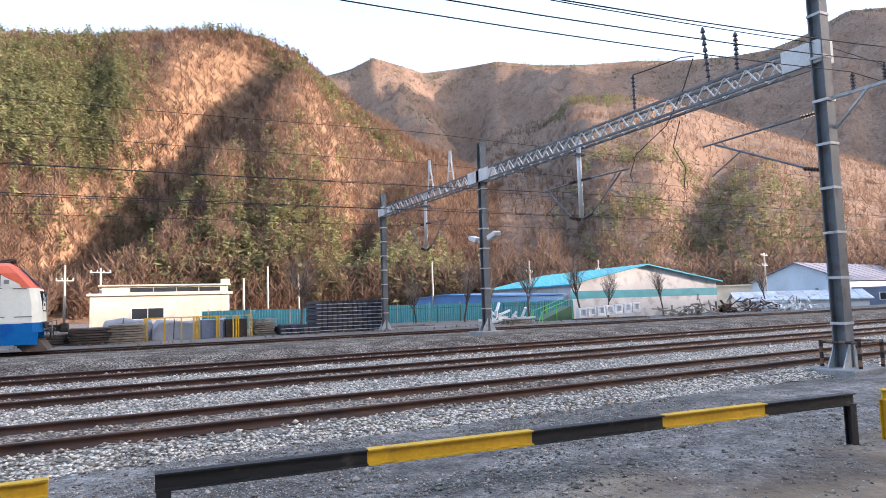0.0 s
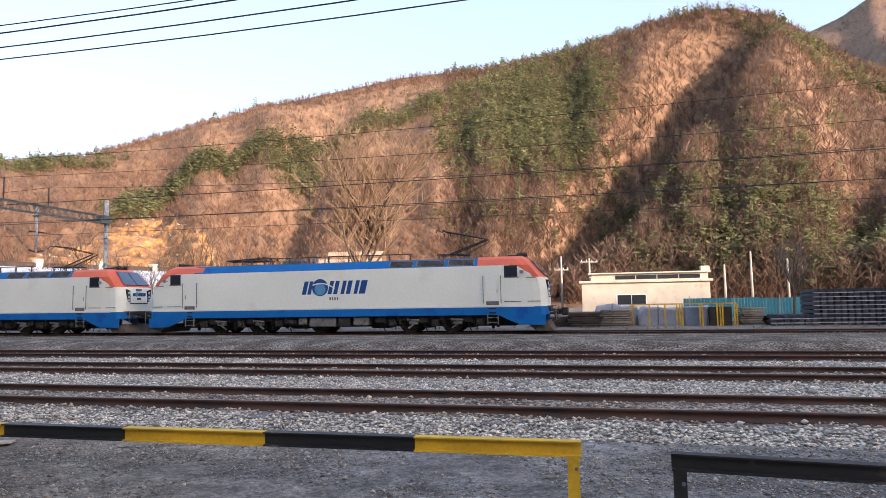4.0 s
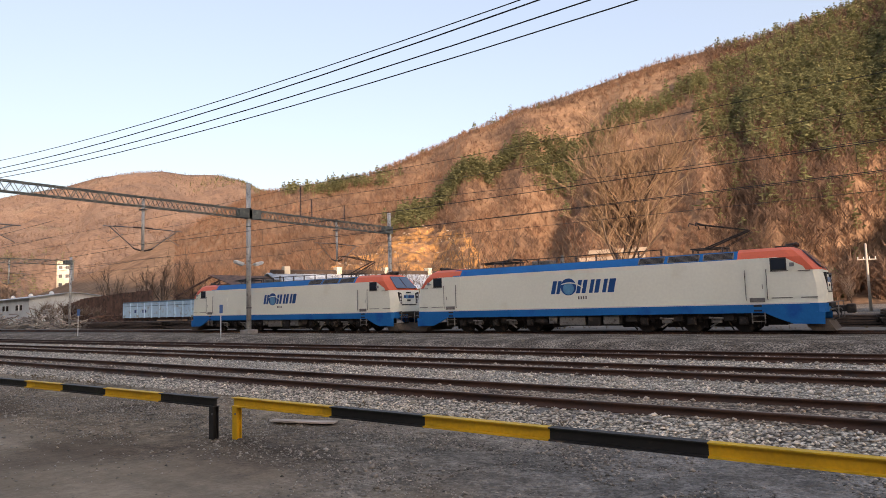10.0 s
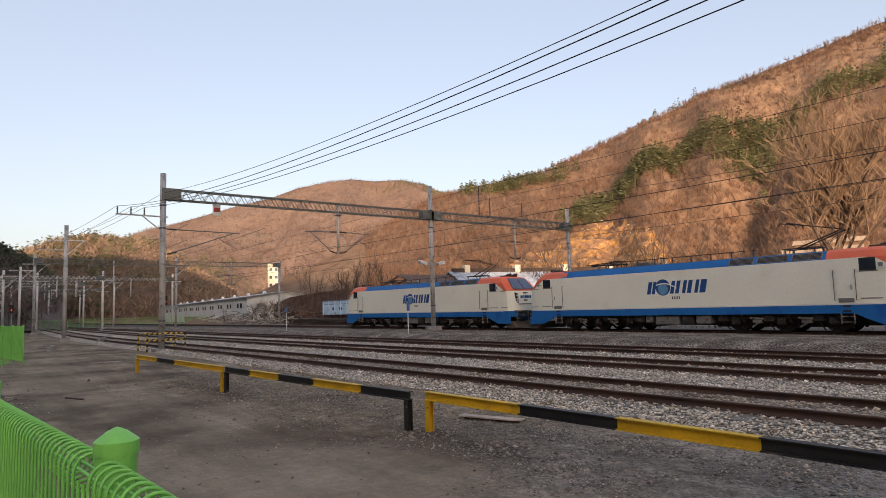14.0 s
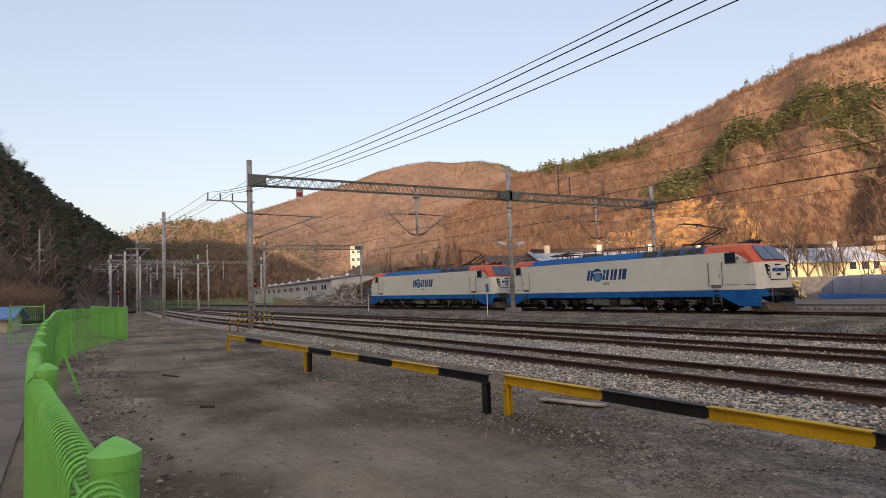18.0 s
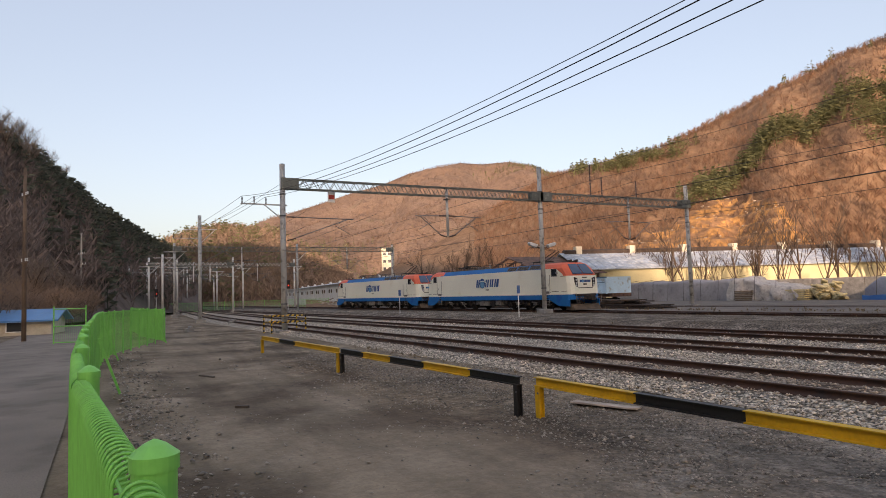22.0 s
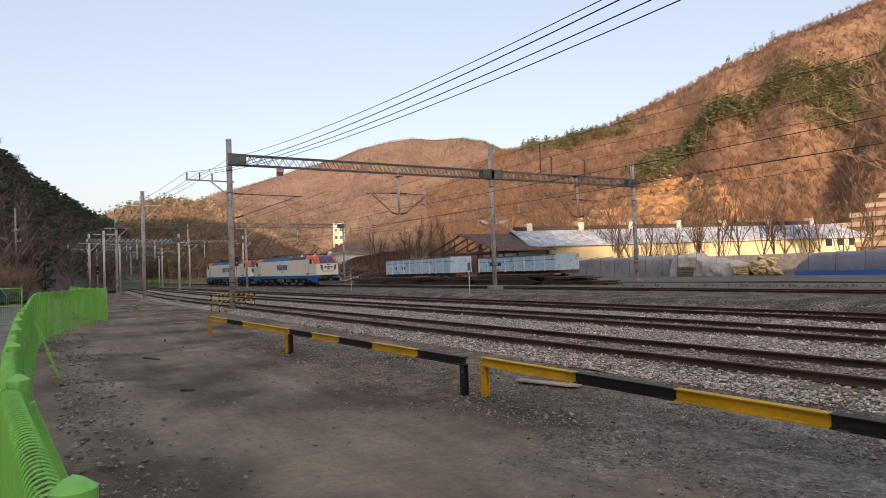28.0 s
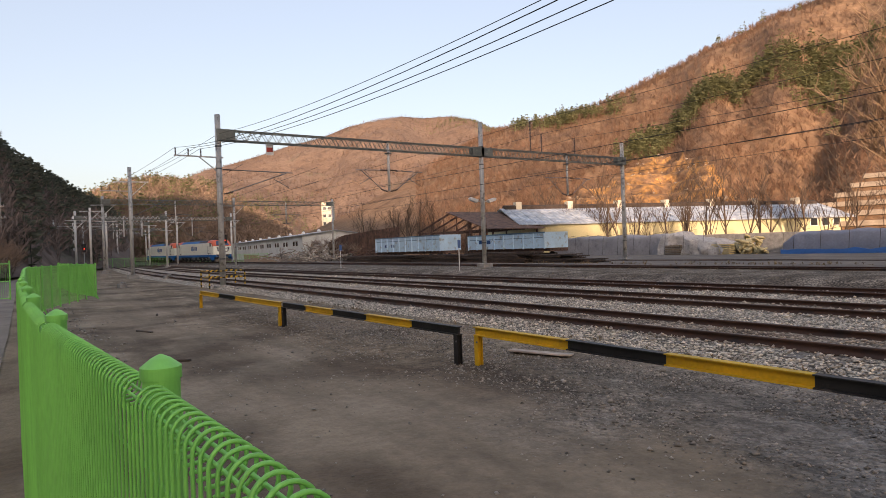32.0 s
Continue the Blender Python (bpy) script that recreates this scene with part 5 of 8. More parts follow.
        # front face: lamps, emblem, number bars, buffer beam, plough
        fx = X(0.0)
        d = 1 if end == 0 else -1
        for s in (-1, 1):
            bm = bmesh.new()
            prism(bm, [(s * 0.74, 2.28), (s * 1.0, 2.36), (s * 0.98, 1.95), (s * 0.88, 1.68), (s * 0.7, 1.62)], fx - d * 0.28, fx + d * 0.008, "x")
            lamp = part("headlamp", bm, M_RUBBER, e, "black headlamp bezel")
            for z in (2.16, 1.93, 1.75):
                bm = bmesh.new()
                rod(bm, (fx - d * 0.02, s * 0.84, z), (fx + d * 0.016, s * 0.84, z), 0.075, n=12)
                part("lens", bm, M_LAMPGLASS, lamp)
        bm = bmesh.new()
        box(bm, min(fx, fx + d * 0.02), max(fx, fx + d * 0.02), -0.72, 0.72, 1.55, 1.6)
        part("chin_line", bm, M_RUBBER, e)
        for k, (a, b) in enumerate(((-0.5, -0.34), (-0.06, 0.1), (0.14, 0.26), (0.3, 0.36), (0.4, 0.52))):
            bm = bmesh.new()
            prism(bm, [(a, 1.98), (b, 1.98), (b + 0.03, 2.16), (a + 0.03, 2.16)], fx - d * 0.02, fx + d * 0.006, "x")
            part("logo_block", bm, M_LOGO, e)
        bm = bmesh.new()
        rod(bm, (fx - d * 0.02, -0.2, 2.07), (fx + d * 0.008, -0.2, 2.07), 0.115, n=16)
        part("logo_disc", bm, M_LOGO_PALE, e)
        for k in range(4):
            bm = bmesh.new()
            box(bm, min(fx - d * 0.01, fx + d * 0.006), max(fx - d * 0.01, fx + d * 0.006), -0.17 + k * 0.09, -0.11 + k * 0.09, 1.78, 1.89)
            part("number_bar", bm, M_UNDER, e)
        bm = bmesh.new()
        box(bm, min(fx - d * 0.06, fx + d * 0.006), max(fx - d * 0.06, fx + d * 0.006), -0.2, 0.2, 2.3, 2.37)
        part("number_plate", bm, M_UNDER, e)
        bm = bmesh.new()
        box(bm, min(fx - d * 0.3, fx + d * 0.1), max(fx - d * 0.3, fx + d * 0.1), -1.0, 1.0, 0.98, 1.14, 0.03)
        part("buffer_beam", bm, M_UNDER, e)
        bm = bmesh.new()
        box(bm, min(fx, fx + d * 0.62), max(fx, fx + d * 0.62), -0.17, 0.17, 0.72, 0.98, 0.03)
        box(bm, min(fx + d * 0.55, fx + d * 0.88), max(fx + d * 0.55, fx + d * 0.88), -0.24, 0.16, 0.66, 1.04, 0.05)
        part("coupler", bm, M_UNDER, e, "dark knuckle coupler")
        for s in (-1, 1):
            bm = bmesh.new()
            for k in range(3):
                v, f = tube([(fx + d * 0.05, s * (0.45 + 0.18 * k), 1.0), (fx + d * 0.28, s * (0.45 + 0.18 * k), 0.7), (fx + d * 0.3, s * (0.4 + 0.16 * k), 0.5), (fx + d * 0.12, s * (0.4 + 0.16 * k), 0.42)], 0.03)
                vv = [bm.verts.new(p) for p in v]
                for q in f:
                    bm.faces.new([vv[i] for i in q])
            part("brake_hose", bm, M_RUBBER, e)
            bm = bmesh.new()
            rod(bm, (fx + d * 0.02, s * 0.95, 0.82), (fx + d * 0.42, s * 0.95, 0.9), 0.03, n=6)
            rod(bm, (fx + d * 0.42, s * 0.95, 0.9), (fx + d * 0.42, s * 0.3, 0.8), 0.02, n=6)
            rod(bm, (fx + d * 0.36, s * 1.2, 0.45), (fx + d * 0.36, s * 1.2, 1.15), 0.022, n=6)
            rod(bm, (fx - d * 0.02, s * 1.2, 1.12), (fx + d * 0.36, s * 1.2, 1.15), 0.022, n=6)
            part("uncoupling_lever", bm, M_UNDER_GREY, e)
        bm = bmesh.new()
        prism(bm, [(fx - d * 0.95, 0.42), (fx - d * 0.02, 0.42), (fx + d * 0.22, 0.0), (fx + d * 0.16, -0.02), (fx - d * 0.6, -0.02)], -1.28, 1.28, "y")
        part("plough", bm, mat("dusty_brown_steel", (0.11, 0.085, 0.065), 0.8, vary=0.3, size=0.4, fine=18), e, "dusty brown sloping rail guard under the nose")
        # deep blue apron at the cab corners
        def apron(bm, s):
            pts = [(X(-0.1), 0.745), (X(-0.12), 0.26), (X(-1.25), 0.28), (X(-1.75), 0.48), (X(-2.3), 0.74)]
            prism(bm, pts, s * (W - 0.10), s * (W + 0.006), "y")
        both_sides(apron, "apron", M_BLUE, e)
        def steps(bm, s):
            for z in (0.36, 0.6):
                box(bm, min(X(-2.8), X(-2.3)), max(X(-2.8), X(-2.3)), min(s * 1.3, s * 1.52), max(s * 1.3, s * 1.52), z, z + 0.03)
            for x in (-2.8, -2.3):
                box(bm, X(x) - 0.02, X(x) + 0.02, min(s * 1.46, s * 1.52), max(s * 1.46, s * 1.52), 0.3, 0.76)
        both_sides(steps, "cab_steps", M_UNDER_GREY, e)
        # step notches as black blocks: the shade inside them drawn as colour
        def footholds(bm, s):
            for z in (0.80, 1.0):
                box(bm, min(X(-2.72), X(-2.4)), max(X(-2.72), X(-2.4)), min(s * (W - 0.05), s * (W + 0.008)), max(s * (W - 0.05), s * (W + 0.008)), z, z + 0.075)
        both_sides(footholds, "foothold", M_RUBBER, e)
        # roof fittings over the cab
        bm = bmesh.new()
        box(bm, min(X(-1.9), X(-1.2)), max(X(-1.9), X(-1.2)), -0.5, 0.5, 3.5, 3.6, 0.03)
        rod(bm, (X(-1.5), 0.3, 3.6), (X(-1.05), 0.3, 3.64), 0.06, 0.09, 8)
        rod(bm, (X(-1.5), -0.3, 3.6), (X(-1.05), -0.3, 3.64), 0.06, 0.09, 8)
        part("horn", bm, M_UNDER, e)
        # bogie
        xs = [X(-3.2), X(-5.4), X(-7.55)]
        lo, hi = min(xs), max(xs)
        bg = None
        bm = bmesh.new()
        for s in (-1, 1):
            prism(bm, [(lo - 1.0, 0.62), (lo - 0.7, 0.86), (hi + 0.7, 0.86), (hi + 1.0, 0.62), (hi + 0.6, 0.5), (hi - 0.4, 0.62), (lo + 0.4, 0.62), (lo - 0.6, 0.5)], s * 1.02, s * 1.2, "y")
        box(bm, lo - 0.2, hi + 0.2, -1.0, 1.0, 0.6, 0.85)
        bg = part("bogie_frame", bm, M_UNDER, e, "grimy dark bogie frame")
        bg.matrix_basis = pose(0, 0, -0.1)
        for x in xs:
            bm = bmesh.new()
            box(bm, x - d * 0.85 - 0.5, x - d * 0.85 + 0.5, -0.6, 0.6, 0.22, 0.75, 0.08)
            part("traction_motor", bm, M_UNDER, bg)
            for s in (-1, 1):
                bm = bmesh.new()
                box(bm, x - d * 0.62 - 0.24, x - d * 0.62 + 0.24, min(s * 1.0, s * 1.32), max(s * 1.0, s * 1.32), 0.5, 0.88, 0.04)
                rod(bm, (x - d * 0.62, s * 1.2, 0.5), (x - d * 0.5, s * 0.85, 0.1), 0.03, n=6)
                part("sand_box", bm, M_UNDER, bg)
                bm = bmesh.new()
                box(bm, x + d * 0.55 - 0.07, x + d * 0.55 + 0.07, min(s * 0.7, s * 0.86), max(s * 0.7, s * 0.86), 0.18, 0.62, 0.03)
                part("brake_shoe", bm, M_UNDER, bg)
                bm = bmesh.new()
                box(bm, x - 0.19, x + 0.19, min(s * 1.04, s * 1.3), max(s * 1.04, s * 1.3), 0.34, 0.7, 0.04)
                rod(bm, (x, s * 1.3, 0.53), (x, s * 1.36, 0.53), 0.13, n=12)
                part("axle_box", bm, M_UNDER, bg)
                for dx in (-0.38, 0.38):
                    bm = bmesh.new()
                    for k in range(5):
                        rod(bm, (x + dx, s * 1.14, 0.46 + k * 0.07), (x + dx, s * 1.14, 0.5 + k * 0.07), 0.09, n=10)
                    part("spring", bm, M_UNDER, bg)
        for a, b in zip(xs, xs[1:]):
            for s in (-1, 1):
                bm = bmesh.new()
                rod(bm, (a + (b - a) * 0.3, s * 1.24, 0.72), (a + (b - a) * 0.62, s * 1.28, 0.24), 0.045, n=7)
                box(bm, (a + b) / 2 - 0.22, (a + b) / 2 + 0.22, min(s * 1.1, s * 1.34), max(s * 1.1, s * 1.34), 0.42, 0.6, 0.03)
                rod(bm, ((a + b) / 2 - 0.3, s * 1.36, 0.66), ((a + b) / 2 + 0.3, s * 1.36, 0.62), 0.05, n=8)
                part("brake_rigging", bm, M_UNDER_GREY, bg)
    # wheelsets, which turn
    bm = bmesh.new()
    for s in (-1, 1):
        rod(bm, (0, s * 0.69, 0), (0, s * 0.83, 0), 0.53, n=28)
        rod(bm, (0, s * 0.665, 0), (0, s * 0.69, 0), 0.565, n=28)
        for k in range(6):
            a = k * math.pi / 3
            rod(bm, (0.3 * math.cos(a), s * 0.831, 0.3 * math.sin(a)), (0.3 * math.cos(a), s * 0.85, 0.3 * math.sin(a)), 0.07, n=8)
    rod(bm, (0, -1.0, 0), (0, 1.0, 0), 0.1, n=10)
    wheel = mesh_of("wheelset", bm, M_UNDER)
    for x in (-3.2, -5.4, -7.55, -LONG + 7.55, -LONG + 5.4, -LONG + 3.2):
        w = new("wheelset", wheel)
        w.parent = e
        w.matrix_basis = pose(x, 0, 0.43)
    # boxes under the floor
    for x0, x1, z0, z1, m in ((-9.55, -8.75, 0.3, 0.72, M_UNDER_GREY), (-10.35, -9.7, 0.22, 0.72, M_UNDER), (-11.9, -10.5, 0.25, 0.7, M_UNDER_GREY), (-12.5, -12.05, 0.35, 0.72, M_UNDER_GREY)):
        for s in (-1, 1):
            bm = bmesh.new()
            box(bm, x0, x1, min(s * 0.5, s * 1.38), max(s * 0.5, s * 1.38), z0, z1, 0.03)
            b = part("equipment_box", bm, m, e)
            bm = bmesh.new()
            box(bm, x0 + 0.08, x1 - 0.08, s * 1.385 - 0.006, s * 1.385 + 0.006, z0 + 0.08, z1 - 0.08)
            part("cover", bm, m, b)
    bm = bmesh.new()
    rod(bm, (-13.1, 1.15, 0.5), (-12.6, 1.15, 0.5), 0.2, n=14)
    rod(bm, (-13.1, -1.15, 0.5), (-12.6, -1.15, 0.5), 0.2, n=14)
    # inner boxes are added dark filling, to keep the space under the body dark
    box(bm, -LONG + 2.0, -2.0, -0.62, 0.62, 0.36, 0.85)
    box(bm, -LONG + 2.5, -2.5, -1.2, 1.2, 0.86, 1.1)
    box(bm, -LONG + 1.6, -1.6, -0.6, 0.6, 0.2, 0.9)
    part("underframe", bm, M_UNDER, e)
    # grilles in the roof edge
    for x0, x1 in ((-7.65, -6.42), (-6.28, -4.85), (-4.7, -3.4)):
        for s in (-1, 1):
            q = Matrix.Translation((0, s * (W - 0.165), 3.245)) @ Matrix.Rotation(s * math.atan2(0.30, 0.37), 4, "X")
            bm = bmesh.new()
            box(bm, x0, x1, -0.008, 0.022, -0.19, 0.19)
            bmesh.ops.transform(bm, matrix=q, verts=bm.verts)
            g = part("roof_grille", bm, M_UNDER_GREY, e, "dark louvred roof grille")
            for k in range(5):
                bm = bmesh.new()
                box(bm, x0 + 0.05, x1 - 0.05, s * 0.023 - 0.008 if s > 0 else -0.02, 0.034 if s > 0 else 0.0, -0.16 + k * 0.07, -0.12 + k * 0.07)
                bmesh.ops.transform(bm, matrix=q, verts=bm.verts)
                part("louvre", bm, M_UNDER, g)
    # emblem on both sides: slanting blocks and a globe
    for s in (-1, 1):
        d = -s   # reads from the front end on one side, from the rear on the other
        mid = -10.6
        def ex(x):
            return mid + (x if s < 0 else -x)
        yy = s * (W + 0.004)
        blocks = [[(a, 0), (a + w, 0), (a + w + 0.17, 0.66), (a + 0.17, 0.66)] for a, w in ((-1.78, 0.24), (-1.46, 0.2), (-0.28, 0.22), (0.04, 0.22), (0.46, 0.2), (0.76, 0.24), (1.2, 0.2), (1.5, 0.34))]
        for pts in blocks:
            bm = bmesh.new()
            prism(bm, [(ex(x * 0.93), 1.86 + z) for x, z in pts], yy - 0.004, yy + 0.004, "y")
            part("logo_block", bm, M_LOGO, e)
        bm = bmesh.new()
        rod(bm, (ex(-0.66), yy - 0.006, 2.2), (ex(-0.66), yy + 0.006, 2.2), 0.43, n=32)
        disc = part("logo_disc", bm, M_LOGO, e)
        bm = bmesh.new()
        rod(bm, (ex(-0.66), yy - 0.009, 2.11), (ex(-0.66), yy + 0.009, 2.11), 0.3, n=28)
        part("logo_sheen", bm, M_LOGO_PALE, disc)
        bm = bmesh.new()
        for k in range(10):
            a, b = -1.06 + k * 0.12, -1.06 + (k + 1) * 0.12
            za, zb = 2.30 + 0.16 * math.sin(k / 10 * 3.1) - 0.02 * k, 2.30 + 0.16 * math.sin((k + 1) / 10 * 3.1) - 0.02 * (k + 1)
            prism(bm, [(ex(a), za), (ex(b), zb), (ex(b), zb + 0.06), (ex(a), za + 0.06)], yy - 0.011, yy + 0.011, "y")
        part("logo_arc", bm, M_CREAM, disc)
        for k in range(4):
            bm = bmesh.new()
            x = ex(-0.12 + k * 0.13)
            box(bm, x - 0.035, x + 0.035, yy - 0.004, yy + 0.004, 1.56, 1.71)
            part("number_bar", bm, M_UNDER_GREY, e)
        for x, z in ((-4.5, 2.32), (-4.5, 1.85)):
            bm = bmesh.new()
            for dx in (-0.22, 0.22):
                box(bm, -LONG - x + dx - 0.015, -LONG - x + dx + 0.015, yy - 0.012, yy + 0.012, z - 0.1, z + 0.08)
            box(bm, -LONG - x - 0.15, -LONG - x + 0.15, yy - 0.008, yy + 0.008, z - 0.08, z - 0.055)
            part("lifting_plate", bm, M_CREAM, e)
    # roof: insulators with a busbar, the raised and the folded pantograph
    for k in range(9):
        bm = bmesh.new()
        insulator(bm, (-15.6 + k * 1.1, -0.55, 3.46), (-15.6 + k * 1.1, -0.55, 3.78), 0.075, 4)
        part("roof_insulator", bm, M_INSUL, e)
    bm = bmesh.new()
    rod(bm, (-15.7, -0.55, 3.8), (-6.7, -0.55, 3.8), 0.022, n=6)
    part("busbar", bm, M_UNDER, e)
    bm = bmesh.new()
    box(bm, -14.0, -12.9, -0.2, 0.6, 3.46, 3.72, 0.04)
    rod(bm, (-12.3, 0.1, 3.46), (-12.3, 0.1, 3.95), 0.12, 0.07, 10)
    part("roof_switchgear", bm, M_UNDER_GREY, e)
    for name, base, elbow, head, zz in (("pantograph", -4.75, -2.95, -5.2, (4.44, 4.92)), ("pantograph", -LONG + 5.6, -LONG + 3.9, -LONG + 6.2, (3.78, 3.88))):
        bm = bmesh.new()
        box(bm, base - 0.1, base + 0.1, -0.46, 0.46, 3.70, 3.745)
        for s in (-0.45, 0.45):
            rod(bm, (base - 0.7, s, 3.72), (base + 0.8, s, 3.72), 0.03, n=6)
        for x in (base - 0.7, base + 0.8):
            rod(bm, (x, -0.45, 3.72), (x, 0.45, 3.72), 0.03, n=6)
        pan = part(name, bm, M_UNDER, e, "dark raised pantograph" if zz[0] > 4 else "dark folded pantograph")
        for s in (-0.45, 0.45):
            bm = bmesh.new()
            rod(bm, (base + (-0.1 if zz[0] > 4 else 0.0), s * 0.6, 3.74), (elbow, s * 0.45, zz[0]), 0.035, n=6)
            part("lower_arm", bm, M_UNDER, pan)
            bm = bmesh.new()
            rod(bm, (base + 0.75, s * 0.3, 3.74), (elbow + 0.12, s * 0.3, zz[0] - 0.08), 0.014, n=5)
            part("guide_rod", bm, M_UNDER, pan)
            bm = bmesh.new()
            rod(bm, (elbow, s * 0.45, zz[0]), (head, s * 0.8, zz[1]), 0.022, n=6)
            part("upper_arm", bm, M_UNDER, pan)
        bm = bmesh.new()
        for dx in (-0.16, 0.16):
            v, f = tube([(head + dx, -0.95, zz[1] - 0.16), (head + dx, -0.75, zz[1]), (head + dx, 0.75, zz[1]), (head + dx, 0.95, zz[1] - 0.16)], 0.025)
            vv = [bm.verts.new(p) for p in v]
            for q in f:
                bm.faces.new([vv[i] for i in q])
        part("contact_strip", bm, M_UNDER, pan)
        for x in (base - 0.6, base + 0.7):
            for s in (-0.45, 0.45):
                bm = bmesh.new()
                insulator(bm, (x, s, 3.46), (x, s, 3.72), 0.07, 4)
                part("roof_insulator", bm, M_INSUL, pan)
    return e


ENGINE = build_engine()
LOCOS = [ENGINE, copy_thing(ENGINE, pose(-23, 0, 0))]
LOCOS[1]["label"] = "second white, blue and coral locomotive coupled behind the first"

# ---------------------------------------------------------------- buildings and stores beyond the tracks
M_CREAMWALL = mat("cream_render", (0.62, 0.56, 0.44), 0.85, vary=0.12, size=1.5, fine=12, stain=(0.5, 0.43, 0.32), stain_at=0.64)
M_YELLOWALL = mat("pale_yellow_render", (0.60, 0.54, 0.32), 0.85, vary=0.12, size=2.5, fine=10, stain=(0.5, 0.4, 0.2), stain_at=0.66)
M_WHITEWALL = mat("white_sheet_wall", (0.78, 0.77, 0.74), 0.6, vary=0.08, size=2.0, fine=6, stain=(0.48, 0.49, 0.48), stain_at=0.64)
M_GREYWALL = mat("pale_grey_cladding", (0.64, 0.67, 0.66), 0.6, vary=0.1, size=3.0, fine=6, stain=(0.54, 0.56, 0.55))
M_TEAL = mat("turquoise_sheet", (0.07, 0.31, 0.35), 0.5, vary=0.15, size=1.2, fine=8, stain=(0.08, 0.31, 0.35), stain_at=0.6)
M_TEALROOF = mat("turquoise_roof_sheet", (0.05, 0.40, 0.50), 0.45, vary=0.12, size=2.0, fine=5, stain=(0.05, 0.26, 0.34))
M_BLUEROOF = mat("blue_roof_sheet", (0.07, 0.22, 0.45), 0.45, vary=0.12, size=2.0, fine=5)
M_PALEBLUE = mat("pale_blue_cladding", (0.50, 0.58, 0.64), 0.6, vary=0.1, size=2.0, fine=6)
M_ROOFWHITE = mat("pale_metal_roof", (0.50, 0.53, 0.56), 0.45, 0.2, vary=0.22, size=2.2, fine=4, stain=(0.33, 0.32, 0.31), stain_at=0.58)
M_ROOFGREY = mat("grey_metal_roof", (0.17, 0.175, 0.215), 0.75, 0.0, vary=0.15, size=2.0, fine=4)
M_DARKGLASS = mat("dark_window_glass", (0.03, 0.035, 0.04), 0.15, vary=0.1, bump=0, gloss=0.8)
M_RUSTY = mat("rusty_brown_steel", (0.14, 0.078, 0.055), 0.85, 0.1, vary=0.4, size=0.8, fine=14, stain=(0.05, 0.035, 0.03))
M_TARP = mat("grey_tarpaulin", (0.27, 0.27, 0.29), 0.6, vary=0.14, size=1.2, fine=6, bump=0.3, stain=(0.2, 0.2, 0.22))
M_TARPPALE = mat("pale_grey_tarpaulin", (0.46, 0.44, 0.42), 0.6, vary=0.2, size=0.8, fine=6, bump=0.3, stain=(0.3, 0.28, 0.27))
M_TARPBLUE = mat("slate_blue_tarpaulin", (0.16, 0.19, 0.26), 0.55, vary=0.14, size=1.2, fine=6, bump=0.3)
M_TARPHEM = mat("bright_blue_sheet", (0.03, 0.15, 0.45), 0.5, vary=0.1, size=0.8)
M_SACK = mat("pale_yellow_sacks", (0.55, 0.46, 0.26), 0.85, vary=0.2, size=0.4, fine=14, bump=0.4, piece=0.2)
M_WAGON = mat("pale_blue_wagon_paint", (0.52, 0.74, 0.90), 0.5, vary=0.1, size=1.0, fine=10, stain=(0.36, 0.42, 0.44), stain_at=0.62)
M_TIMBER = mat("dark_creosoted_timber", (0.075, 0.052, 0.04), 0.9, vary=0.35, size=0.5, fine=14, piece=0.3)
M_PALLET = mat("weathered_pallet_wood", (0.23, 0.185, 0.14), 0.9, vary=0.3, size=0.4, fine=14, piece=0.25)
M_CSLEEP = mat("dark_concrete_sleepers", (0.045, 0.045, 0.05), 0.9, vary=0.2, size=0.4, fine=20, piece=0.4)
M_BATTEN = mat("pale_grey_battens", (0.40, 0.40, 0.42), 0.9, vary=0.25, size=0.4, fine=14)
M_POLEWOOD = mat("pale_concrete_pole", (0.42, 0.37, 0.31), 0.85, vary=0.15, size=1.0, fine=14)
M_POLEBROWN = mat("brown_wooden_pole", (0.17, 0.115, 0.08), 0.9, vary=0.25, size=0.8, fine=14)
M_SCRAP = mat("pale_grey_scrap", (0.33, 0.29, 0.25), 0.85, vary=0.3, size=0.6, fine=14, island=0.4)
M_ROAD = mat("grey_asphalt", (0.215, 0.178, 0.148), 0.9, vary=0.2, size=2.0, fine=40, bump=0.5, stain=(0.165, 0.135, 0.11), stain_at=0.58)
M_ROOFMOTTLED = mat("patched_blue_grey_roof", (0.36, 0.41, 0.47), 0.55, 0.1, vary=0.3, size=1.6, fine=3, stain=(0.55, 0.57, 0.58), stain_at=0.52)
M_RETAIN = mat("pale_concrete_terrace", (0.36, 0.29, 0.22), 0.9, vary=0.2, size=1.5, fine=8, bump=0.4)
M_SOIL = mat("brown_weedy_soil", (0.20, 0.12, 0.07), 0.95, vary=0.4, size=1.0, fine=6, bump=0.6)
M_ORANGE_ROCK = mat("orange_rock_face", (0.36, 0.185, 0.062), 0.95, vary=0.5, size=5.0, fine=1.0, bump=0.8, stain=(0.17, 0.095, 0.05), stain_at=0.48)


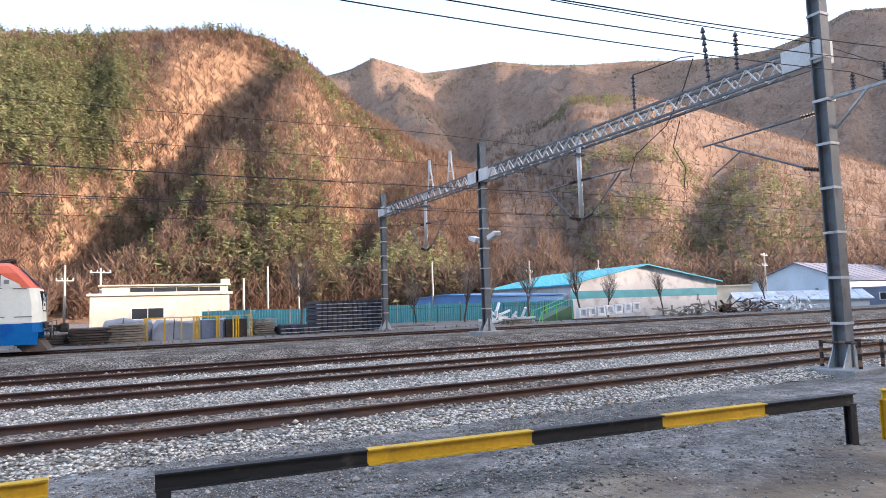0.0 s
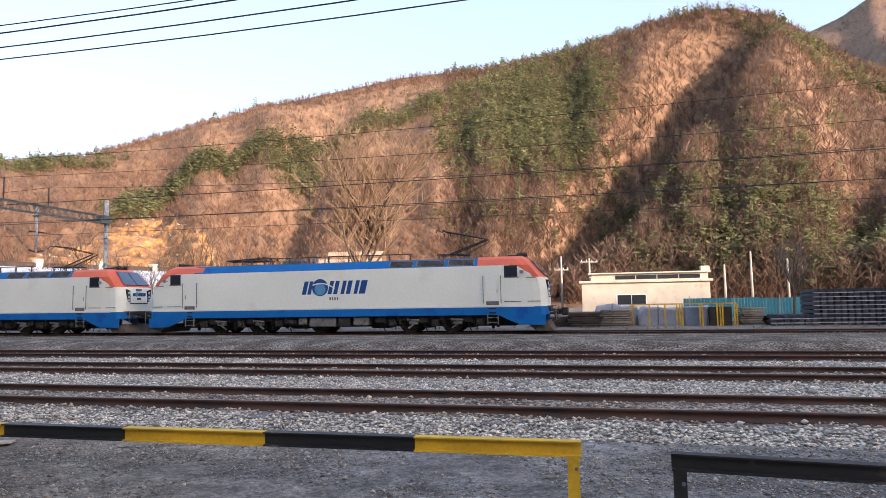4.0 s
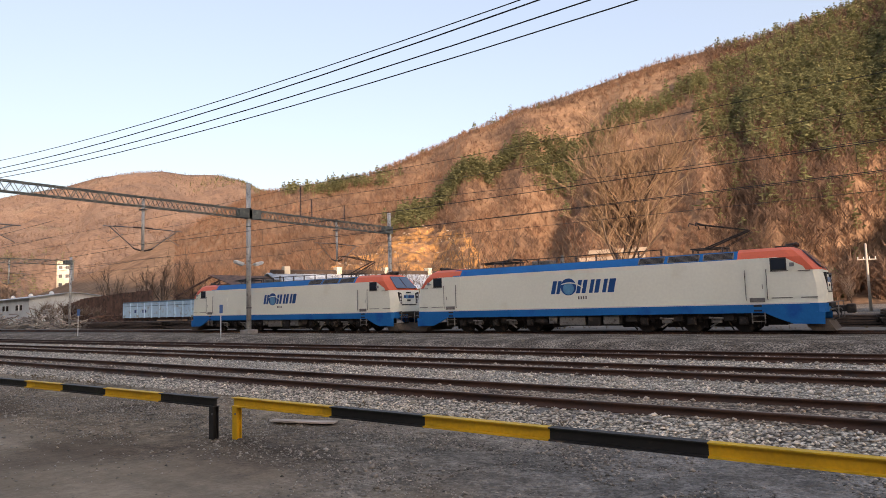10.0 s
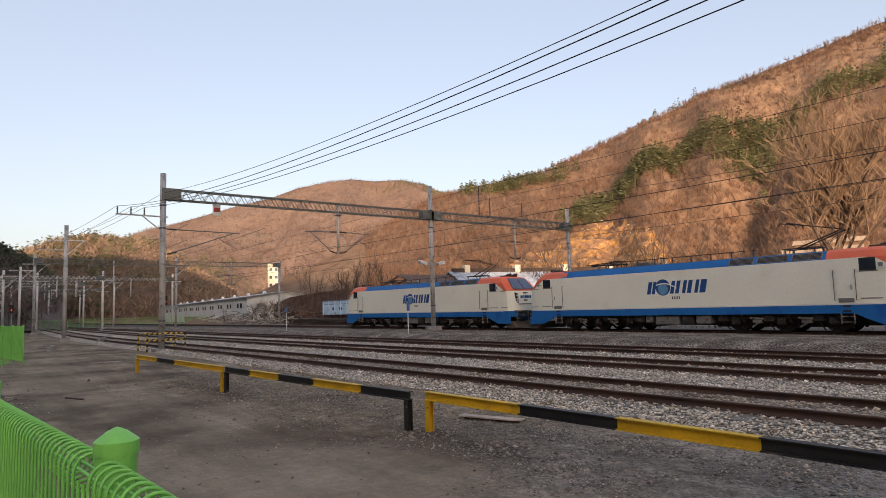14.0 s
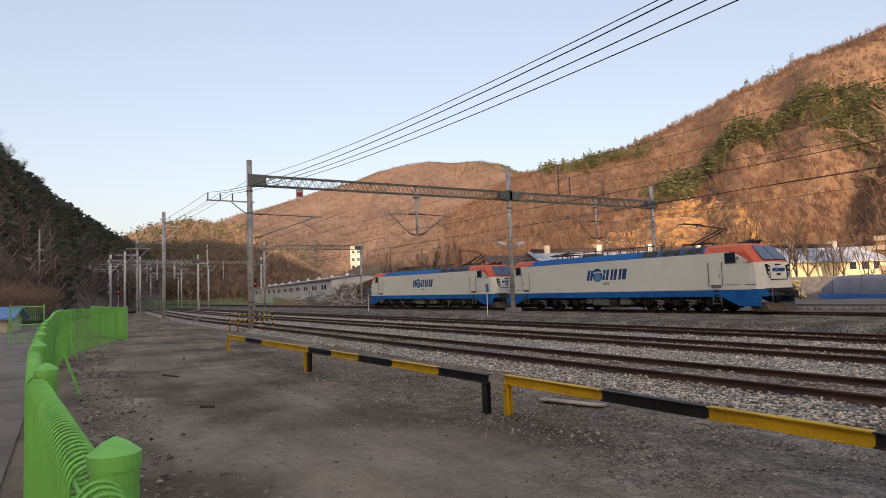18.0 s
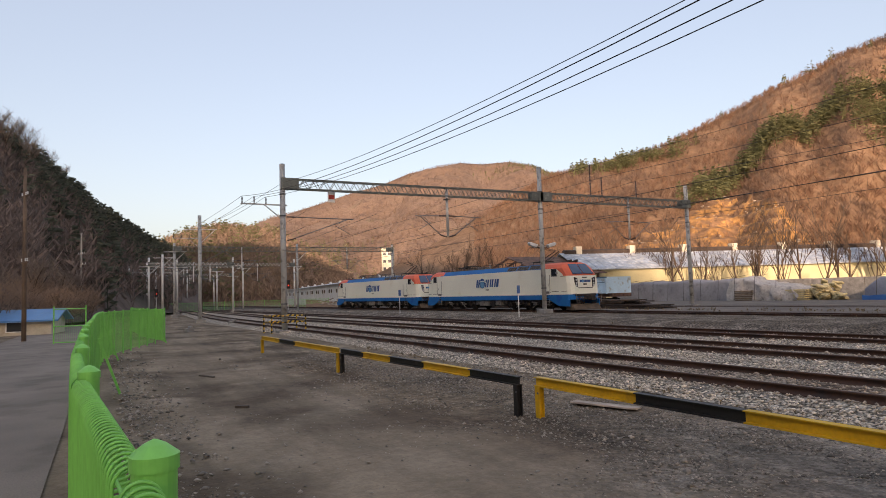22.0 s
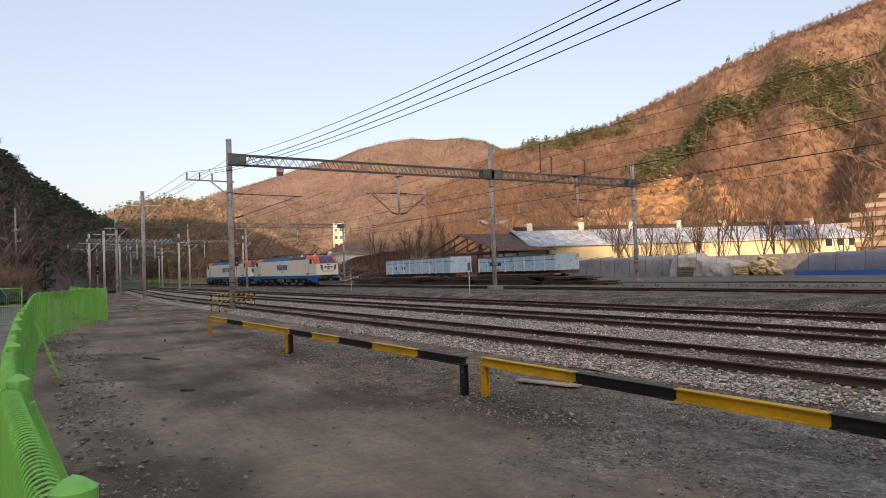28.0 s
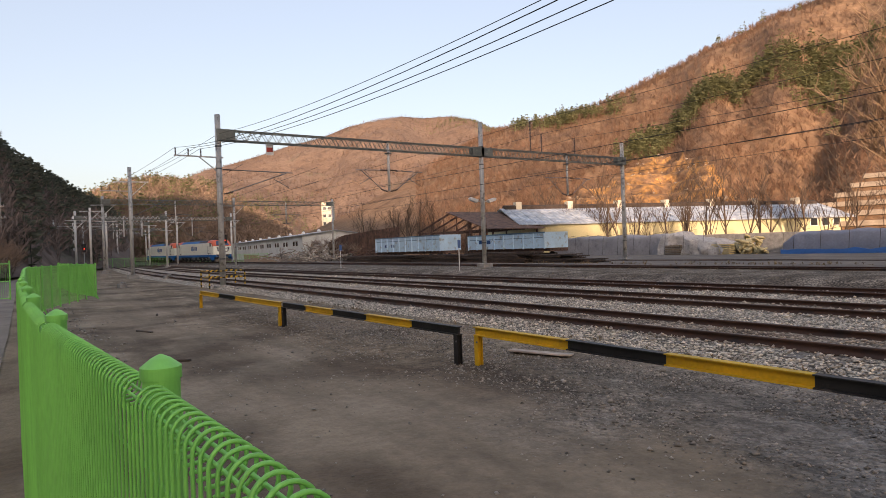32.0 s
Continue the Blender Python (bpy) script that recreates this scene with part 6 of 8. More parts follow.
def building(name, label, at, turn, w, d, h, wall, roof, rise=0.0, over=0.25, windows=(), band=None, kind_roof="gable", ribs=0, category="building"):
    """Walls, roof and openings. Its front looks to -y of its own; the ridge runs along x unless kind_roof is 'front_gable'."""
    b = thing(name, label, category, at, turn)
    for x0, x1, y0, y1 in ((-w / 2, w / 2, -d / 2, -d / 2 + 0.2), (-w / 2, w / 2, d / 2 - 0.2, d / 2), (-w / 2, -w / 2 + 0.2, -d / 2 + 0.201, d / 2 - 0.201), (w / 2 - 0.2, w / 2, -d / 2 + 0.201, d / 2 - 0.201)):
        bm = bmesh.new()
        box(bm, x0, x1, y0, y1, -1.0, h)
        part("wall", bm, wall, b)
    if kind_roof == "flat":
        bm = bmesh.new()
        box(bm, -w / 2 - over, w / 2 + over, -d / 2 - over, d / 2 + over, h + 0.001, h + 0.22, 0.02)
        part("roof", bm, roof, b)
    elif kind_roof == "gable":
        for s in (-1, 1):
            bm = bmesh.new()
            y = s * (d / 2 + over)
            prism(bm, [(y, h - rise * over / (d / 2)), (0, h + rise), (0, h + rise + 0.12), (y, h - rise * over / (d / 2) + 0.12)], -w / 2 - over, w / 2 + over, "x")
            r = part("roof", bm, roof, b)
            for k in range(ribs):
                x = -w / 2 + (k + 0.5) * w / ribs
                bm = bmesh.new()
                bar(bm, (x, y, h + 0.14 - rise * over / (d / 2)), (x, 0, h + rise + 0.14), 0.06, 0.05)
                part("seam", bm, roof, r)
        for s in (-1, 1):
            bm = bmesh.new()
            prism(bm, [(-d / 2 + 0.01, h + 0.001), (d / 2 - 0.01, h + 0.001), (0, h + rise - 0.01)], s * (w / 2 - 0.2), s * w / 2, "x")
            part("gable", bm, wall, b)
    else:
        for s in (-1, 1):
            bm = bmesh.new()
            x = s * (w / 2 + over)
            prism(bm, [(x, h - rise * over / (w / 2)), (0, h + rise), (0, h + rise + 0.12), (x, h - rise * over / (w / 2) + 0.12)], -d / 2 - over, d / 2 + over, "y")
            r = part("roof", bm, roof, b)
            for k in range(ribs):
                y = -d / 2 + (k + 0.5) * d / ribs
                bm = bmesh.new()
                bar(bm, (x, y, h + 0.14 - rise * over / (w / 2)), (0, y, h + rise + 0.14), 0.06, 0.05)
                part("seam", bm, roof, r)
        for s in (-1, 1):
            bm = bmesh.new()
            prism(bm, [(-w / 2 + 0.01, h + 0.001), (w / 2 - 0.01, h + 0.001), (0, h + rise - 0.01)], s * (d / 2 - 0.2), s * d / 2, "y")
            part("gable", bm, wall, b)
    if band:
        z0, z1, m = band
        bm = bmesh.new()
        box(bm, -w / 2 - 0.006, w / 2 + 0.006, -d / 2 - 0.012, -d / 2 - 0.002, z0, z1)
        part("band", bm, m, b)
    for x, z, ww, hh in windows:
        bm = bmesh.new()
        box(bm, x - ww / 2 - 0.07, x + ww / 2 + 0.07, -d / 2 - 0.04, -d / 2 - 0.003, z - 0.07, z + hh + 0.07)
        f = part("window_frame", bm, M_WHITEWALL, b)
        bm = bmesh.new()
        n = max(1, round(ww / 1.1))
        for k in range(n):
            a = x - ww / 2 + ww * k / n
            box(bm, a + 0.03, a + ww / n - 0.03, -d / 2 - 0.055, -d / 2 - 0.041, z, z + hh)
        part("pane", bm, M_DARKGLASS, f)
    return b


def build_buildings():
    b = building("office_building", "sunlit cream flat-roofed building with a strip window", (4.4, 66.0, 0.0), 0, 11.4, 7.0, 2.95, M_CREAMWALL, M_CREAMWALL, kind_roof="flat", windows=[(-1.2, 0.9, 2.6, 0.9)])
    bm = bmesh.new()
    box(bm, -4.8, 5.6, -3.3, 3.3, 3.18, 3.78)
    u = part("upper_storey", bm, M_CREAMWALL, b)
    bm = bmesh.new()
    for k in range(4):
        box(bm, -2.6 + k * 1.9, -0.8 + k * 1.9, -3.34, -3.302, 3.26, 3.64)
    part("strip_window", bm, M_DARKGLASS, u)
    bm = bmesh.new()
    box(bm, -5.1, 5.8, -3.6, 3.5, 3.781, 3.9, 0.02)
    part("upper_roof", bm, M_CREAMWALL, u)
    bm = bmesh.new()
    box(bm, 5.0, 5.75, -3.4, -2.6, 3.9, 4.35, 0.03)
    part("chimney", bm, M_CREAMWALL, u)
    # the warehouse's stained white is darkened: shade on its gable, put into the colour
    building("warehouse", "white warehouse with a turquoise gabled roof", (54.6, 64.8, 0.0), -11.5, 18.0, 26.0, 3.05, mat("weathered_white_wall", (0.58, 0.56, 0.53), 0.7, vary=0.12, size=2.5, fine=6, stain=(0.40, 0.38, 0.35), stain_at=0.58), M_TEALROOF, 1.9, 0.5, band=(1.5, 2.32, M_TEAL), kind_roof="front_gable", ribs=14)
    building("lean_to_shed", "low blue sheet-clad annex beside the warehouse", (38.2, 64.0, 0.0), -2.6, 8.8, 20.0, 2.0, M_BLUEROOF, M_BLUEROOF, 0.35, 0.2)
    building("blue_shed", "pale blue gabled shed with a grey roof", (88.5, 53.0, -0.7), -80, 11.0, 26.0, 3.6, M_PALEBLUE, M_ROOFGREY, 2.2, 0.4, kind_roof="front_gable", ribs=10)
    building("annex", "low annex with a pale blue metal roof", (70.5, 47.5, -1.0), -42, 13.0, 6.0, 1.7, M_WHITEWALL, M_ROOFWHITE, 0.9, 0.4, ribs=10)
    building("warehouse", "long cream warehouse with a grey metal roof", (112.0, 58.0, -0.3), -52, 40.0, 10.0, 2.9, M_CREAMWALL, M_ROOFGREY, 1.8, 0.5, ribs=16, windows=[(-12, 1.0, 2.0, 0.9), (-6, 1.0, 2.0, 0.9)])
    building("flat_house", "sunlit cream flat-roofed house behind the sheds", (78.6, 65.6, -0.9), -50, 11.0, 5.0, 3.5, M_CREAMWALL, M_CREAMWALL, kind_roof="flat", windows=[(-5, 1.4, 1.4, 1.0), (-1, 1.4, 1.4, 1.0), (4, 1.4, 1.4, 1.0)])
    building("small_house", "small white flat-roofed house behind the warehouse", (71.4, 66.4, -0.9), -47, 4.7, 4.0, 5.0, M_WHITEWALL, M_WHITEWALL, kind_roof="flat", windows=[(-1.0, 3.6, 1.4, 0.8)])
    building("container", "dark slate container store", (80.0, 46.0, -0.3), -50, 9.0, 3.0, 2.0, M_TARPBLUE, M_TARPBLUE, kind_roof="flat", over=0.02, windows=[(2.4, 0.7, 0.8, 0.8)], category="container")
    b = building("long_works", "long pale yellow works building with a patched blue-grey metal roof", (-60.0, 78.8, 0.6), 71.5, 51.4, 13.0, 3.55, M_YELLOWALL, M_ROOFMOTTLED, 2.25, 0.5, ribs=40, windows=[(23.0 - k * 2.0, 2.3, 1.2, 1.0) for k in range(3)])
    for k in range(7):
        bm = bmesh.new()
        box(bm, -24 + k * 7.6, -23.2 + k * 7.6, -0.55, 0.55, 5.4, 6.75, 0.03)
        part("roof_vent", bm, M_CREAMWALL, b)
    bm = bmesh.new()
    prism(bm, [(-0.5, 5.55), (0.5, 5.55), (0.5, 6.2), (0, 6.35), (-0.5, 6.2)], -25.6, 25.6, "x")
    part("ridge_vent", bm, M_TIMBER, b, "dark grey ridge vent")
    b = building("long_hall", "long pale grey hall with small paired windows", (-164.5, 54.9, 0), -7, 110.0, 12.0, 4.6, M_GREYWALL, M_ROOFWHITE, 0.8, 0.5, windows=[(-50 + (k // 2) * 8.2 + (k % 2) * 2.4, 2.75, 1.5, 0.85) for k in range(26)])
    for k in range(9):
        bm = bmesh.new()
        bmesh.ops.create_uvsphere(bm, u_segments=10, v_segments=6, radius=0.4, matrix=Matrix.Translation((-48 + k * 12, -1, 5.5)))
        part("roof_ventilator", bm, M_WHITEWALL, b)
    building("apartment_block", "narrow sunlit cream tower beyond the valley", (-240.0, 103.0, 0), 60, 4.6, 5.0, 21.0, M_CREAMWALL, M_CREAMWALL, kind_roof="flat", windows=[(x, z, 1.2, 1.2) for x in (-1.1, 0.9) for z in (12, 15, 18)])
    building("cottage", "white cottage with a blue hipped metal roof", (-55.0, -5.4, -0.25), 82, 5.6, 4.4, 1.05, M_CREAMWALL, M_BLUEROOF, 0.6, 0.5, windows=[(0.6, 0.3, 0.9, 0.6)])
    building("small_shed", "small white shed with a blue metal roof", (-36.0, -5.5, -0.25), 80, 1.5, 1.6, 0.72, M_WHITEWALL, M_BLUEROOF, 0.4, 0.3)


build_buildings()


def build_teal_wall():
    f = thing("sheet_fence", "turquoise corrugated sheet fence along the stores", "fence")
    bm = bmesh.new()
    xs = np.linspace(0, 1.0, 21)
    pts = [(x, 0.025 * math.sin(k * math.pi / 2)) for k, x in enumerate(xs)]
    prism(bm, pts + [(x, y + 0.012) for x, y in reversed(pts)], -0.4, 1.42, "z")
    first = part("sheet", bm, M_TEAL, f)
    first.matrix_basis = pose(6.0, 48.4, 0)
    for k in range(1, 33):
        again(first, f, pose(6.0 + 1.0 * k, 48.4 + random.uniform(-0.02, 0.02), random.uniform(-0.05, 0.03)))
    for k in range(12):
        bm = bmesh.new()
        x = 6.4 + k * 2.9
        rod(bm, (x, 48.2, -0.3), (x, 48.2, 1.6), 0.04, n=6)
        part("post", bm, M_POLEWOOD, f)


build_teal_wall()


def tied_sleepers(x, y, cols, rows, label):
    s = thing("sleeper_stack", label, "stack", at=(x, y, -0.05))
    bm = bmesh.new()
    prism(bm, [(-0.135, 0), (0.135, 0), (0.09, 0.17), (-0.09, 0.17)], -1.2, 1.2, "y")
    first = None
    for r in range(rows):
        for c in range(cols - (r % 3 == 2 and rows < 6)):
            m = pose(c * 0.31 + random.uniform(-0.015, 0.015), random.uniform(-0.05, 0.05), r * 0.215)
            if first is None:
                first = part("concrete_sleeper", bm, M_CSLEEP, s)
                first.matrix_basis = m
            else:
                again(first, s, m)
        if r < rows - 1:
            for yy in (-1.13, 0.9):
                bm2 = bmesh.new()
                box(bm2, -0.15, (cols - 1) * 0.31 + 0.15, yy - 0.1, yy + 0.04, r * 0.215 + 0.171, r * 0.215 + 0.214)
                part("batten", bm2, M_BATTEN, s)


tied_sleepers(10.95, 37.6, 13, 9, "tall stack of dark concrete sleepers with timber battens")
tied_sleepers(8.75, 37.0, 7, 3, "low stack of concrete sleepers")


def plank_pile(x, y, w, layers, label, m, long=2.4, z=0.0, turn=0):
    s = thing("timber_pile", label, "pile", at=(x, y, z), turn=turn, group="timber piles")
    bm = bmesh.new()
    box(bm, -w / 2, w / 2, -0.11, 0.11, 0, 0.085, 0.008)
    first = None
    for r in range(layers):
        for c in range(max(2, int(long / 0.3))):
            slip = 0.12 if w < 4 else 1.1
            mm = pose(random.uniform(-slip, slip), -long / 2 + 0.15 + c * 0.3, r * 0.12, 0, 0, random.uniform(-2, 2))
            if first is None:
                first = part("plank", bm, m, s)
                first.matrix_basis = mm
            else:
                again(first, s, mm)


plank_pile(1.0, 36.4, 1.5, 8, "pile of grey weathered planks", M_PALLET)
plank_pile(-0.6, 36.6, 1.7, 7, "pile of dark old timbers", M_TIMBER)
plank_pile(8.0, 37.6, 1.1, 8, "pile of brown weathered planks", M_PALLET, 1.6)
plank_pile(-2.6, 37.0, 2.0, 5, "low pile of dark old timbers", M_TIMBER)
plank_pile(24.0, 36.2, 1.6, 3, "low pile of pale planks beside the siding", M_PALLET)
plank_pile(-46.5, 36.9, 9.0, 8, "long pile of dark rusty rails and timbers", M_TIMBER, 2.6)
plank_pile(-56.0, 36.9, 9.0, 7, "long pile of dark rusty rails and timbers", M_TIMBER, 2.2)
plank_pile(-66.0, 37.0, 9.5, 7, "long pile of dark rusty rails and timbers", M_TIMBER, 2.4)
plank_pile(-75.5, 37.2, 8.5, 7, "long pile of dark rusty rails and timbers", M_TIMBER, 2.4)
plank_pile(-41.0, 37.6, 6.0, 6, "ragged pile of dark rusty rails beside the wagon", M_TIMBER, 2.4)
plank_pile(-38.0, 36.9, 6.0, 3, "low pile of dark rails beside the gantry pole", M_TIMBER, 2.0)


def tarp_heap(x0, x1, y, h, deep, material, label, hem=None, seed=0, slump=0.0, ruck=1.0):
    """A covered heap: draped sheet over an uneven pile."""
    nx, nv = max(14, int((x1 - x0) * 2.6)), 33
    v = []
    for i in range(nx):
        u = i / (nx - 1)
        x = x0 + (x1 - x0) * u
        top = h * (0.93 + 0.1 * noise.noise((x * 0.35, seed, 0)) + 0.05 * noise.noise((x * 1.4, seed, 4))) * min(1, 9 * u + 0.55, 9 * (1 - u) + 0.55) * (1 - slump * u ** 1.5)
        for k in range(nv):
            a = k / (nv - 1)
            if a < 0.4:
                yy, z = -deep / 2 - 0.25 * (1 - a / 0.4), top * a / 0.4 * 0.97
            elif a < 0.6:
                yy, z = -deep / 2 + deep * (a - 0.4) / 0.2, top * (0.97 + 0.05 * math.sin((a - 0.4) / 0.2 * math.pi))
            else:
                yy, z = deep / 2 + 0.2 * (a - 0.6) / 0.4, top * (1 - (a - 0.6) / 0.4) * 0.97
            fold = 0.16 * noise.noise((x * 1.3, a * 3, seed + 9)) + 0.09 * noise.noise((x * 4, a * 4, seed + 5))
            fold = fold * ruck + (ruck - 1) * 0.12 * math.sin(x * 5 + a * 9 + 3 * noise.noise((x, a * 2, seed)))
            v.append((x, y + yy + fold - slump * 0.7 * (1 - abs(a - 0.2) * 2) * u, max(z + fold * 0.7, -0.1) - 0.05))
    t = thing("covered_heap", label, "covered heap", group="covered heaps")
    o = sheet("tarpaulin", v, grid_faces(nx, nv)[:, ::-1], material, True)
    o.parent = t
    if hem:
        bm = bmesh.new()
        n = 40
        tops = [(x0 + (x1 - x0) * k / n, 0.4 + 0.2 * noise.noise((k * 0.5, 3, seed))) for k in range(n + 1)]
        prism(bm, [(x0, 0.0), (x1, 0.0)] + tops[::-1], y - deep / 2 - 0.5, y - deep / 2 - 0.42, "y")
        part("hem", bm, hem, t, "bright blue lower sheet")
    for k in range(int((x1 - x0) / 2.2)):
        x = x0 + 1.0 + k * 2.2
        bm = bmesh.new()
        v2, f2 = tube([(x, y - deep / 2 - 0.36, 0.05), (x + 0.05, y - deep / 2 - 0.16, h * 0.93), (x + 0.1, y, h * 1.03)], 0.02, 4)
        vv = [bm.verts.new(p) for p in v2]
        for q in f2:
            bm.faces.new([vv[i] for i in q])
        part("tie_rope", bm, M_BLACK, t)


tarp_heap(-66.0, -43.0, 58.0, 2.35, 4.0, M_TARP, "long heap under grey tarpaulins tied with ropes", None, 1)
tarp_heap(-43.6, -36.0, 56.9, 2.45, 3.6, M_TARPPALE, "slumped heap under a rumpled pale grey tarpaulin", None, 4, 0.55, 2.2)
tarp_heap(-30.6, -9.0, 57.5, 2.05, 4.5, M_TARPBLUE, "long heap under slate blue tarpaulins", M_TARPHEM, 7)
tarp_heap(2.2, 6.2, 38.0, 1.15, 2.0, M_TARP, "store heap under a blue grey tarpaulin behind the yellow rack", None, 12)
tarp_heap(-0.2, 2.4, 38.8, 1.2, 2.0, M_TARP, "store heap under a pale grey tarpaulin", None, 13)


def build_stores():
    w = thing("retaining_wall", "long low grey retaining wall behind the covered heaps", "wall", kind="structure")
    for k in range(12):
        bm = bmesh.new()
        box(bm, -74 + k * 5.0, -69.04 + k * 5.0, 61.5, 62.0, -0.3, 2.15 - 0.03 * k, 0.02)
        part("wall_panel", bm, M_CONC, w)
    rng = np.random.default_rng(3)
    s = thing("sack_heap", "heap of pale yellow sacks on pallets", "sacks", at=(-34.0, 56.0, 0))
    first = None
    for k in range(44):
        m = Matrix.Translation((rng.normal(0, 0.8), rng.normal(0, 0.4), 0.15 + abs(rng.normal(0, 0.62)))) @ Euler((rng.normal(0, 0.4), rng.normal(0, 0.4), rng.uniform(0, 3))).to_matrix().to_4x4()
        if first is None:
            bm = bmesh.new()
            box(bm, -0.42, 0.42, -0.26, 0.26, -0.1, 0.1, 0.07)
            first = part("sack", bm, M_SACK, s)
            first.matrix_basis = m
        else:
            again(first, s, m)
    for x, y in ((-36.4, 55.4), (-41.5, 55.2)):
        p = thing("pallet_stack", "short stack of pale yellow pallets", "pallets", at=(x, y, 0), group="pallet stacks")
        for k in range(6):
            bm = bmesh.new()
            box(bm, -0.9, 0.9, -0.6, 0.6, 0.01 + k * 0.17, 0.13 + k * 0.17, 0.01)
            part("pallet", bm, M_SACK if x > -40 else M_PALLET, p)
    # wagons on the back siding
    for x0, x1, h in ((-76.0, -60.4, 2.95), (-55.0, -43.2, 2.6)):
        w = thing("open_wagon", "pale blue high-sided open goods wagon, rust below", "wagon", at=(x0, 40.5, 0.05), group="goods wagons")
        L = x1 - x0
        bm = bmesh.new()
        box(bm, 0, L, -1.4, -1.3, 1.15, h)
        box(bm, 0, L, 1.3, 1.4, 1.15, h)
        box(bm, 0, 0.1, -1.299, 1.299, 1.15, h)
        box(bm, L - 0.1, L, -1.299, 1.299, 1.15, h)
        box(bm, 0.1, L - 0.1, -1.299, 1.299, 1.15, 1.3)
        body = part("body", bm, M_WAGON, w)
        n = int(L / 1.45)
        for k in range(n + 1):
            bm = bmesh.new()
            box(bm, k * (L - 0.12) / n, k * (L - 0.12) / n + 0.12, -1.5, -1.402, 1.1, h - 0.1)
            part("rib", bm, M_WAGON, body)
        bm = bmesh.new()
        box(bm, -0.02, L + 0.02, -1.46, -1.405, h - 0.1, h + 0.02)
        box(bm, 0.3, L - 0.3, -1.425, -1.402, h - 0.52, h - 0.46)
        part("top_rail", bm, mat("wagon_blue_line", (0.12, 0.25, 0.36), 0.5, vary=0.2), body)
        for a, b in ((L * 0.16, L * 0.2), (L * 0.27, L * 0.32)):
            bm = bmesh.new()
            box(bm, a, b, -1.412, -1.401, 1.7, 2.05)
            part("marking", bm, M_LOGO, body)
        bm = bmesh.new()
        box(bm, -0.3, L + 0.3, -1.1, 1.1, 0.85, 1.148)
        u = part("underframe", bm, M_RUSTY, w)
        for x in (1.4, 3.1, L - 3.1, L - 1.4):
            bm = bmesh.new()
            for s in (-1, 1):
                rod(bm, (x, s * 0.68, 0.42), (x, s * 0.82, 0.42), 0.42, n=18)
            rod(bm, (x, -0.9, 0.42), (x, 0.9, 0.42), 0.08, n=8)
            part("wheelset", bm, M_UNDER, w)
        for x in (2.25, L - 2.25):
            for s in (-1, 1):
                bm = bmesh.new()
                box(bm, x - 1.2, x + 1.2, s * 0.98 - 0.08, s * 0.98 + 0.08, 0.35, 0.7, 0.03)
                part("bogie_side", bm, M_UNDER, w)
    t = thing("track", "rusty back siding under the goods wagons", "railway track", group="railway tracks", kind="structure")
    for s in (-0.7525, 0.7525):
        swept("rail", RAIL_SHAPE, [(x, 40.5 + s) for x in np.linspace(-120, 20, 30)], 0.05, M_RAIL, t)
    # rusty open shed
    s = thing("open_shed", "rusty brown open steel shed with a pitched roof", "shed")
    for x in (-76, -73, -70, -67, -64, -61):
        for y in (46, 54):
            bm = bmesh.new()
            bar(bm, (x, y, -0.2), (x, y, 4.0), 0.2, 0.2)
            part("frame_post", bm, M_RUSTY, s)
    for k in range(5):
        bm = bmesh.new()
        y = 46 + k * 2
        bar(bm, (-76.6, y, 3.6), (-68.5, y, 5.9), 0.14, 0.2)
        bar(bm, (-68.5, y, 5.9), (-60.4, y, 3.6), 0.14, 0.2)
        bar(bm, (-76, y, 3.5), (-61, y, 3.5), 0.12, 0.14)
        for x in (-73, -70, -67, -64):
            bar(bm, (x, y, 3.5), (x, y, 5.9 - abs(x + 68.5) * 0.284), 0.08, 0.08)
        part("roof_truss", bm, M_RUSTY, s)
    for sx, a, b in ((1, -68.5, -60.0),):
        bm = bmesh.new()
        prism(bm, [(a, 3.5 if sx < 0 else 6.0), (b, 6.0 if sx < 0 else 3.5), (b, 6.08 if sx < 0 else 3.58), (a, 3.58 if sx < 0 else 6.08)], 45.4, 54.6, "y")
        part("roof_sheet", bm, M_RUSTY, s)
    w = thing("plank_wall", "long brown rusty sheet wall beside the shed", "wall", kind="structure")
    for k in range(24):
        bm = bmesh.new()
        box(bm, -100 + k * 1.0, -99.06 + k * 1.0, 42.7 + random.uniform(0, 0.05), 42.82, -0.3, 3.9 + 0.03 * k + random.uniform(-0.06, 0.06) - (0.12 * max(0, 6 - k)))
        part("sheet", bm, M_RUSTY, w)
    # scrap of tangled bars
    for n_, (cx, cy, w_, h_, cnt) in enumerate(((-97, 39.5, 17, 3.0, 260), (-82, 41.3, 9, 2.0, 90), (-116, 40.5, 16, 2.3, 150))):
        bm = bmesh.new()
        for k in range(cnt):
            u = rng.uniform(-1, 1)
            z = abs(rng.normal(0, 0.5)) * h_ * (1 - abs(u) * 0.6)
            p = Vector((cx + u * w_ / 2, cy + rng.normal(0, 1.2), max(z, 0.05)))
            d = Vector((rng.normal(0, 1), rng.normal(0, 0.7), rng.normal(0, 0.35))).normalized() * rng.uniform(0.7, 2.0)
            q = p + d
            q.z = max(q.z, 0.05)
            rod(bm, p, q, rng.uniform(0.04, 0.11), n=5)
        tagged(new("scrap_heap", mesh_of("scrap_heap", bm, M_SCRAP if n_ != 1 else M_RUSTY)), "tangled heap of grey and rusty scrap bars", "scrap", group="scrap heaps", kind="stuff")
